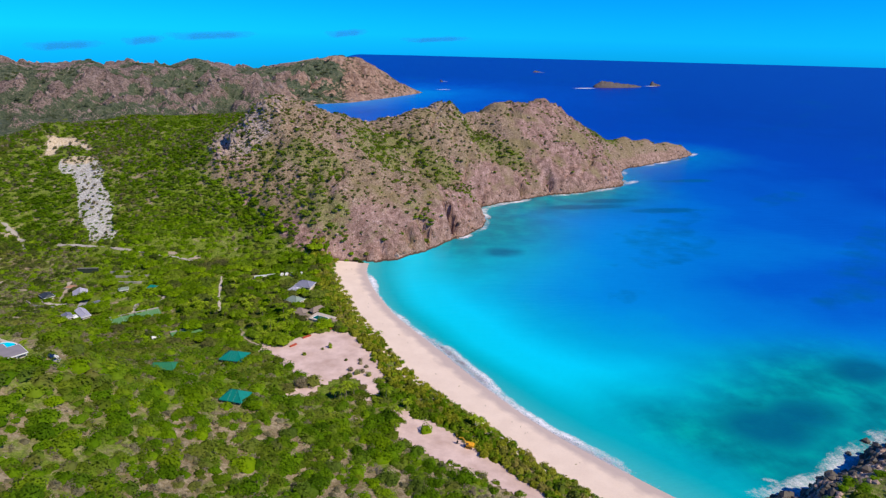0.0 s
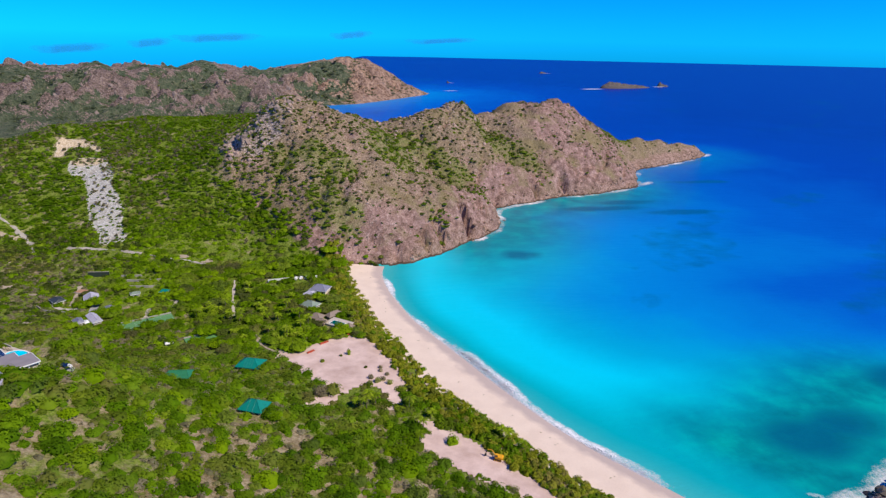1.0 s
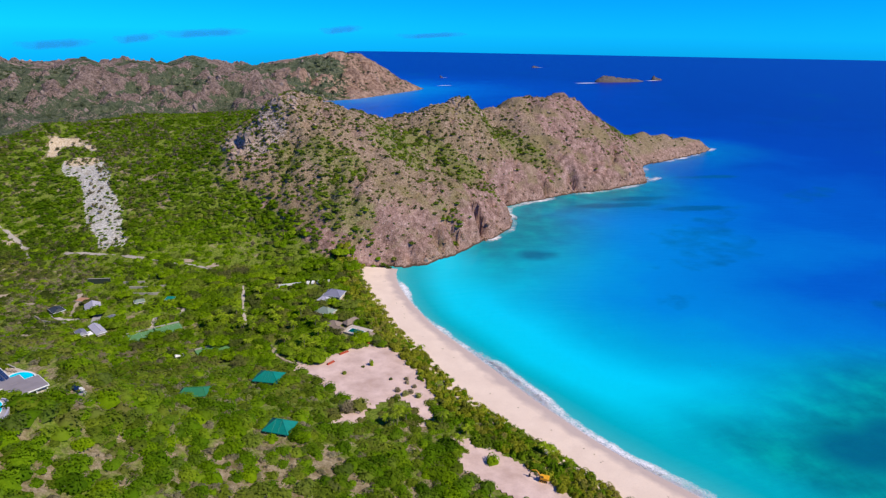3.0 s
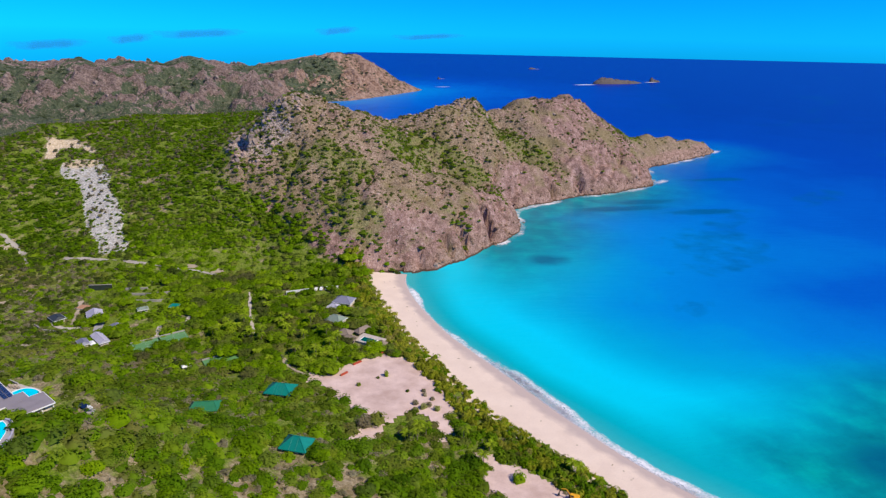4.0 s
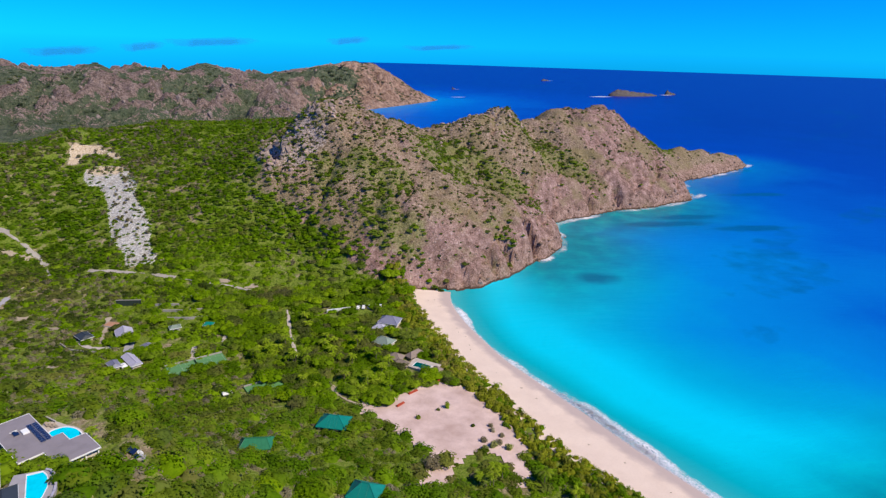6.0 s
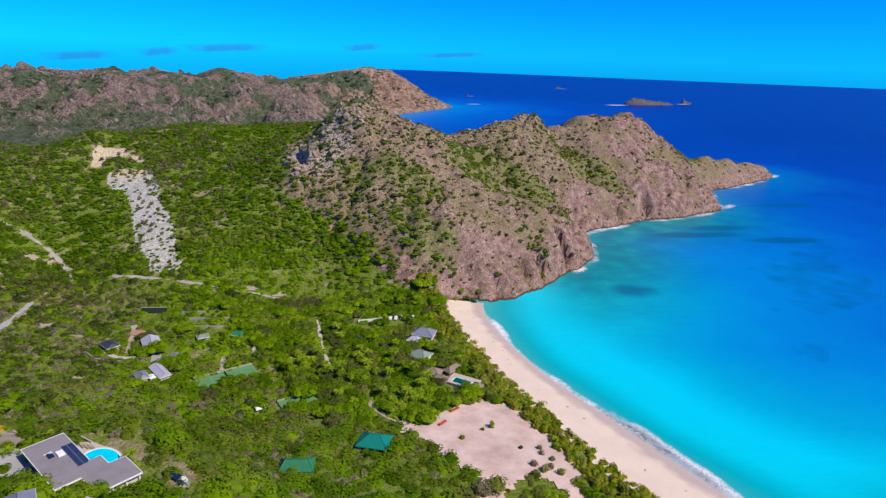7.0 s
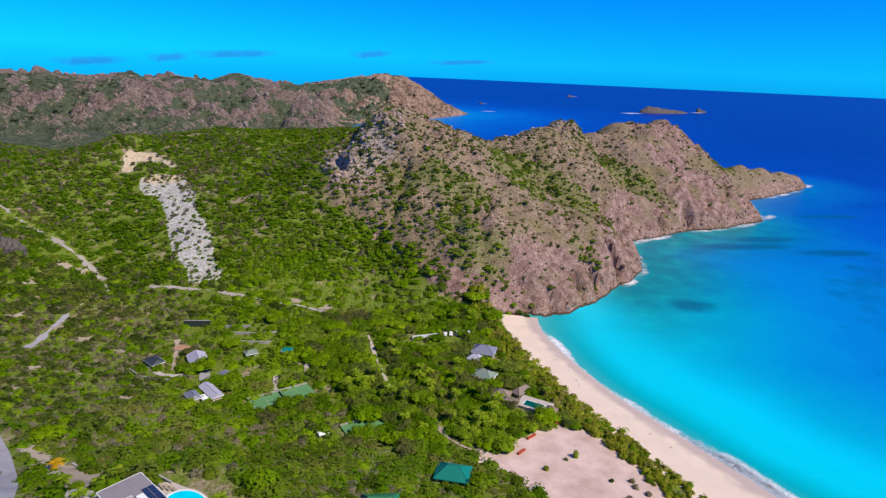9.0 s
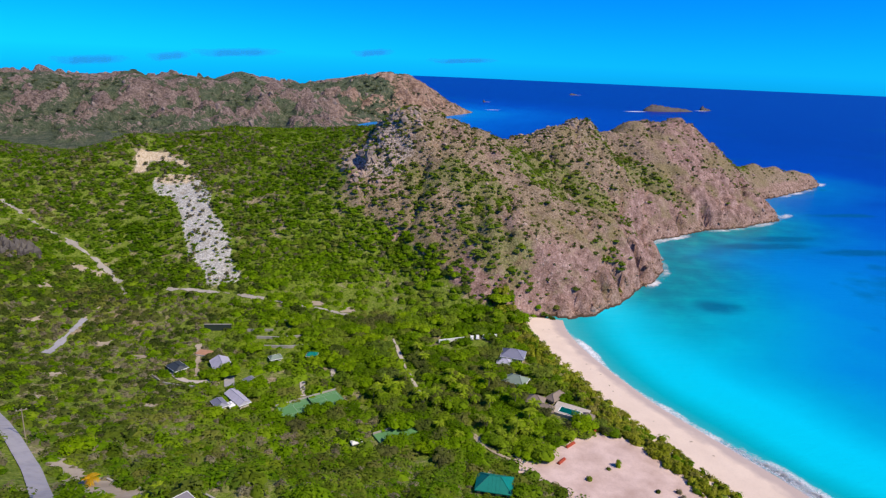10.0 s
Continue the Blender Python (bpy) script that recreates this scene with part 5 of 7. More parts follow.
def lay_rocks():
    rs = np.random.RandomState(8)
    n = 7000
    x, y = rs.uniform(-95, 420, n), rs.uniform(415, 770, n)
    ridge = smooth(46, 8, edge_distance(x, y, [(-80, 510), (-44, 552), (0, 590), (40, 608), (124, 652), (140, 658)], False))
    k = (rs.rand(n) < 0.05 + 0.5 * ridge + 0.06 * smooth(30, 8, edge_distance(x, y, CLIFF, False))) & (rocky_at(x, y) > 0.4) & (MCOAST_AT(x, y) > 1)
    x, y = x[k], y[k]
    r = 0.6 + 2.4 * rs.rand(len(x)) ** 3 + 0.9 * ridge[k] * rs.rand(len(x))
    strew("outcrop", np.stack([x, y, ground_z(x, y) + 0.1 * r, r, r * rs.uniform(0.6, 1.1, len(x))], -1), M_ROCK, "grey-brown broken rock outcrops on the headland ridge", rs)
    n = 300
    k = rs.randint(0, len(ROCK_POINT) - 1, n)
    t = rs.rand(n)
    p = np.array(ROCK_POINT, float)
    x = p[k, 0] * (1 - t) + p[k + 1, 0] * t + rs.normal(0, 2.6, n)
    y = p[k, 1] * (1 - t) + p[k + 1, 1] * t - 4.5 + rs.normal(0, 3.6, n)
    r = 0.8 + 2.2 * rs.rand(n) ** 2
    strew("boulders", np.stack([x, y, np.maximum(ground_z(x, y), -0.4) + 0.3 * r, r, r], -1), M_ROCK_DARK, "dark wet boulders at the foot of the rocky point", rs)
    n = 160
    k, t = rs.randint(0, len(ROCK_POINT) - 1, n), rs.rand(n)
    x = p[k, 0] * (1 - t) + p[k + 1, 0] * t + rs.normal(0, 3, n)
    y = p[k, 1] * (1 - t) + p[k + 1, 1] * t - 9 + rs.normal(0, 3.5, n)
    r = 0.5 + 1.4 * rs.rand(n) ** 2
    strew("boulders", np.stack([x, y, ground_z(x, y) + 0.1 * r, r, r], -1), M_ROCK, "pale dry boulders above the waterline of the point", rs)
    # broken rock along the foot of the cliff
    q = resample(CLIFF[1:], 420)
    x, y = q[:, 0] - 2.0 + rs.normal(0, 2.2, 420), q[:, 1] + 1.5 + rs.normal(0, 2.2, 420)
    r = 0.5 + 1.5 * rs.rand(420) ** 2.5
    strew("boulders", np.stack([x, y, np.maximum(ground_z(x, y), -0.5) + 0.1 * r, r * 1.2, r * 1.1], -1), M_CLIFF, "brown broken rock along the foot of the headland", rs)
    # crags at the summits
    for cx, cy, sx, sy, n, big in ((-66, 528, 9, 11, 60, 3.2), (-46, 553, 8, 7, 40, 3.0), (120, 650, 7, 5, 34, 3.0), (-78, 514, 4, 6, 26, 3.6), (232, 708, 10, 5, 20, 1.8)):
        x, y = cx + rs.normal(0, sx, n), cy + rs.normal(0, sy, n)
        r = 0.8 + big * rs.rand(n) ** 1.6
        strew("outcrop", np.stack([x, y, ground_z(x, y) - 0.1 * r, r, r * rs.uniform(0.9, 1.5, n)], -1), M_CRAG, "jagged grey crag at the top of the rocky hill", rs)
    n = 70
    x, y = -266 + rs.normal(0, 5, n), 467 + rs.normal(0, 4, n)
    r = 1.2 + 3.2 * rs.rand(n) ** 1.5
    strew("outcrop", np.stack([x, y, ground_z(x, y) + 0.3 * r, r, r * 1.7], -1), M_ROCK_DARK, "dark grey crag above the scrub slope", rs)
    n = 2600
    x, y = rs.uniform(-1000, 260, n), rs.uniform(1200, 1850, n)
    z, c = far_height(x, y)
    k = (c > 4) & (rs.rand(n) < 0.8 * smooth(0.5, 0.6, value_noise(x, y, 46, 4, 0.65)))
    r = 2.5 + 6 * rs.rand(n) ** 2.5
    strew("outcrop", np.stack([x, y, z - 0.3 * r, r, r * rs.uniform(0.8, 1.6, n)], -1)[k], M_CRAG, "brown rock outcrops on the distant ridge", rs)


lay_rocks()

# ---- things: helpers ----
def thing(name, x, y, z, turn, label, category, group=""):
    ob = new(name)
    ob.empty_display_size = 0.2
    ob.matrix_world = pose(x, y, z, 0, 0, turn)
    return tagged(ob, label, category, group)


def part(name, bm, material, parent, label=""):
    me = bpy.data.meshes.new(name)
    bm.to_mesh(me)
    bm.free()
    me.materials.append(material)
    ob = new(name, me)
    ob.parent = parent
    return tagged(ob, label) if label else ob


def box(bm, x0, x1, y0, y1, z0, z1, bevel=0.0):
    m = Matrix.LocRotScale(((x0 + x1) / 2, (y0 + y1) / 2, (z0 + z1) / 2), None, (abs(x1 - x0), abs(y1 - y0), abs(z1 - z0)))
    r = bmesh.ops.create_cube(bm, size=1.0, matrix=m)
    if bevel:
        edges = list({e for v in r["verts"] for e in v.link_edges})
        bmesh.ops.bevel(bm, geom=edges, offset=bevel, segments=2, affect="EDGES", profile=0.6)
    return bm


def boxed(*a, bevel=0.0):
    return box(bmesh.new(), *a, bevel=bevel)


def tube(bm, a, b, ra, rb, sides=8):
    a, b = Vector(a), Vector(b)
    q = (b - a).to_track_quat("Z", "Y").to_matrix().to_4x4()
    m = Matrix.Translation((a + b) / 2) @ q
    bmesh.ops.create_cone(bm, cap_ends=True, segments=sides, radius1=ra, radius2=rb, depth=(b - a).length, matrix=m)
    return bm


def hip_roof(w, d, rise, ridge, thick=0.18, z=0.0):
    """Hipped roof over w x d; ridge: length of the ridge along x."""
    bm = bmesh.new()
    lo = [bm.verts.new((sx * w / 2, sy * d / 2, z)) for sx, sy in ((-1, -1), (1, -1), (1, 1), (-1, 1))]
    ri = [bm.verts.new((-ridge / 2, 0, z + rise)), bm.verts.new((ridge / 2, 0, z + rise))]
    un = [bm.verts.new((sx * w / 2, sy * d / 2, z - thick)) for sx, sy in ((-1, -1), (1, -1), (1, 1), (-1, 1))]
    bm.faces.new((lo[0], lo[1], ri[1], ri[0]))
    bm.faces.new((lo[2], lo[3], ri[0], ri[1]))
    bm.faces.new((lo[1], lo[2], ri[1]))
    bm.faces.new((lo[3], lo[0], ri[0]))
    bm.faces.new(un[::-1])
    for i in range(4):
        j = (i + 1) % 4
        bm.faces.new((un[i], un[j], lo[j], lo[i]))
    return bm


def ridge_caps(w, d, rise, ridge, z):
    bm = bmesh.new()
    a, b = (-ridge / 2, 0, z + rise + 0.03), (ridge / 2, 0, z + rise + 0.03)
    if ridge > 0.3:
        tube(bm, a, b, 0.12, 0.12, 6)
    for sx, sy in ((-1, -1), (1, -1), (1, 1), (-1, 1)):
        tube(bm, (sx * w / 2, sy * d / 2, z + 0.03), a if sx < 0 else b, 0.1, 0.1, 6)
    return bm


def seams(w, d, rise, ridge, z, step=0.9):
    """Standing ribs that run down the two long slopes."""
    out = []
    n = int(ridge / step)
    for i in range(n + 1):
        x = -ridge / 2 + ridge * i / max(n, 1)
        for s in (-1, 1):
            out.append(((x, 0, z + rise + 0.03), (x, s * d / 2, z + 0.03)))
    return out


def house(name, x, y, z, turn, w, d, wall_h, rise, ridge, roof_mat, label, eave=0.7, ribbed=False, openings=3, trim=M_WHITE, wall_mat=M_WALL):
    a = radians(turn)
    z = max(gz(x + i * w / 2 * math.cos(a) - j * d / 2 * math.sin(a), y + i * w / 2 * math.sin(a) + j * d / 2 * math.cos(a)) for i in (-0.8, 0, 0.8) for j in (-0.8, 0, 0.8)) - 1.1
    ob = thing(name, x, y, z, turn, label, "house")
    ww, wd = w - 2 * eave, d - 2 * eave
    part("wall", boxed(-ww / 2, ww / 2, -wd / 2, wd / 2, -3.0, wall_h), wall_mat, ob)
    roof = part("roof", hip_roof(w, d, rise, ridge, 0.16, wall_h + 0.16), roof_mat, ob)
    part("ridge_cap", ridge_caps(w, d, rise, ridge, wall_h + 0.16), roof_mat, roof)
    if ribbed:
        for a, b in seams(w, d, rise, ridge, wall_h + 0.16, 1.2):
            part("rib", tube(bmesh.new(), a, b, 0.05, 0.05, 4), roof_mat, roof)
    bm = bmesh.new()
    for sx in (-1, 1):
        box(bm, sx * w / 2, sx * (w / 2 + 0.06), -d / 2, d / 2, wall_h - 0.1, wall_h + 0.19)
        box(bm, -w / 2, w / 2, sx * d / 2, sx * (d / 2 + 0.06), wall_h - 0.1, wall_h + 0.19)
    part("fascia", bm, trim, ob)
    for side in (-1, 1):
        for i in range(openings):
            cx = -ww / 2 + ww * (i + 0.5) / openings
            y0 = side * wd / 2
            win = part("window" if (i + side) % 3 else "door", boxed(cx - 0.65, cx + 0.65, y0 - 0.04, y0 + 0.05 * side, 0.1 if not (i + side) % 3 else 0.9, wall_h - 0.35), M_GLASS, ob)
            f = bmesh.new()
            for sx in (-1, 1):
                box(f, cx + sx * 0.65, cx + sx * 0.75, y0, y0 + 0.09 * side, 0.1, wall_h - 0.25)
            box(f, cx - 0.75, cx + 0.75, y0, y0 + 0.09 * side, wall_h - 0.35, wall_h - 0.25)
            part("frame", f, trim, win)
    return ob


# ---- grey-roofed villa with solar panels and pool ----
# eave boards of the villa's three roofs, as x0, x1, y0, y1
EAVES = (((-0.2, -0.2, -9.6, -0.4), (-0.2, 20.4, -9.6, -9.6), (-0.2, 15.2, -0.4, -0.4), (20.4, 20.4, -9.6, -4.3)), ((19.6, 19.6, 2.1, 5.7), (19.6, 28.2, 5.7, 5.7), (28.2, 28.2, -4.2, 5.7), (20.5, 28.2, -4.2, -4.2)), ((15.3, 15.3, -0.3, 2.0), (15.3, 19.5, 2.0, 2.0)))


def villa():
    ob = thing("villa", -125.2, 229.0, 44.5, -50.3, "grey-roofed hillside villa with solar panels and white eaves", "house")
    # local x runs along the house, local y towards the sea
    part("wall", boxed(0.7, 19.4, -8.6, -1.3, -2, 3.0), M_WALL, ob)
    part("wall", boxed(16.1, 19.4, -1.29, 1.2, -2, 3.0), M_WALL, ob)
    part("wall", boxed(20.4, 27.0, -3.2, 5.1, -4, 3.0), M_WALL, ob)
    for n, (x0, x1, y0, y1) in enumerate(((-0.2, 20.4, -9.6, -0.4), (19.6, 28.2, -4.2, 5.7), (15.3, 20.2, -2.6, 2.0))):
        cx, cy, w, d = (x0 + x1) / 2, (y0 + y1) / 2, x1 - x0, y1 - y0
        bm = hip_roof(w, d, 0.15, w * 0.96, 0.2, 3.2)
        bmesh.ops.translate(bm, verts=bm.verts, vec=(cx, cy, 0.03 * n))
        part("roof", bm, M_ROOF_GREY, ob)
        f = bmesh.new()
        for a0, a1, b0, b1 in EAVES[n]:
            box(f, a0 - 0.07, a1 + 0.07, b0 - 0.07, b1 + 0.07, 2.9, 3.28)
        part("fascia", f, M_WHITE, ob, "white painted eave board")
    # skylight box and solar panels on the pool-side slope
    part("roof_hatch", boxed(7.2, 9.4, -4.8, -3.3, 3.3, 3.75, bevel=0.05), M_WHITE, ob, "white roof hatch")
    part("roof_panel", boxed(6.6, 8.6, -6.5, -5.3, 3.45, 3.62, bevel=0.03), M_SOLAR, ob, "dark solar water heater")
    for k in range(3):
        part("pipe", tube(bmesh.new(), (6.1 + 0.35 * k, -6.9 + 0.2 * k, 3.4), (6.3 + 0.35 * k, -5.2, 3.7), 0.06, 0.06, 6), M_WHITE, ob)
    slope = math.atan2(0.15, 4.6)
    for row in range(2):
        for i in range(10):
            m = Matrix.Translation((6.1 + i * 1.04, -1.15 - row * 1.3, 3.2 + 0.15 * (0.75 + row * 1.3) / 4.6 + 0.1)) @ Matrix.Rotation(-slope, 4, "X")
            bm = boxed(-0.49, 0.49, -0.55, 0.55, 0, 0.05)
            bm.transform(m)
            p = part("solar_panel", bm, M_SOLAR, ob)
            bm = bmesh.new()
            for s in (-1, 1):
                box(bm, s * 0.49, s * 0.52, -0.58, 0.58, 0, 0.07)
            box(bm, -0.02, 0.02, -0.55, 0.55, 0.05, 0.062)
            bm.transform(m)
            part("frame", bm, M_ALU, p)
    # veranda at the south-east end
    for i in range(4):
        part("column", boxed(27.3, 27.6, -3.6 + i * 2.9, -3.3 + i * 2.9, -4, 3.2), M_WHITE, ob)
    part("veranda_floor", boxed(26.9, 28.4, -4.0, 5.9, -4, 0.1), M_DECK, ob)
    for i in range(4):
        w = part("window", boxed(17 + i * 2.6, 18.8 + i * 2.6, 5.05, 5.2, 0.3, 2.5), M_GLASS, ob)
        part("frame", boxed(17.85 + i * 2.6, 17.95 + i * 2.6, 5.1, 5.26, 0.3, 2.5), M_WHITE, w)
    for i in range(3):
        w = part("window", boxed(1.6 + i * 3.4, 3.8 + i * 3.4, -1.35, -1.2, 0.3, 2.5), M_GLASS, ob)
        part("frame", boxed(2.65 + i * 3.4, 2.75 + i * 3.4, -1.3, -1.14, 0.3, 2.5), M_WHITE, w)


villa()


def ring(points, z0, z1, bm=None):
    bm = bm or bmesh.new()
    lo = [bm.verts.new((x, y, z0)) for x, y in points]
    hi = [bm.verts.new((x, y, z1)) for x, y in points]
    bm.faces.new(hi)
    bm.faces.new(lo[::-1])
    n = len(points)
    for i in range(n):
        j = (i + 1) % n
        bm.faces.new((lo[i], lo[j], hi[j], hi[i]))
    bmesh.ops.recalc_face_normals(bm, faces=bm.faces)
    return bm


def round_line(points, per=6):
    """A closed line rounded through its corners."""
    p = [Vector(q) for q in points]
    out, n = [], len(p)
    for i in range(n):
        a, b, c = (p[i - 1] + p[i]) / 2, p[i], (p[i] + p[(i + 1) % n]) / 2
        for k in range(per):
            t = k / per
            out.append(tuple((1 - t) ** 2 * a + 2 * t * (1 - t) * b + t * t * c))
    return out


def pool(name, x, y, z, turn, water, deck, water_mat, label, deck_label, deck_mat=M_DECK):
    d = thing("terrace", x, y, z, turn, deck_label, "terrace")
    part("paving", ring(deck, -3.0, 0.0), deck_mat, d)
    ob = thing(name, x, y, z, turn, label, "pool")
    part("water", ring(water, 0.005, 0.06), water_mat, ob)
    cx, cy = sum(q[0] for q in water) / len(water), sum(q[1] for q in water) / len(water)
    n = len(water)
    bm = bmesh.new()
    out = [(cx + (qx - cx) * 1.09, cy + (qy - cy) * 1.09) for qx, qy in water]
    v = [[bm.verts.new((qx, qy, zz)) for qx, qy in l] for l, zz in ((water, 0.0), (water, 0.14), (out, 0.14), (out, 0.0))]
    for k in range(3):
        for i in range(n):
            j = (i + 1) % n
            bm.faces.new((v[k][i], v[k][j], v[k + 1][j], v[k + 1][i]))
    part("coping", bm, M_WHITE, ob, "white pool edge")
    return ob


pool("swimming_pool", -125.2, 229.0, 44.7, -50.3, round_line([(8.2, 0.5), (7.4, 2.4), (8.4, 5.0), (11.6, 6.5), (15.4, 6.3), (18.9, 3.8), (18.9, 2.2), (15.6, 2.2), (15.2, 0.5)]), round_line([(1.6, 0.3), (3.2, 4.4), (7.4, 5.3), (11.0, 7.2), (16.2, 7.0), (19.4, 4.2), (19.4, 0.4)]),
     M_POOL, "bright turquoise free-form swimming pool", "pale stone pool terrace beside the villa")
pool("swimming_pool", -109.8, 193.0, 50.3, 8, [(-3.2, 6.1), (-0.3, 6.5), (0.8, 5.0), (1.4, 3.2), (1.8, 0.8), (1.5, -2.2), (1.0, -3.3), (1.5, -6.1), (-0.7, -6.3)], [(-6.0, 7.2), (0.2, 7.3), (1.4, 6.6), (3.0, 2.9), (3.6, -1.0), (3.1, -5.2), (3.5, -8.1), (-4.0, -8.4), (-6.2, -1.0)],
     M_POOL, "bright turquoise swimming pool with a white rim", "lilac-grey paved curved pool terrace on the slope", M_ROAD)
house("house", -121.2, 196.6, 53.2, -66, 9.6, 5.8, 2.9, 1.5, 6.0, M_ROOF_BLUE, "blue-grey hipped house above the curved pool", openings=2)
house("house", -114.6, 189.4, 53.2, -67, 9.4, 5.4, 2.6, 0.9, 6.4, M_ROOF_DARK, "low dark-roofed pool house with white eaves", openings=3)


def lounger(x, y, z, turn):
    ob = thing("sun_lounger", x, y, z, turn, "dark slatted sun lounger on a pool terrace", "lounger", "loungers by the pools")
    part("seat", boxed(-0.35, 0.35, -0.95, 0.4, 0.28, 0.36, bevel=0.02), M_TIMBER, ob)
    bm = boxed(-0.35, 0.35, 0.0, 0.75, 0, 0.08, bevel=0.02)
    bm.transform(Matrix.Translation((0, 0.4, 0.3)) @ Matrix.Rotation(radians(38), 4, "X"))
    part("backrest", bm, M_TIMBER, ob)
    for sx in (-0.3, 0.3):
        for sy in (-0.85, 0.3):
            part("leg", boxed(sx - 0.03, sx + 0.03, sy - 0.03, sy + 0.03, 0, 0.29), M_TIMBER, ob)
    return ob


first = lounger(-121.0, 227.0, 44.7, 40)
for x, y, z, a in ((-119.8, 226.5, 44.7, 40), (-118.7, 226.2, 44.7, 44)):
    copy_thing(first, pose(x, y, z, 0, 0, a))

# ---- cottages and valley houses ----
house("cottage", -37.7, 220.4, 17.2, -25, 9.8, 8.0, 2.2, 2.9, 2.3, M_ROOF_TEAL, "cottage with a teal metal hipped roof in scrub", ribbed=True, trim=M_ROOF_TEAL)
house("cottage", -45.4, 274.0, 5.0, -20, 11.8, 9.0, 2.4, 2.8, 3.6, M_ROOF_TEAL, "teal-roofed cottage beside the sandy clearing", ribbed=True, trim=M_ROOF_TEAL)
house("cottage", -71.4, 250.4, 15.8, -5, 10.6, 7.0, 2.1, 2.0, 7.0, M_ROOF_GREEN, "low cottage with a faded green metal roof", ribbed=True, trim=M_ROOF_GREEN)
house("beach_house", -14.0, 360.0, 5.2, -25, 11.0, 9.0, 3.0, 2.6, 3.0, M_ROOF_BLUE, "blue-grey hip-roofed beach house under trees")
house("annex", -20.0, 353.5, 5.0, -25, 6.5, 5.5, 2.6, 1.6, 1.5, M_ROOF_LILAC, "small pale-roofed annex beside the beach house", openings=1)
house("beach_house", -19.5, 337.0, 5.0, -40, 9.5, 8.0, 2.8, 2.2, 2.5, M_ROOF_OLIVE, "grey-green roofed beach house among trees")
house("pavilion", -15.8, 322.0, 4.9, -30, 7.5, 6.0, 2.4, 2.2, 1.0, M_THATCH, "shingle-thatched pool pavilion among palms", openings=1, trim=M_TIMBER, wall_mat=M_TIMBER)
house("pavilion", -13.8, 316.0, 4.9, -30, 7.0, 5.0, 2.4, 1.8, 2.5, M_THATCH, "shingle-thatched pavilion beside palms", openings=1, trim=M_TIMBER, wall_mat=M_TIMBER)
house("pavilion", -6.5, 324.0, 4.9, 35, 9.0, 4.6, 2.5, 1.8, 5.0, M_THATCH, "long thatched veranda by the green pool", openings=2, trim=M_TIMBER, wall_mat=M_TIMBER)
house("pavilion", 1.2, 309.0, 4.8, -35, 4.8, 4.4, 2.3, 1.8, 0.4, M_THATCH, "small square thatched hut at the pool corner", openings=1, trim=M_TIMBER, wall_mat=M_TIMBER)
pool("swimming_pool", -4.8, 313.0, 5.3, -38, [(-3.8, -2.0), (3.8, -2.0), (3.8, 2.0), (-3.8, 2.0)], [(-6.5, -3.2), (7.0, -3.2), (7.0, 5.5), (-6.5, 5.5)], M_POOL_GREEN, "rectangular dark green garden pool", "pale paved terrace round a green pool")
house("main_house", -143.1, 363.9, 5.6, -70, 9.0, 7.8, 2.7, 2.0, 8.2, M_ROOF_LILAC, "pale lilac metal-roofed main house in the garden", ribbed=True)
house("long_house", -132.2, 334.6, 5.0, -56, 12.4, 5.0, 2.2, 1.2, 12.0, M_ROOF_LILAC, "long ribbed pale metal-roofed outbuilding", ribbed=True, openings=4)
house("outbuilding", -138.0, 329.6, 5.0, -58, 7.0, 4.6, 1.9, 1.3, 4.4, M_ROOF_BLUE, "small blue-grey roofed outbuilding", openings=2)
house("shed", -133.9, 328.6, 5.0, -56, 3.2, 2.4, 2.4, 0.6, 2.0, M_WHITE, "small white flat-roofed shed", eave=0.2, openings=1)
house("shed", -160.4, 362.4, 5.6, -50, 8.0, 6.0, 2.6, 1.2, 5.0, M_ROOF_DARK, "dark slate-roofed garage in scrub", openings=2)
house("garden_house", -129.2, 349.1, 5.0, -50, 5.0, 4.4, 2.4, 1.0, 2.5, M_ROOF_BLUE, "small blue-grey roofed garden house", openings=1)
house("garden_house", -105.0, 369.5, 6.2, -10, 5.0, 4.0, 2.6, 1.2, 2.0, M_ROOF_TEAL, "small teal-roofed garden house under trees", openings=1)
house("garden_house", -120.9, 368.6, 6.0, 20, 5.5, 4.5, 2.4, 1.0, 2.5, M_ROOF_OLIVE, "grey-green roofed garden house", openings=1)
house("court_shed", -88.0, 303.5, 4.2, 20, 3.8, 2.4, 1.9, 0.3, 3.0, M_WHITE, "small white court-side shed", eave=0.3, openings=2, wall_mat=M_WHITE)


def wall_line(name, pts, height, thick, material, label, category="wall", cap=None):
    x0, y0 = pts[0]
    ob = thing(name, x0, y0, 0, 0, label, category)
    for (ax, ay), (bx, by) in zip(pts, pts[1:]):
        L, a = math.hypot(bx - ax, by - ay), math.atan2(by - ay, bx - ax)
        z = min(gz(ax, ay), gz(bx, by))
        bm = boxed(0, L, -thick / 2, thick / 2, -1.5, height, bevel=0.03)
        bm.transform(Matrix.Translation((ax - x0, ay - y0, z)) @ Matrix.Rotation(a, 4, "Z"))
        p = part("wall_section", bm, material, ob)
        if cap:
            bm = boxed(-0.05, L + 0.05, -thick / 2 - 0.08, thick / 2 + 0.08, height + 0.003, height + 0.1)
            bm.transform(Matrix.Translation((ax - x0, ay - y0, z)) @ Matrix.Rotation(a, 4, "Z"))
            part("coping", bm, cap, p)
    return ob


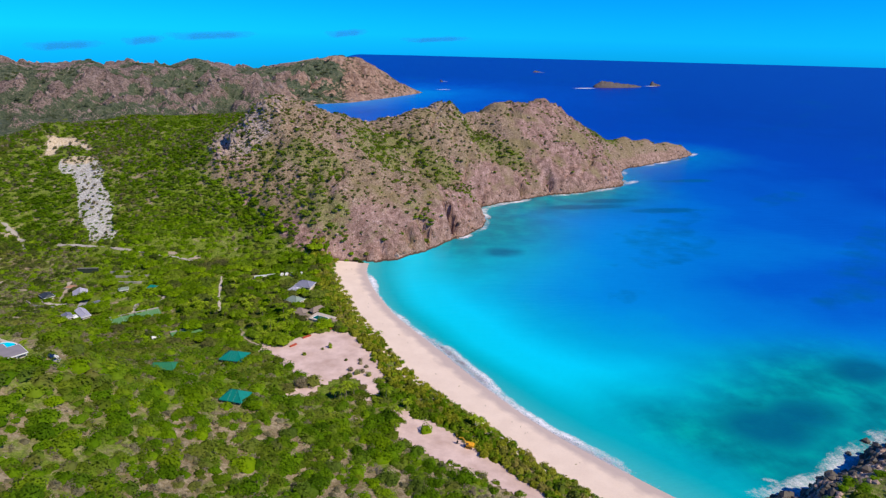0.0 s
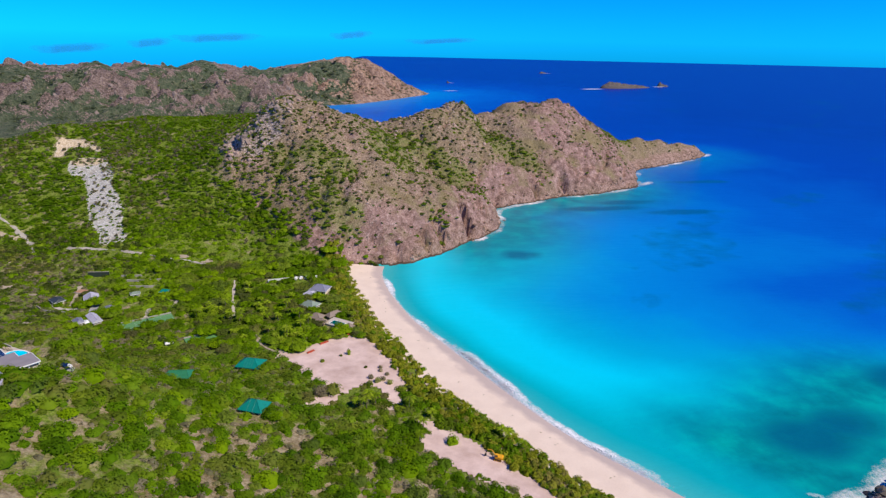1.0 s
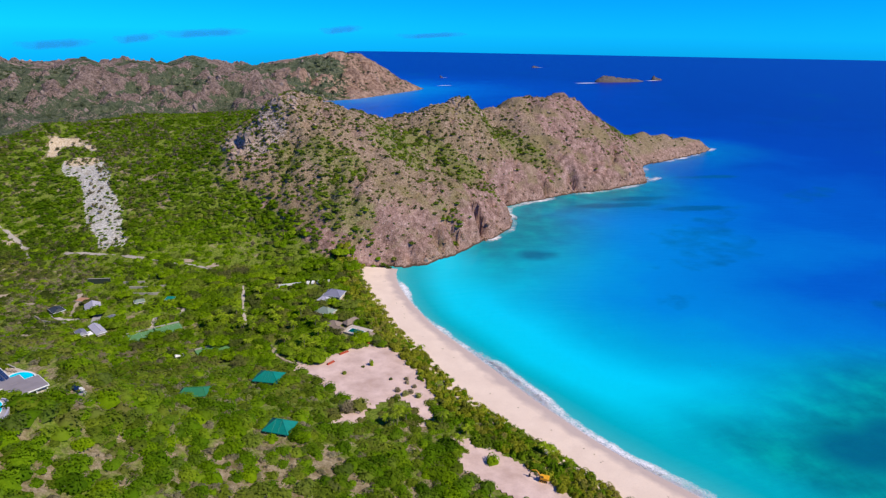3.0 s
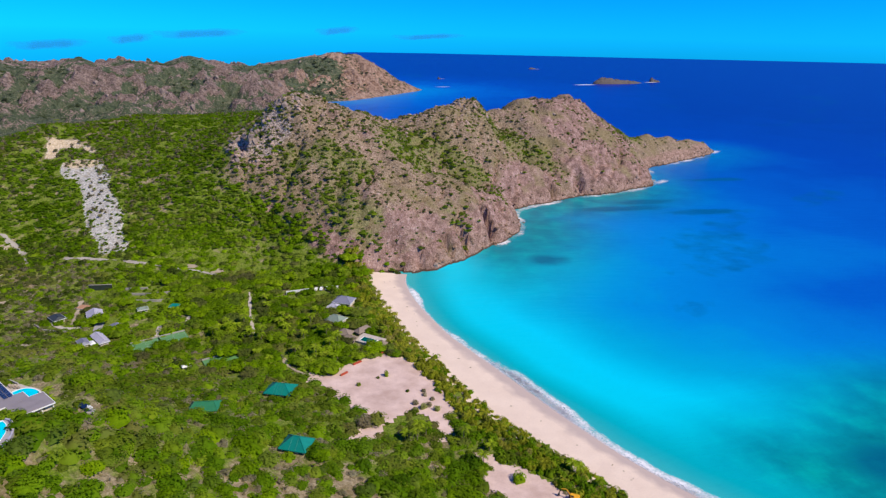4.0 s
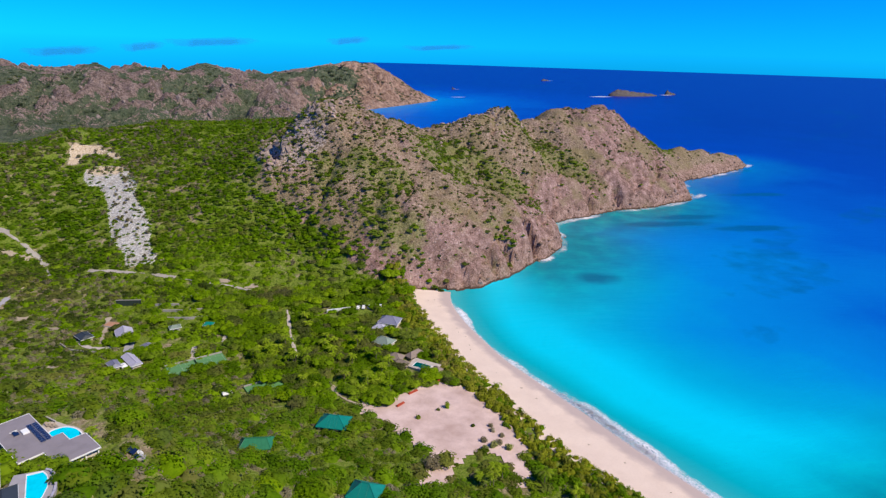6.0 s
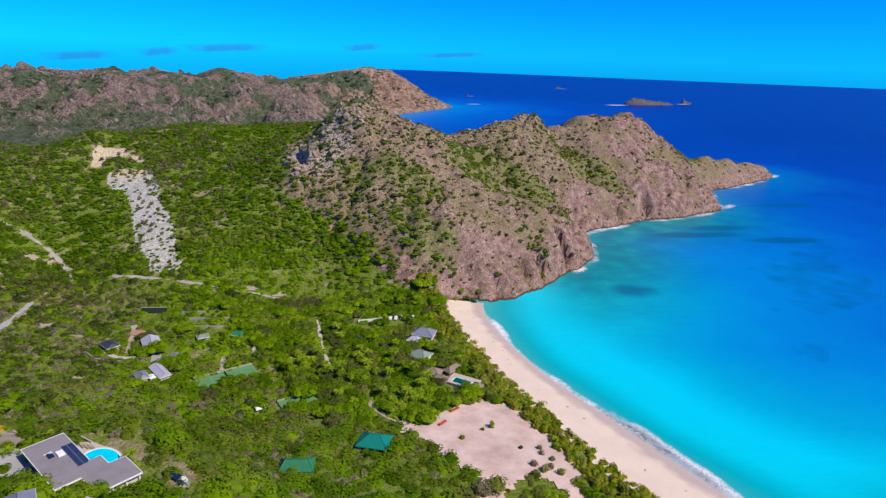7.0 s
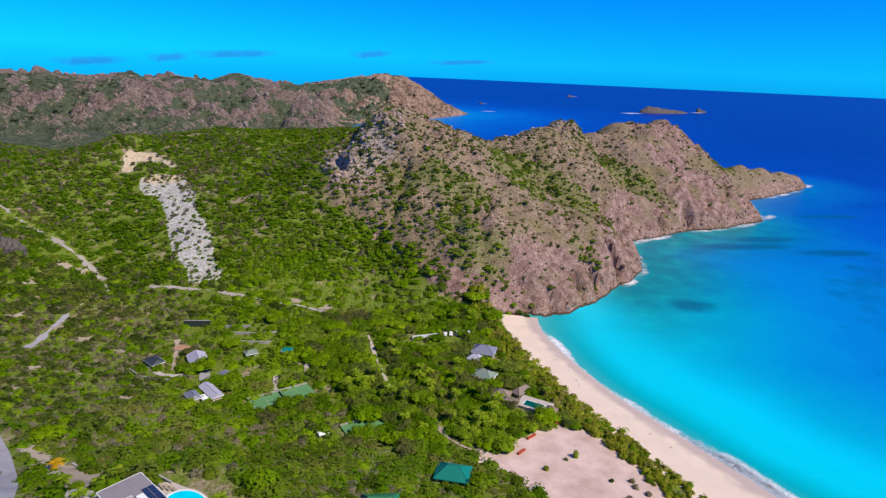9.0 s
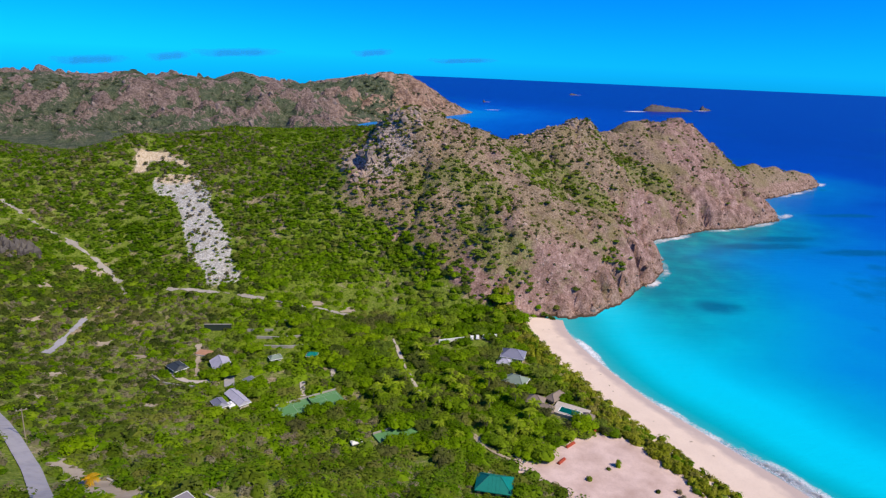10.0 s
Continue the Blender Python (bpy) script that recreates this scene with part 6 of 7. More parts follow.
terrace = thing("patio", -152.5, 377.0, gz(-152.5, 377.0), -20, "terracotta-paved patio behind the main house", "patio")
part("paving", boxed(-3.2, 3.2, -2.6, 2.6, -0.6, 0.5, bevel=0.04), M_TERRACOTTA, terrace)
part("kerb", boxed(-3.5, 3.5, -2.95, -2.62, -0.6, 0.75, bevel=0.03), M_STONE, terrace)
wall_line("retaining_wall", [(-156.3, 399.5), (-143.7, 398.5)], 3.4, 0.5, M_NET, "dark netted retaining wall with a pale top", cap=M_STONE)
wall_line("garden_wall", [(-169, 357), (-163, 350), (-156, 347), (-150, 346)], 1.0, 0.4, M_STONE, "curved pale stone garden wall")
for pts in ([(-131, 389), (-121, 387.5), (-108, 388.5)], [(-127, 380.5), (-116, 379), (-106, 380)], [(-136, 396), (-124, 395)], [(-133, 402.5), (-121, 403), (-110, 402.5)]):
    wall_line("terrace_wall", pts, 1.3, 0.5, M_STONE, "low stone wall of a stepped garden terrace")
wall_line("garden_wall", [(-46, 377), (-38, 378), (-33, 378.5)], 2.2, 0.4, M_WHITE, "white boundary wall under trees")
wall_line("terrace_wall", [(-110.6, 200.3), (-109.5, 199.7), (-108.2, 198.2), (-107.2, 196.2), (-106.4, 194.2), (-106.0, 192.2), (-105.9, 190.2), (-106.1, 188.2), (-105.2, 185.4)], 1.1, 0.35, M_ROAD, "curved pale grey parapet round the pool terrace", cap=M_ROOF_LILAC)
wall_line("garden_wall", [(-124.6, 231.8), (-122.6, 230.9), (-121, 229.6), (-119.4, 228.3)], 0.7, 0.4, M_STONE, "curved low wall of a pool-side planting bed")
wall_line("garden_wall", [(-131.5, 237.5), (-136.5, 244), (-143, 251.5), (-152, 258), (-157, 262)], 1.0, 0.5, M_STONE, "low pale stone roadside wall")


# ---- tennis courts ----
def court(x, y, z, turn, L, W, lines, label):
    ob = thing("tennis_court", x, y, z, turn, label, "court")
    part("surface", boxed(-L / 2, L / 2, -W / 2, W / 2, -0.8, 0.25), M_COURT, ob)
    part("back_wall", boxed(-L / 2, L / 2, W / 2 + 0.01, W / 2 + 0.4, -0.8, 0.9, bevel=0.04), M_STONE, ob, "low pale wall along the court")
    k = W / 14.0
    if lines:
        for (x0, x1, y0, y1) in ((-11.9, 11.9, 5.4, 5.5), (-11.9, 11.9, -5.5, -5.4), (-11.9, 11.9, 4.05, 4.15), (-11.9, 11.9, -4.15, -4.05), (-11.9, -11.8, -5.5, 5.5), (11.8, 11.9, -5.5, 5.5), (-6.45, -6.35, -4.1, 4.1), (6.35, 6.45, -4.1, 4.1), (-6.4, 6.4, -0.05, 0.05)):
            part("line", boxed(x0, x1, y0 * k, y1 * k, 0.252, 0.258), M_LINE, ob)
        part("net", boxed(-0.02, 0.02, -6.0 * k, 6.0 * k, 0.3, 1.2), M_NET, ob)
        for s in (-1, 1):
            part("net_post", tube(bmesh.new(), (0, s * 6.1 * k, 0.2), (0, s * 6.1 * k, 1.35), 0.06, 0.06), M_NET, ob)
    n = int(L / 3.0)
    for i in range(n + 1):
        px = -L / 2 + L * i / n
        part("fence_post", tube(bmesh.new(), (px, W / 2 + 0.7, -0.5), (px, W / 2 + 0.7, 3.0), 0.04, 0.04, 6), M_NET, ob)


court(-104.3, 330.4, 4.4, 24.3, 25.0, 9.6, True, "green tennis court with white lines, hemmed by trees")
court(-73.2, 307.4, 4.4, 22.4, 16.0, 6.4, False, "smaller green sports court beside trees")


# ---- satellite dish, pole, excavator, planks ----
def dish():
    ob = thing("satellite_dish", -93.9, 209.6, gz(-93.9, 209.6), 0, "white satellite dish beside a dark panel", "dish")
    part("plinth", boxed(-1.1, 1.1, -0.9, 0.9, -0.5, 0.35, bevel=0.04), M_STONE, ob)
    part("mast", tube(bmesh.new(), (0, 0, 0.3), (0, 0, 1.3), 0.06, 0.05), M_ALU, ob)
    bm = bmesh.new()
    rings = []
    for i in range(6):
        r = 0.9 * i / 5
        rings.append([bm.verts.new((r * math.cos(a), r * math.sin(a), 0.32 * (r / 0.9) ** 2)) for a in [k * math.pi / 9 for k in range(18)]] if i else [bm.verts.new((0, 0, 0))])
    for k in range(18):
        bm.faces.new((rings[0][0], rings[1][k], rings[1][(k + 1) % 18]))
        for i in range(1, 5):
            bm.faces.new((rings[i][k], rings[i + 1][k], rings[i + 1][(k + 1) % 18], rings[i][(k + 1) % 18]))
    bmesh.ops.solidify(bm, geom=bm.faces[:], thickness=0.03)
    bm.transform(Matrix.Translation((0, 0, 1.4)) @ Matrix.Rotation(radians(40), 4, "Y"))
    part("reflector", bm, M_WHITE, ob)
    part("feed_arm", tube(bmesh.new(), (0.0, 0, 1.4), (0.75, 0, 2.0), 0.025, 0.02, 6), M_ALU, ob)


dish()


def solar_rack(x, y, turn):
    ob = thing("solar_rack", x, y, gz(x, y), turn, "dark tilted solar water panel on a stand", "solar panel")
    bm = boxed(-1.45, 1.45, -0.75, 0.75, 0, 0.1, bevel=0.02)
    bm.transform(Matrix.Translation((0, 0, 0.9)) @ Matrix.Rotation(radians(24), 4, "X"))
    part("panel", bm, M_SOLAR, ob)
    for sx in (-1.3, 1.3):
        part("leg", boxed(sx - 0.05, sx + 0.05, 0.6, 0.7, -0.4, 1.2), M_ALU, ob)
        part("leg", boxed(sx - 0.05, sx + 0.05, -0.8, -0.7, -0.4, 0.62), M_ALU, ob)


solar_rack(-96.2, 211.8, -40)


def power_pole(x, y, h, turn):
    ob = thing("power_pole", x, y, gz(x, y), turn, "leaning grey wooden power pole with a crossarm", "pole")
    part("pole", tube(bmesh.new(), (0, 0, -1), (0.3, 0, h), 0.17, 0.11, 10), M_TIMBER, ob)
    part("crossarm", boxed(-1.1, 1.7, -0.07, 0.07, h - 0.7, h - 0.52), M_TIMBER, ob)
    for dx in (-0.9, 0.0, 1.4):
        part("insulator", tube(bmesh.new(), (dx, 0, h - 0.53), (dx, 0, h - 0.2), 0.06, 0.04, 8), M_WHITE, ob)


power_pole(-182.4, 284.6, 9.5, 20)


def excavator(x, y, turn):
    z = gz(x, y) + 0.3
    ob = thing("excavator", x, y, z, turn, "yellow tracked excavator standing on bare sand", "excavator")
    for s in (-1, 1):
        bm = bmesh.new()
        prof = [(-1.6, 0.35), (-1.35, 0.05), (1.35, 0.05), (1.6, 0.35), (1.35, 0.72), (-1.35, 0.72)]
        lo = [bm.verts.new((px, s * 0.75, pz)) for px, pz in prof]
        hi = [bm.verts.new((px, s * 1.25, pz)) for px, pz in prof]
        bm.faces.new(lo)
        bm.faces.new(hi[::-1])
        for i in range(6):
            j = (i + 1) % 6
            bm.faces.new((lo[i], hi[i], hi[j], lo[j]))
        bmesh.ops.recalc_face_normals(bm, faces=bm.faces)
        track = part("track", bm, M_BLACK, ob)
        for k in range(4):
            part("roller", tube(bmesh.new(), (-1.05 + k * 0.7, s * 1.22, 0.38), (-1.05 + k * 0.7, s * 1.3, 0.38), 0.22, 0.22, 10), M_YELLOW, track)
    part("turntable", tube(bmesh.new(), (0, 0, 0.7), (0, 0, 0.95), 0.75, 0.75, 16), M_BLACK, ob)
    body = part("body", boxed(-1.7, 1.0, -1.15, 1.15, 0.95, 1.85, bevel=0.12), M_YELLOW, ob)
    part("counterweight", boxed(-2.05, -1.5, -1.1, 1.1, 0.98, 1.75, bevel=0.15), M_YELLOW, body)
    cab = part("cab", boxed(-0.3, 1.05, 0.2, 1.1, 1.86, 2.75, bevel=0.08), M_YELLOW, ob)
    for (a, b, c, d) in ((1.03, 1.08, 0.3, 1.0), (0.0, 0.8, 1.08, 1.13)):
        part("window", boxed(a, b, c, d, 1.98, 2.6), M_GLASS, cab)
    boom = part("boom", tube(tube(bmesh.new(), (0.9, -0.2, 1.5), (2.6, -0.2, 3.6), 0.24, 0.2, 6), (2.6, -0.2, 3.6), (4.2, -0.2, 3.3), 0.2, 0.16, 6), M_YELLOW, ob)
    part("ram", tube(bmesh.new(), (1.2, -0.2, 1.4), (2.3, -0.2, 2.7), 0.08, 0.06, 8), M_ALU, boom)
    arm = part("arm", tube(bmesh.new(), (4.2, -0.2, 3.3), (4.9, -0.2, 1.3), 0.17, 0.12, 6), M_BLACK, ob)
    part("bucket", boxed(4.5, 5.2, -0.6, 0.2, 0.5, 1.25, bevel=0.12), M_BLACK, arm)


excavator(51.5, 193.0, 150)


def plank_stack(x, y, turn, L):
    ob = thing("plank_stack", x, y, gz(x, y) + 0.3, turn, "long stack of rust-red beams on bare sand", "beams", "red beams in the clearing")
    for i in range(3):
        part("beam", boxed(-L / 2, L / 2, -0.5 + i * 0.36, -0.18 + i * 0.36, 0, 0.45, bevel=0.02), M_RED, ob)
    part("beam", boxed(-L / 2 + 0.2, L / 2 - 0.3, -0.3, 0.1, 0.453, 0.85, bevel=0.02), M_RED, ob)


plank_stack(-12.0, 293.5, 32, 4.8)
plank_stack(-18.5, 285.0, 38, 4.2)
plank_stack(1.0, 301.0, 20, 3.0)


def car(x, y, turn):
    ob = thing("car", x, y, gz(x, y) + 0.05, turn, "white car parked under the trees", "car", "cars under the trees")
    part("body", boxed(-2.1, 2.1, -0.85, 0.85, 0.35, 0.95, bevel=0.15), M_WHITE, ob)
    cab = part("cabin", boxed(-1.4, 0.9, -0.75, 0.75, 0.95, 1.5, bevel=0.2), M_WHITE, ob)
    part("windscreen", boxed(0.7, 0.95, -0.6, 0.6, 1.0, 1.38), M_GLASS, cab)
    for s in (-1, 1):
        part("window", boxed(-1.2, 0.6, s * 0.72, s * 0.78, 1.02, 1.36), M_GLASS, cab)
    for wx in (-1.3, 1.3):
        for s in (-1, 1):
            w = part("wheel", tube(bmesh.new(), (wx, s * 0.62, 0.32), (wx, s * 0.88, 0.32), 0.32, 0.32, 14), M_BLACK, ob)
            part("rim", tube(bmesh.new(), (wx, s * 0.87, 0.32), (wx, s * 0.9, 0.32), 0.18, 0.18, 10), M_ALU, w)
    return ob


first = car(-29.0, 380.5, 75)
for x, y, a in ((-26.0, 381.0, 78), (-22.5, 381.5, 72), (-19.5, 382.0, 80), (-16.5, 382.5, 76)):
    copy_thing(first, pose(x, y, gz(x, y) + 0.05, 0, 0, a))


# ---- islets ----
def islet(name, x, y, L, W, H, seed, label):
    rs = np.random.RandomState(seed)
    n, m = 90, 34
    u, v = np.meshgrid(np.linspace(-1, 1, n), np.linspace(-1, 1, m))
    px, py = x + u * L, y + v * W + 0.25 * u * L
    e = np.clip(1 - np.abs(u) ** 2.2 - np.abs(v) ** 2.2, 0, 1) ** 0.5
    z = H * e * (0.95 - 0.55 * u) * (0.35 + 0.75 * (1 - np.abs(2 * value_noise(px, py, L * 0.3, 5, 0.65) - 1)) - 0.15 + 0.5 * np.exp(-((u + 0.6) / 0.28) ** 2)) + (value_noise(px, py, 14, 3) - 0.5) * 11 * e - 1.5
    ob = sheet(name, px, py, z, z > -1.4, M_ISLET)
    return tagged(ob, label, "islet")


islet("rock_islet", 1040, 2075, 108, 36, 14, 5, "low grey-brown rocky islet in the open sea")
islet("rock_islet", 1225, 2150, 26, 12, 11, 6, "small brown rock beside the larger islet")
islet("rock_islet", 1045, 2950, 26, 8, 5, 7, "low dark rock awash far offshore")
islet("rock_islet", 432, 2230, 8, 5, 5.5, 9, "tiny rock stack off the far headland")


def patch_foam(x, y, L, W, turn, strength, label):
    a = radians(turn)
    u, v = np.meshgrid(np.linspace(-1, 1, 24), np.linspace(-1, 1, 8))
    f = strength * 0.75 * np.clip(1 - u ** 2, 0, 1) * np.clip(1 - v ** 2, 0, 1) ** 0.7
    ob = sheet("surf", x + u * L * math.cos(a) - v * W * math.sin(a), y + u * L * math.sin(a) + v * W * math.cos(a), u * 0 + 0.3, u > -2, M_FOAM, (("foam", f),))
    tagged(ob, label, "surf", kind="stuff")


patch_foam(880, 1998, 60, 18, 15, 1.1, "white water breaking beside the islet")
patch_foam(1195, 2125, 40, 14, 15, 1.1, "white water between the islet rocks")
patch_foam(372, 1890, 34, 12, 10, 0.9, "white line of breakers off the far headland")
patch_foam(440, 2235, 22, 10, 0, 0.8, "white water round the rock stack")
patch_foam(1050, 2945, 46, 20, 10, 0.8, "white water over a distant reef")
patch_foam(160, 160, 6.5, 1.8, -25, 0.6, "patch of white surf over a sunken rock")
patch_foam(350, 637, 20, 6, 38, 0.85, "white surf at the headland corner")
patch_foam(530, 800, 22, 7, 40, 0.9, "white surf at the headland tip")
patch_foam(112, 463, 12, 6, 40, 0.95, "white surf in a cleft of the cliff")



# ---- thin clouds low over the horizon ----
def cloud(x, z, L, H):
    u, v = np.meshgrid(np.linspace(-1, 1, 40), np.linspace(-1, 1, 14))
    f = np.clip(1 - u ** 2, 0, 1) * np.clip(1 - v ** 2, 0, 1)
    ob = sheet("cloud", x + u * L, 4500 + u * 30, z + v * H + 8 * np.sin(3 * u), u > -2, M_CLOUD, (("soft", f),))
    tagged(ob, "thin blue-grey cloud low over the horizon", "cloud", kind="structure")


for cx, cz, L, H in ((-1600, 40, 260, 36), (-1120, 82, 150, 34), (-700, 122, 330, 34), (190, 158, 170, 30), (820, 132, 300, 22)):
    cloud(cx, cz, L, H)
# ---- trees and palms as things of their own ----
def mesh_with_tint(name, co, fa, material, rs):
    me = mesh_of(name, co, fa)
    a = me.attributes.new("tint", "FLOAT", "POINT")
    a.data.foreach_set("value", np.full(len(co), rs, np.float32))
    me.polygons.foreach_set("use_smooth", np.ones(len(me.polygons), bool))
    me.materials.append(material)
    return me


def tree_kind(seed, height, spread_r, material, tint, label):
    """A tree: tapered trunk with limbs, and a crown of several leafy masses."""
    rs = np.random.RandomState(seed)
    ob = thing("tree", 0, 0, 0, 0, label, "tree", "trees of the valley")
    bm = bmesh.new()
    top = height * 0.45
    tube(bm, (0, 0, -0.6), (0.1, 0.05, top), 0.24, 0.16, 8)
    limbs = []
    for i in range(5):
        a = 2 * math.pi * i / 5 + rs.uniform(-0.4, 0.4)
        e = (spread_r * 0.55 * math.cos(a), spread_r * 0.55 * math.sin(a), height * rs.uniform(0.6, 0.8))
        tube(bm, (0.1, 0.05, top * rs.uniform(0.7, 1.0)), e, 0.12, 0.05, 6)
        limbs.append(e)
    part("trunk", bm, M_BARK, ob)
    co, fa, at = [], [], 0
    for e in limbs + [(0, 0, height * 0.72)]:
        c, f = bush(rs, 135, 0.125, 2, 8, 0.85)
        s = spread_r * rs.uniform(0.55, 0.72)
        c = c * (s, s, s * 0.7) + np.array([e[0], e[1], e[2] - 0.6 * s])
        co.append(c)
        fa.append(f + at)
        at += len(c)
    crown = new("crown", mesh_with_tint("crown", np.concatenate(co), np.concatenate(fa), material, tint))
    crown.parent = ob
    return ob


def palm_kind(seed, height, tint, leaf=M_PALM, label="tall palm tree with arching yellow-green fronds"):
    rs = np.random.RandomState(seed)
    ob = thing("palm_tree", 0, 0, 0, 0, label, "palm", "palms of the valley")
    bm = bmesh.new()
    p = Vector((0, 0, -0.5))
    lean = rs.uniform(-0.6, 0.6)
    for i in range(6):
        q = Vector((lean * (i / 5) ** 2, 0.2 * lean * i / 5, height * (i + 1) / 6))
        tube(bm, p, q, 0.2 - 0.015 * i, 0.185 - 0.015 * i, 8)
        p = q
    part("trunk", bm, M_BARK, ob)
    co, fa = [], []
    n, L = 11, 3.3
    rib = [(L * t * (1 - 0.15 * t), 1.0 * t - 2.3 * t * t) for t in (k / n for k in range(n + 1))]
    for k in range(1, n + 1):
        (ax, az), (bx, bz) = rib[k - 1], rib[k]
        b = len(co)
        co += [(ax, -0.035, az), (ax, 0.035, az), (bx, 0.03, bz), (bx, -0.03, bz)]
        fa.append((b, b + 1, b + 2, b + 3))
        w = 0.25 + 0.6 * math.sin(math.pi * min(1.0, 0.18 + 0.78 * k / n))
        for s in (-1, 1):
            b = len(co)
            co += [(ax, 0.03 * s, az), (bx - 0.06, 0.03 * s, bz), (bx + 0.45 * w, s * w, bz - 0.40 * w), (bx + 0.12 * w, s * w * 0.97, bz - 0.46 * w)]
            fa.append((b, b + 1, b + 2, b + 3))
    frond = mesh_with_tint("frond", np.array(co), np.array(fa), leaf, tint)
    for i in range(11):
        f = new("frond", frond)
        f.parent = ob
        f.matrix_local = Matrix.Translation(p) @ Matrix.Rotation(2 * math.pi * i / 11 + rs.uniform(-0.2, 0.2), 4, "Z") @ Matrix.Rotation(rs.uniform(-0.5, 0.35), 4, "Y")
    return ob


def plant_all(kinds, spots, rs, lo=0.8, hi=1.2, lift=0.0):
    """Stand copies of the kinds on the spots; the first of each kind takes the first spots."""
    used = set()
    for x, y in spots:
        k = rs.randint(len(kinds))
        m = pose(x, y, gz(x, y) + lift, 0, 0, rs.uniform(0, 360)) @ Matrix.Scale(rs.uniform(lo, hi), 4)
        if k not in used:
            used.add(k)
            kinds[k].matrix_world = m
        else:
            ob = copy_thing(kinds[k], m)
            ob.matrix_basis = m


def open_south_of_court(x, y):
    """The mown strip along the south side of the tennis court."""
    return any(signed(x, y + d, c)[0] > -1.5 for d in (4, 8) for c in (COURT_1, COURT_2))


def valley_trees():
    rs = np.random.RandomState(21)
    kinds = [tree_kind(31, 4.4, 4.3, M_LEAF_DARK, 0.35, "broad dark green tree on the valley floor"), tree_kind(32, 3.6, 3.9, M_LEAF, 0.55, "round bright green tree on the valley floor"),
             tree_kind(33, 5.0, 4.8, M_LEAF_DARK, 0.75, "tall spreading green tree in the gardens"), tree_kind(34, 3.4, 3.8, M_LEAF, 0.15, "olive-green spreading tree in the gardens"),
             tree_kind(35, 3.8, 3.6, M_LEAF_HILL, 0.8, "dull olive-brown tree in the gardens"), tree_kind(36, 4.2, 4.4, M_LEAF_LIME, 0.9, "bright yellow-green tree in the gardens")]
    spots = [(-116, 314), (-109, 315), (-101, 318.5), (-95, 321), (-89, 324), (-84, 294), (-78, 296), (-70, 299.5), (-62, 303), (-88, 344), (-147, 356), (-139, 356), (-133, 343), (-126, 340), (-147, 371)]
    tries = 0
    while len(spots) < 260 and tries < 9000:
        tries += 1
        x, y = rs.uniform(-185, 20), rs.uniform(285, 404)
        if x < -0.5 * (y - 285) - 60 or x > 22 - 0.13 * (y - 285):
            continue
        ax, ay = np.array([x]), np.array([y])
        if not free_of_scrub(ax, ay, 1.0)[0] or open_south_of_court(ax, ay) or any(math.hypot(x - a, y - b) < 3.9 for a, b in spots):
            continue
        if min(edge_distance(ax, ay, w, False)[0] for w in (GARDEN_PATH, COURT_PATH, SAND_PATH)) < 4.2:
            continue
        if rocky_at(ax, ay)[0] > 0.3 or by_beach(ax, ay)[0]:
            continue
        spots.append((x, y))
    plant_all(kinds, spots, rs, 0.7, 1.15)
    front = [(-112.5, 319.5), (-107.5, 321.5), (-102.5, 324), (-97.5, 326.5), (-92.5, 329), (-79, 300.5), (-74, 302), (-69, 304), (-64, 306), (-40, 264.5), (-36.5, 267.5), (-46, 263.5), (-30, 213.5), (-66, 243.5), (-74, 243.5), (-152.6, 240), (-146.5, 228), (-165.5, 262), (-167, 279), (-104, 203)]
    for i, (x, y) in enumerate([(-126.8, 211.2), (-123.6, 209.6), (-120.6, 208.6), (-117.6, 207.2), (-114.6, 205.6), (-129.6, 208.8), (-122, 205.6), (-111.5, 204.2)]):
        copy_thing(kinds[(i * 2) % 3], pose(x, y, gz(x, y), 0, 0, 61 * i) @ Matrix.Scale(rs.uniform(0.8, 0.95), 4))
    for i, (x, y) in enumerate([(-2, 401), (2.5, 405), (-8, 408), (-10, 401), (-6, 394), (-13, 395), (-1, 393), (-17, 404), (1.5, 386), (-4, 387)]):
        copy_thing(kinds[i % 4], pose(x, y, gz(x, y), 0, 0, 53 * i) @ Matrix.Scale(rs.uniform(0.75, 1.05), 4))
    for i, (x, y) in enumerate([(-128, 326.5), (-133, 323), (-139, 321.5), (-124.5, 331), (-149.5, 357.5), (-143, 353.5), (-158, 357), (-116.5, 363), (-104, 364), (-99, 364.5), (-122, 363), (-125.5, 345), (-165, 358), (-136, 372), (-131, 377)]):
        copy_thing(kinds[i % 3], pose(x, y, gz(x, y), 0, 0, 71 * i) @ Matrix.Scale(rs.uniform(0.6, 0.85), 4))
    for i, (x, y) in enumerate(front):
        copy_thing(kinds[i % 4], pose(x, y + (0.3 if i < 5 else -2.0 if i < 9 else 0.0), gz(x, y), 0, 0, 47 * i) @ Matrix.Scale(rs.uniform(0.72, 0.85) if i < 9 else rs.uniform(0.65, 0.9), 4))


valley_trees()


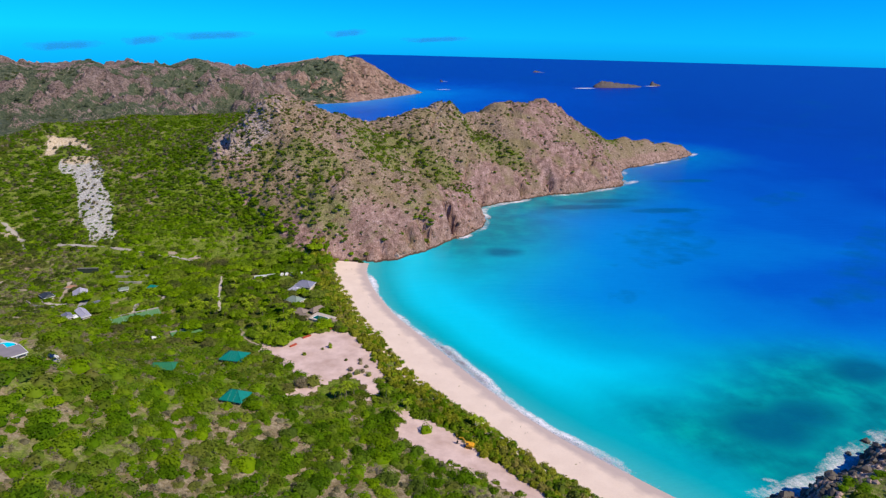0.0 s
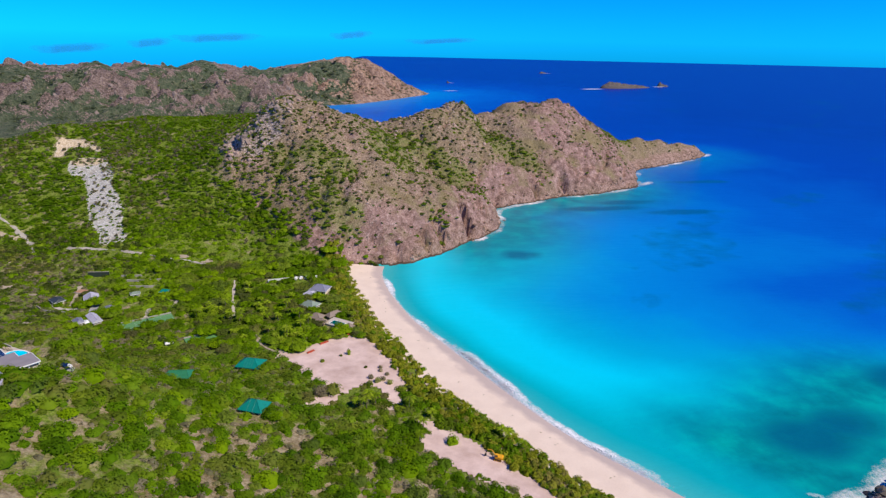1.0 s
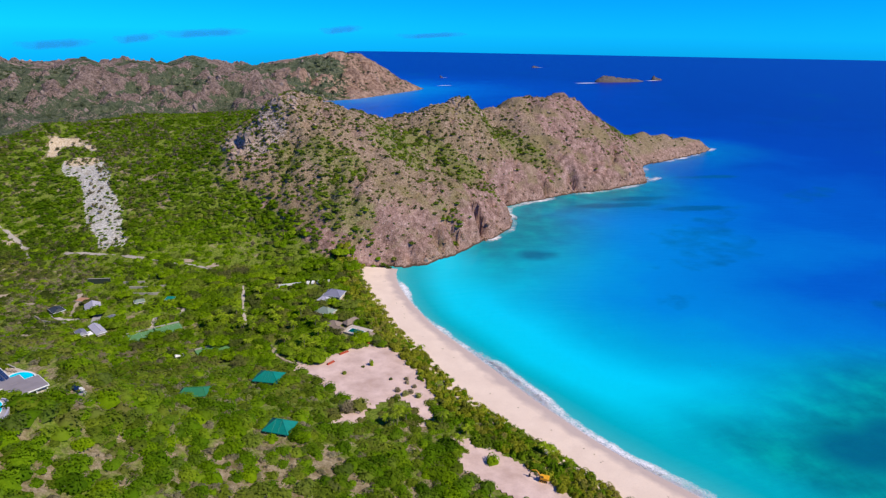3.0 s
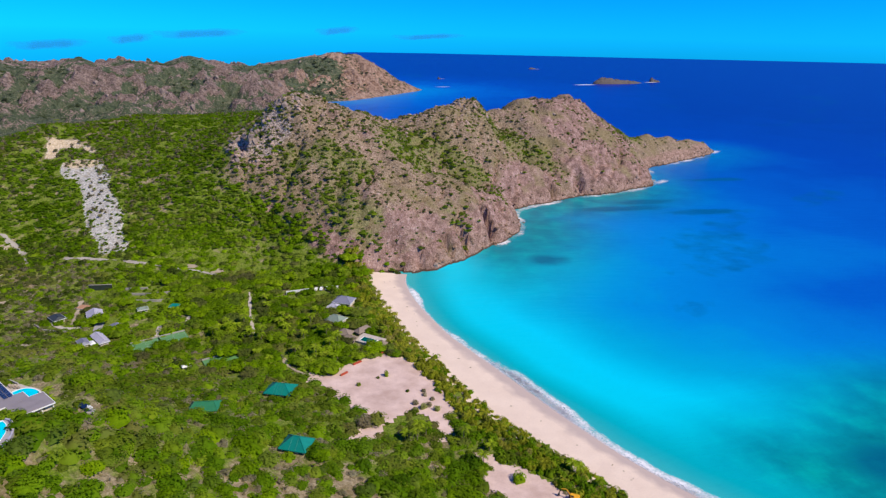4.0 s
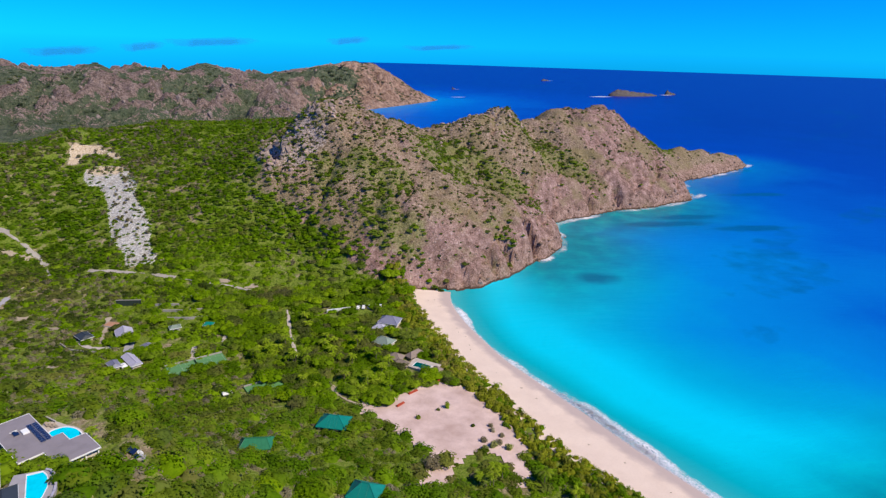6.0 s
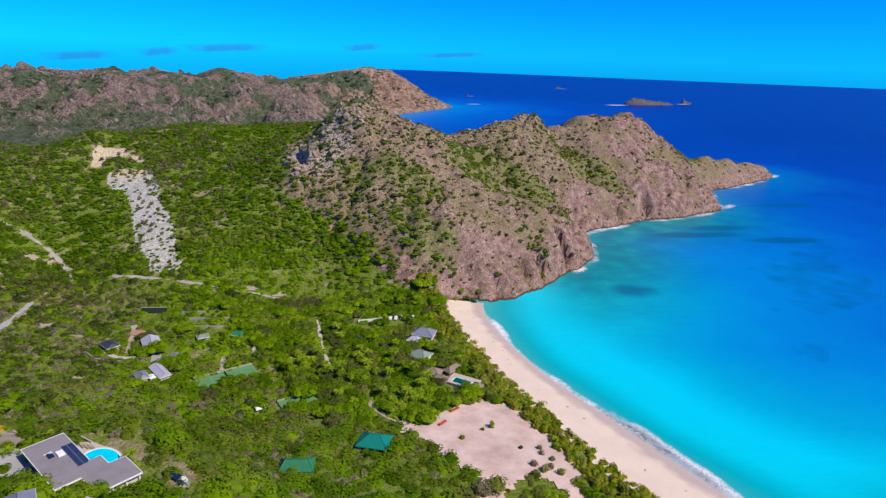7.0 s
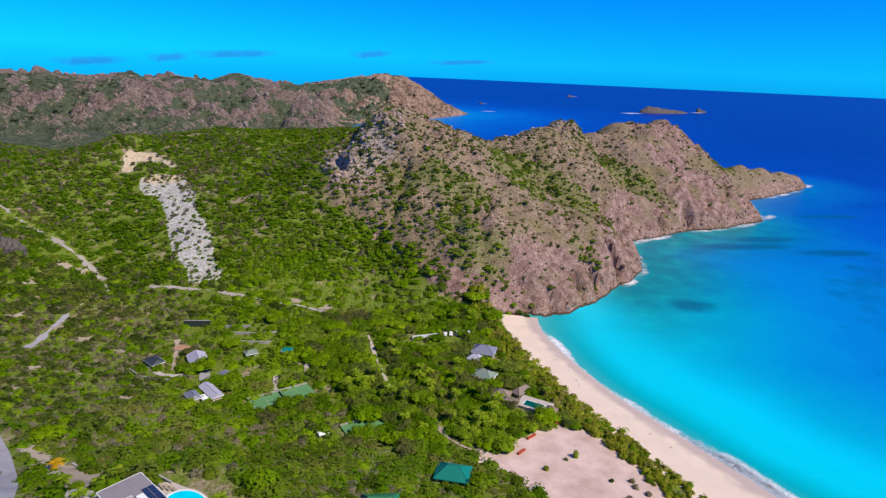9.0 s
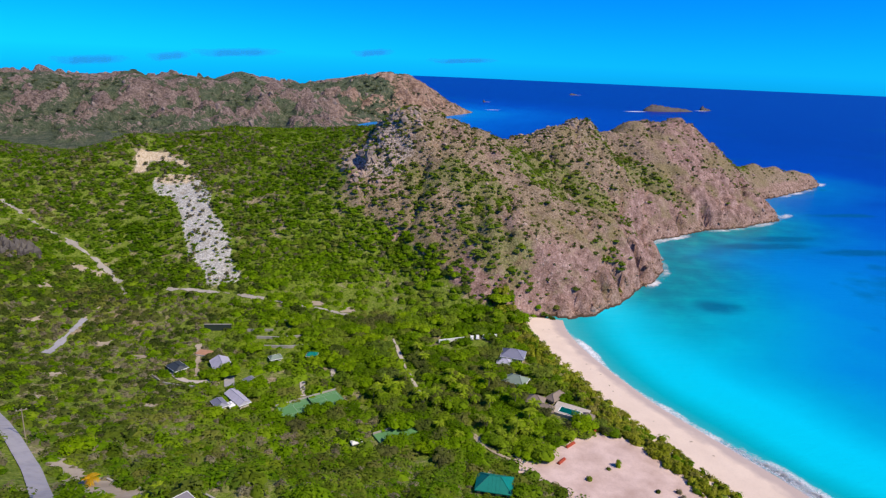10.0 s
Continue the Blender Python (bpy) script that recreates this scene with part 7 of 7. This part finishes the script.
def palms():
    rs = np.random.RandomState(22)
    kinds = [palm_kind(41, 6.0, 0.4), palm_kind(42, 7.5, 0.75), palm_kind(43, 4.8, 0.95)]
    spots = [(59, 205.5), (56.5, 207), (24, 206), (31, 222), (27, 216), (-32.5, 333), (-62.9, 329.5), (-56, 325), (6, 233), (1, 232), (23, 230), (-25.2, 300), (-22.7, 297), (-28, 305), (-2, 330), (4, 322), (-57, 369), (-22, 393), (-12.5, 394),
             (-78, 336), (-73, 332), (-75, 340), (-69, 336), (-80, 331), (-66, 341), (-36, 300), (-40, 306), (-33, 296), (-45, 330), (-50, 338), (-25, 320), (-20, 312), (-36, 318), (-30, 345), (62, 196), (-52, 300), (-58, 308)]
    for cx, cy, n, s in ((-76, 335, 7, 5), (-36, 318, 5, 8), (-26, 301, 6, 5), (-48, 344, 4, 7), (7, 232, 4, 3), (-58, 322, 4, 4)):
        for _ in range(n):
            x, y = cx + rs.normal(0, s), cy + rs.normal(0, s)
            if free_of_scrub(np.array([x]), np.array([y]))[0]:
                spots.append((x, y))
    plant_all(kinds, spots, rs, 0.68, 1.0)
    # a palm with dried golden fronds, and low young palms round the villa's forecourt
    gold = palm_kind(44, 3.2, 0.6, M_PALM_GOLD, "low palm with dried orange-yellow fronds")
    gold.matrix_world = pose(-154, 253, gz(-154, 253), 0, 0, 15) @ Matrix.Scale(0.8, 4)
    for i, (x, y) in enumerate([(-138.6, 238.3), (-135, 242), (-134.9, 231.8), (-132.8, 229.6), (-141.3, 229.3), (-136.9, 224.6), (-131.2, 232.6), (-107.5, 218.8), (-106.5, 216.2)]):
        copy_thing(kinds[i % 3], pose(x, y, gz(x, y) - 1.2, 0, 0, 40 * i) @ Matrix.Scale(0.55 + 0.06 * (i % 3), 4))


palms()


def lone_bushes():
    rs = np.random.RandomState(23)
    def one(x, y, r, h, mat, tint, label):
        ob = thing("bush", x, y, gz(x, y) + 0.2, rs.uniform(0, 360), label, "bush")
        c, f = bush(rs, 260, 0.12, 4, 10, 0.85, 7)
        crown = new("crown", mesh_with_tint("crown", c * (r, r, h), f, mat, tint))
        crown.parent = ob
        bm = bmesh.new()
        for k in range(3):
            a = 2.1 * k
            tube(bm, (0, 0, -0.4), (0.5 * r * math.cos(a), 0.5 * r * math.sin(a), 0.6 * h), 0.12, 0.05, 6)
        part("stem", bm, M_BARK, ob)
    one(36.5, 204.5, 2.6, 3.2, M_LEAF, 0.6, "round bright green bush on bare sand")
    one(0.0, 280.0, 1.2, 3.0, M_PALM, 0.4, "thin young tree in the sandy clearing")
    one(-12.8, 274.4, 1.2, 1.8, M_LEAF_HILL, 0.6, "small dark shrub in the sandy clearing")
    one(7.1, 266.0, 1.0, 1.3, M_LEAF_HILL, 0.4, "small dry shrub in the sandy clearing")
    one(-4.0, 279.0, 0.9, 0.9, M_LEAF_HILL, 0.2, "low dark shrub in the sandy clearing")
    one(-8.8, 244.5, 4.2, 4.6, M_LEAF, 0.8, "large rounded green bush at the clearing's edge")
    one(-13.2, 242.0, 3.6, 3.8, M_TWIG, 0.3, "large grey leafless bush at the clearing's edge")
    one(4.4, 299.5, 2.6, 3.0, M_LEAF_HILL, 0.1, "dark grey-green bush at the clearing's edge")
    one(14.0, 262.0, 1.4, 1.6, M_TWIG, 0.6, "dry broken shrub at the clearing's edge")
    for x, y, r in ((9, 256, 1.5), (11.5, 252.5, 1.8), (14.5, 254, 1.5), (17, 250.5, 1.6), (8, 251.5, 1.4), (16.5, 258, 1.3), (14, 265, 1.1)):
        one(x, y, r, 1.3 * r, M_TWIG, 0.2 + 0.1 * r, "dry leafless shrub beside the sandy clearing")
    for i in range(12):
        one(-130 + 1.7 * i, 393 + 3.2 * (i % 3), 0.9 + 0.15 * (i % 4), 1.0 + 0.1 * (i % 3), M_LEAF_LIME if i % 2 else M_LEAF, 0.08 * i, "clipped round shrub on a garden terrace")
    one(-131.6, 223.4, 1.3, 2.6, M_LEAF_DARK, 0.3, "small dark tree at the corner of the villa")
    one(-139.5, 230.6, 1.6, 1.9, M_LEAF_DARK, 0.1, "round clipped dark bush in the yard")
    one(-135.2, 219.6, 1.5, 1.7, M_LEAF, 0.4, "round green bush beside the forecourt")
    one(-122.4, 229.4, 1.1, 0.6, M_LEAF, 0.5, "low green shrub in a pool-side planting bed")
    one(-100.4, 213.4, 1.1, 0.8, M_LEAF_FAR, 0.9, "grey-green agave clump beside the villa")
    one(-98.6, 211.0, 1.0, 0.7, M_LEAF_FAR, 0.8, "grey-green agave clump beside the villa")
    one(-150, 262, 2.4, 2.8, M_LEAF_DARK, 0.2, "dark round bush beside the lane wall")


lone_bushes()


def bush_kind(seed, material, tint, label):
    ob = thing("bush", 0, 0, 0, 0, label, "bush", "round bushes of the dry slope")
    rs = np.random.RandomState(seed)
    c, f = BIG[seed % len(BIG)]
    crown = new("crown", mesh_with_tint("crown", c * (1, 1, 0.85) - np.array([0, 0, 0.1]), f, material, tint))
    crown.parent = ob
    bm = bmesh.new()
    for k in range(3):
        a = 2.1 * k + rs.rand()
        tube(bm, (0, 0, -0.15), (0.4 * math.cos(a), 0.4 * math.sin(a), 0.4), 0.05, 0.02, 6)
    part("stem", bm, M_BARK, ob)
    return ob


def slope_bushes():
    """Round bushes that stand apart, in loose groups, on the dry south slope."""
    rs = np.random.RandomState(29)
    kinds = [bush_kind(51, M_LEAF_SLOPE, 0.45, "large rounded green bush on dry ground"), bush_kind(52, M_LEAF_SLOPE, 0.75, "bright green rounded bush on dry ground"),
             bush_kind(53, M_LEAF_SLOPE, 0.2, "dark green rounded bush on dry ground"), bush_kind(54, M_LEAF_DARK, 0.6, "fresh green rounded bush on dry ground")]
    spots, tries = [], 0
    while len(spots) < 230 and tries < 8000:
        tries += 1
        x, y = rs.uniform(-150, 60), rs.uniform(138, 232)
        ax, ay = np.array([x]), np.array([y])
        if rs.rand() > 0.15 + 0.85 * smooth(0.46, 0.56, value_noise(ax + 40, ay, 24, 2))[0] or not free_of_scrub(ax, ay, 2.5)[0]:
            continue
        if any(math.hypot(x - a, y - b) < 3.6 for a, b in spots):
            continue
        spots.append((x, y))
    plant_all(kinds, spots, rs, 2.1, 5.0)


slope_bushes()


# ---- weed and driftwood on the sand ----
def beach_weed():
    rs = np.random.RandomState(24)
    p = resample(BEACH_BACK, 60)
    for i in range(30):
        k = rs.randint(8, 56)
        q = rs.uniform(7, 13)
        x, y = p[k, 0] + q * 0.9 + rs.normal(0, 1.5), p[k, 1] + q * 0.35
        z = 3.0 * max(0, 1 - ((q + 6) / 33) / 0.84) ** 0.9 + 0.05
        ob = thing("seaweed_clump", x, y, z, rs.uniform(0, 360), "dark dried seaweed clump on pale sand", "seaweed", "weed along the beach")
        c, f = leaf_crown(rs, 16, 0.28, 0.3)
        w = new("strands", mesh_with_tint("strands", c * (0.55, 0.4, 0.35), f, M_TWIG, 0.0))
        w.parent = ob


beach_weed()
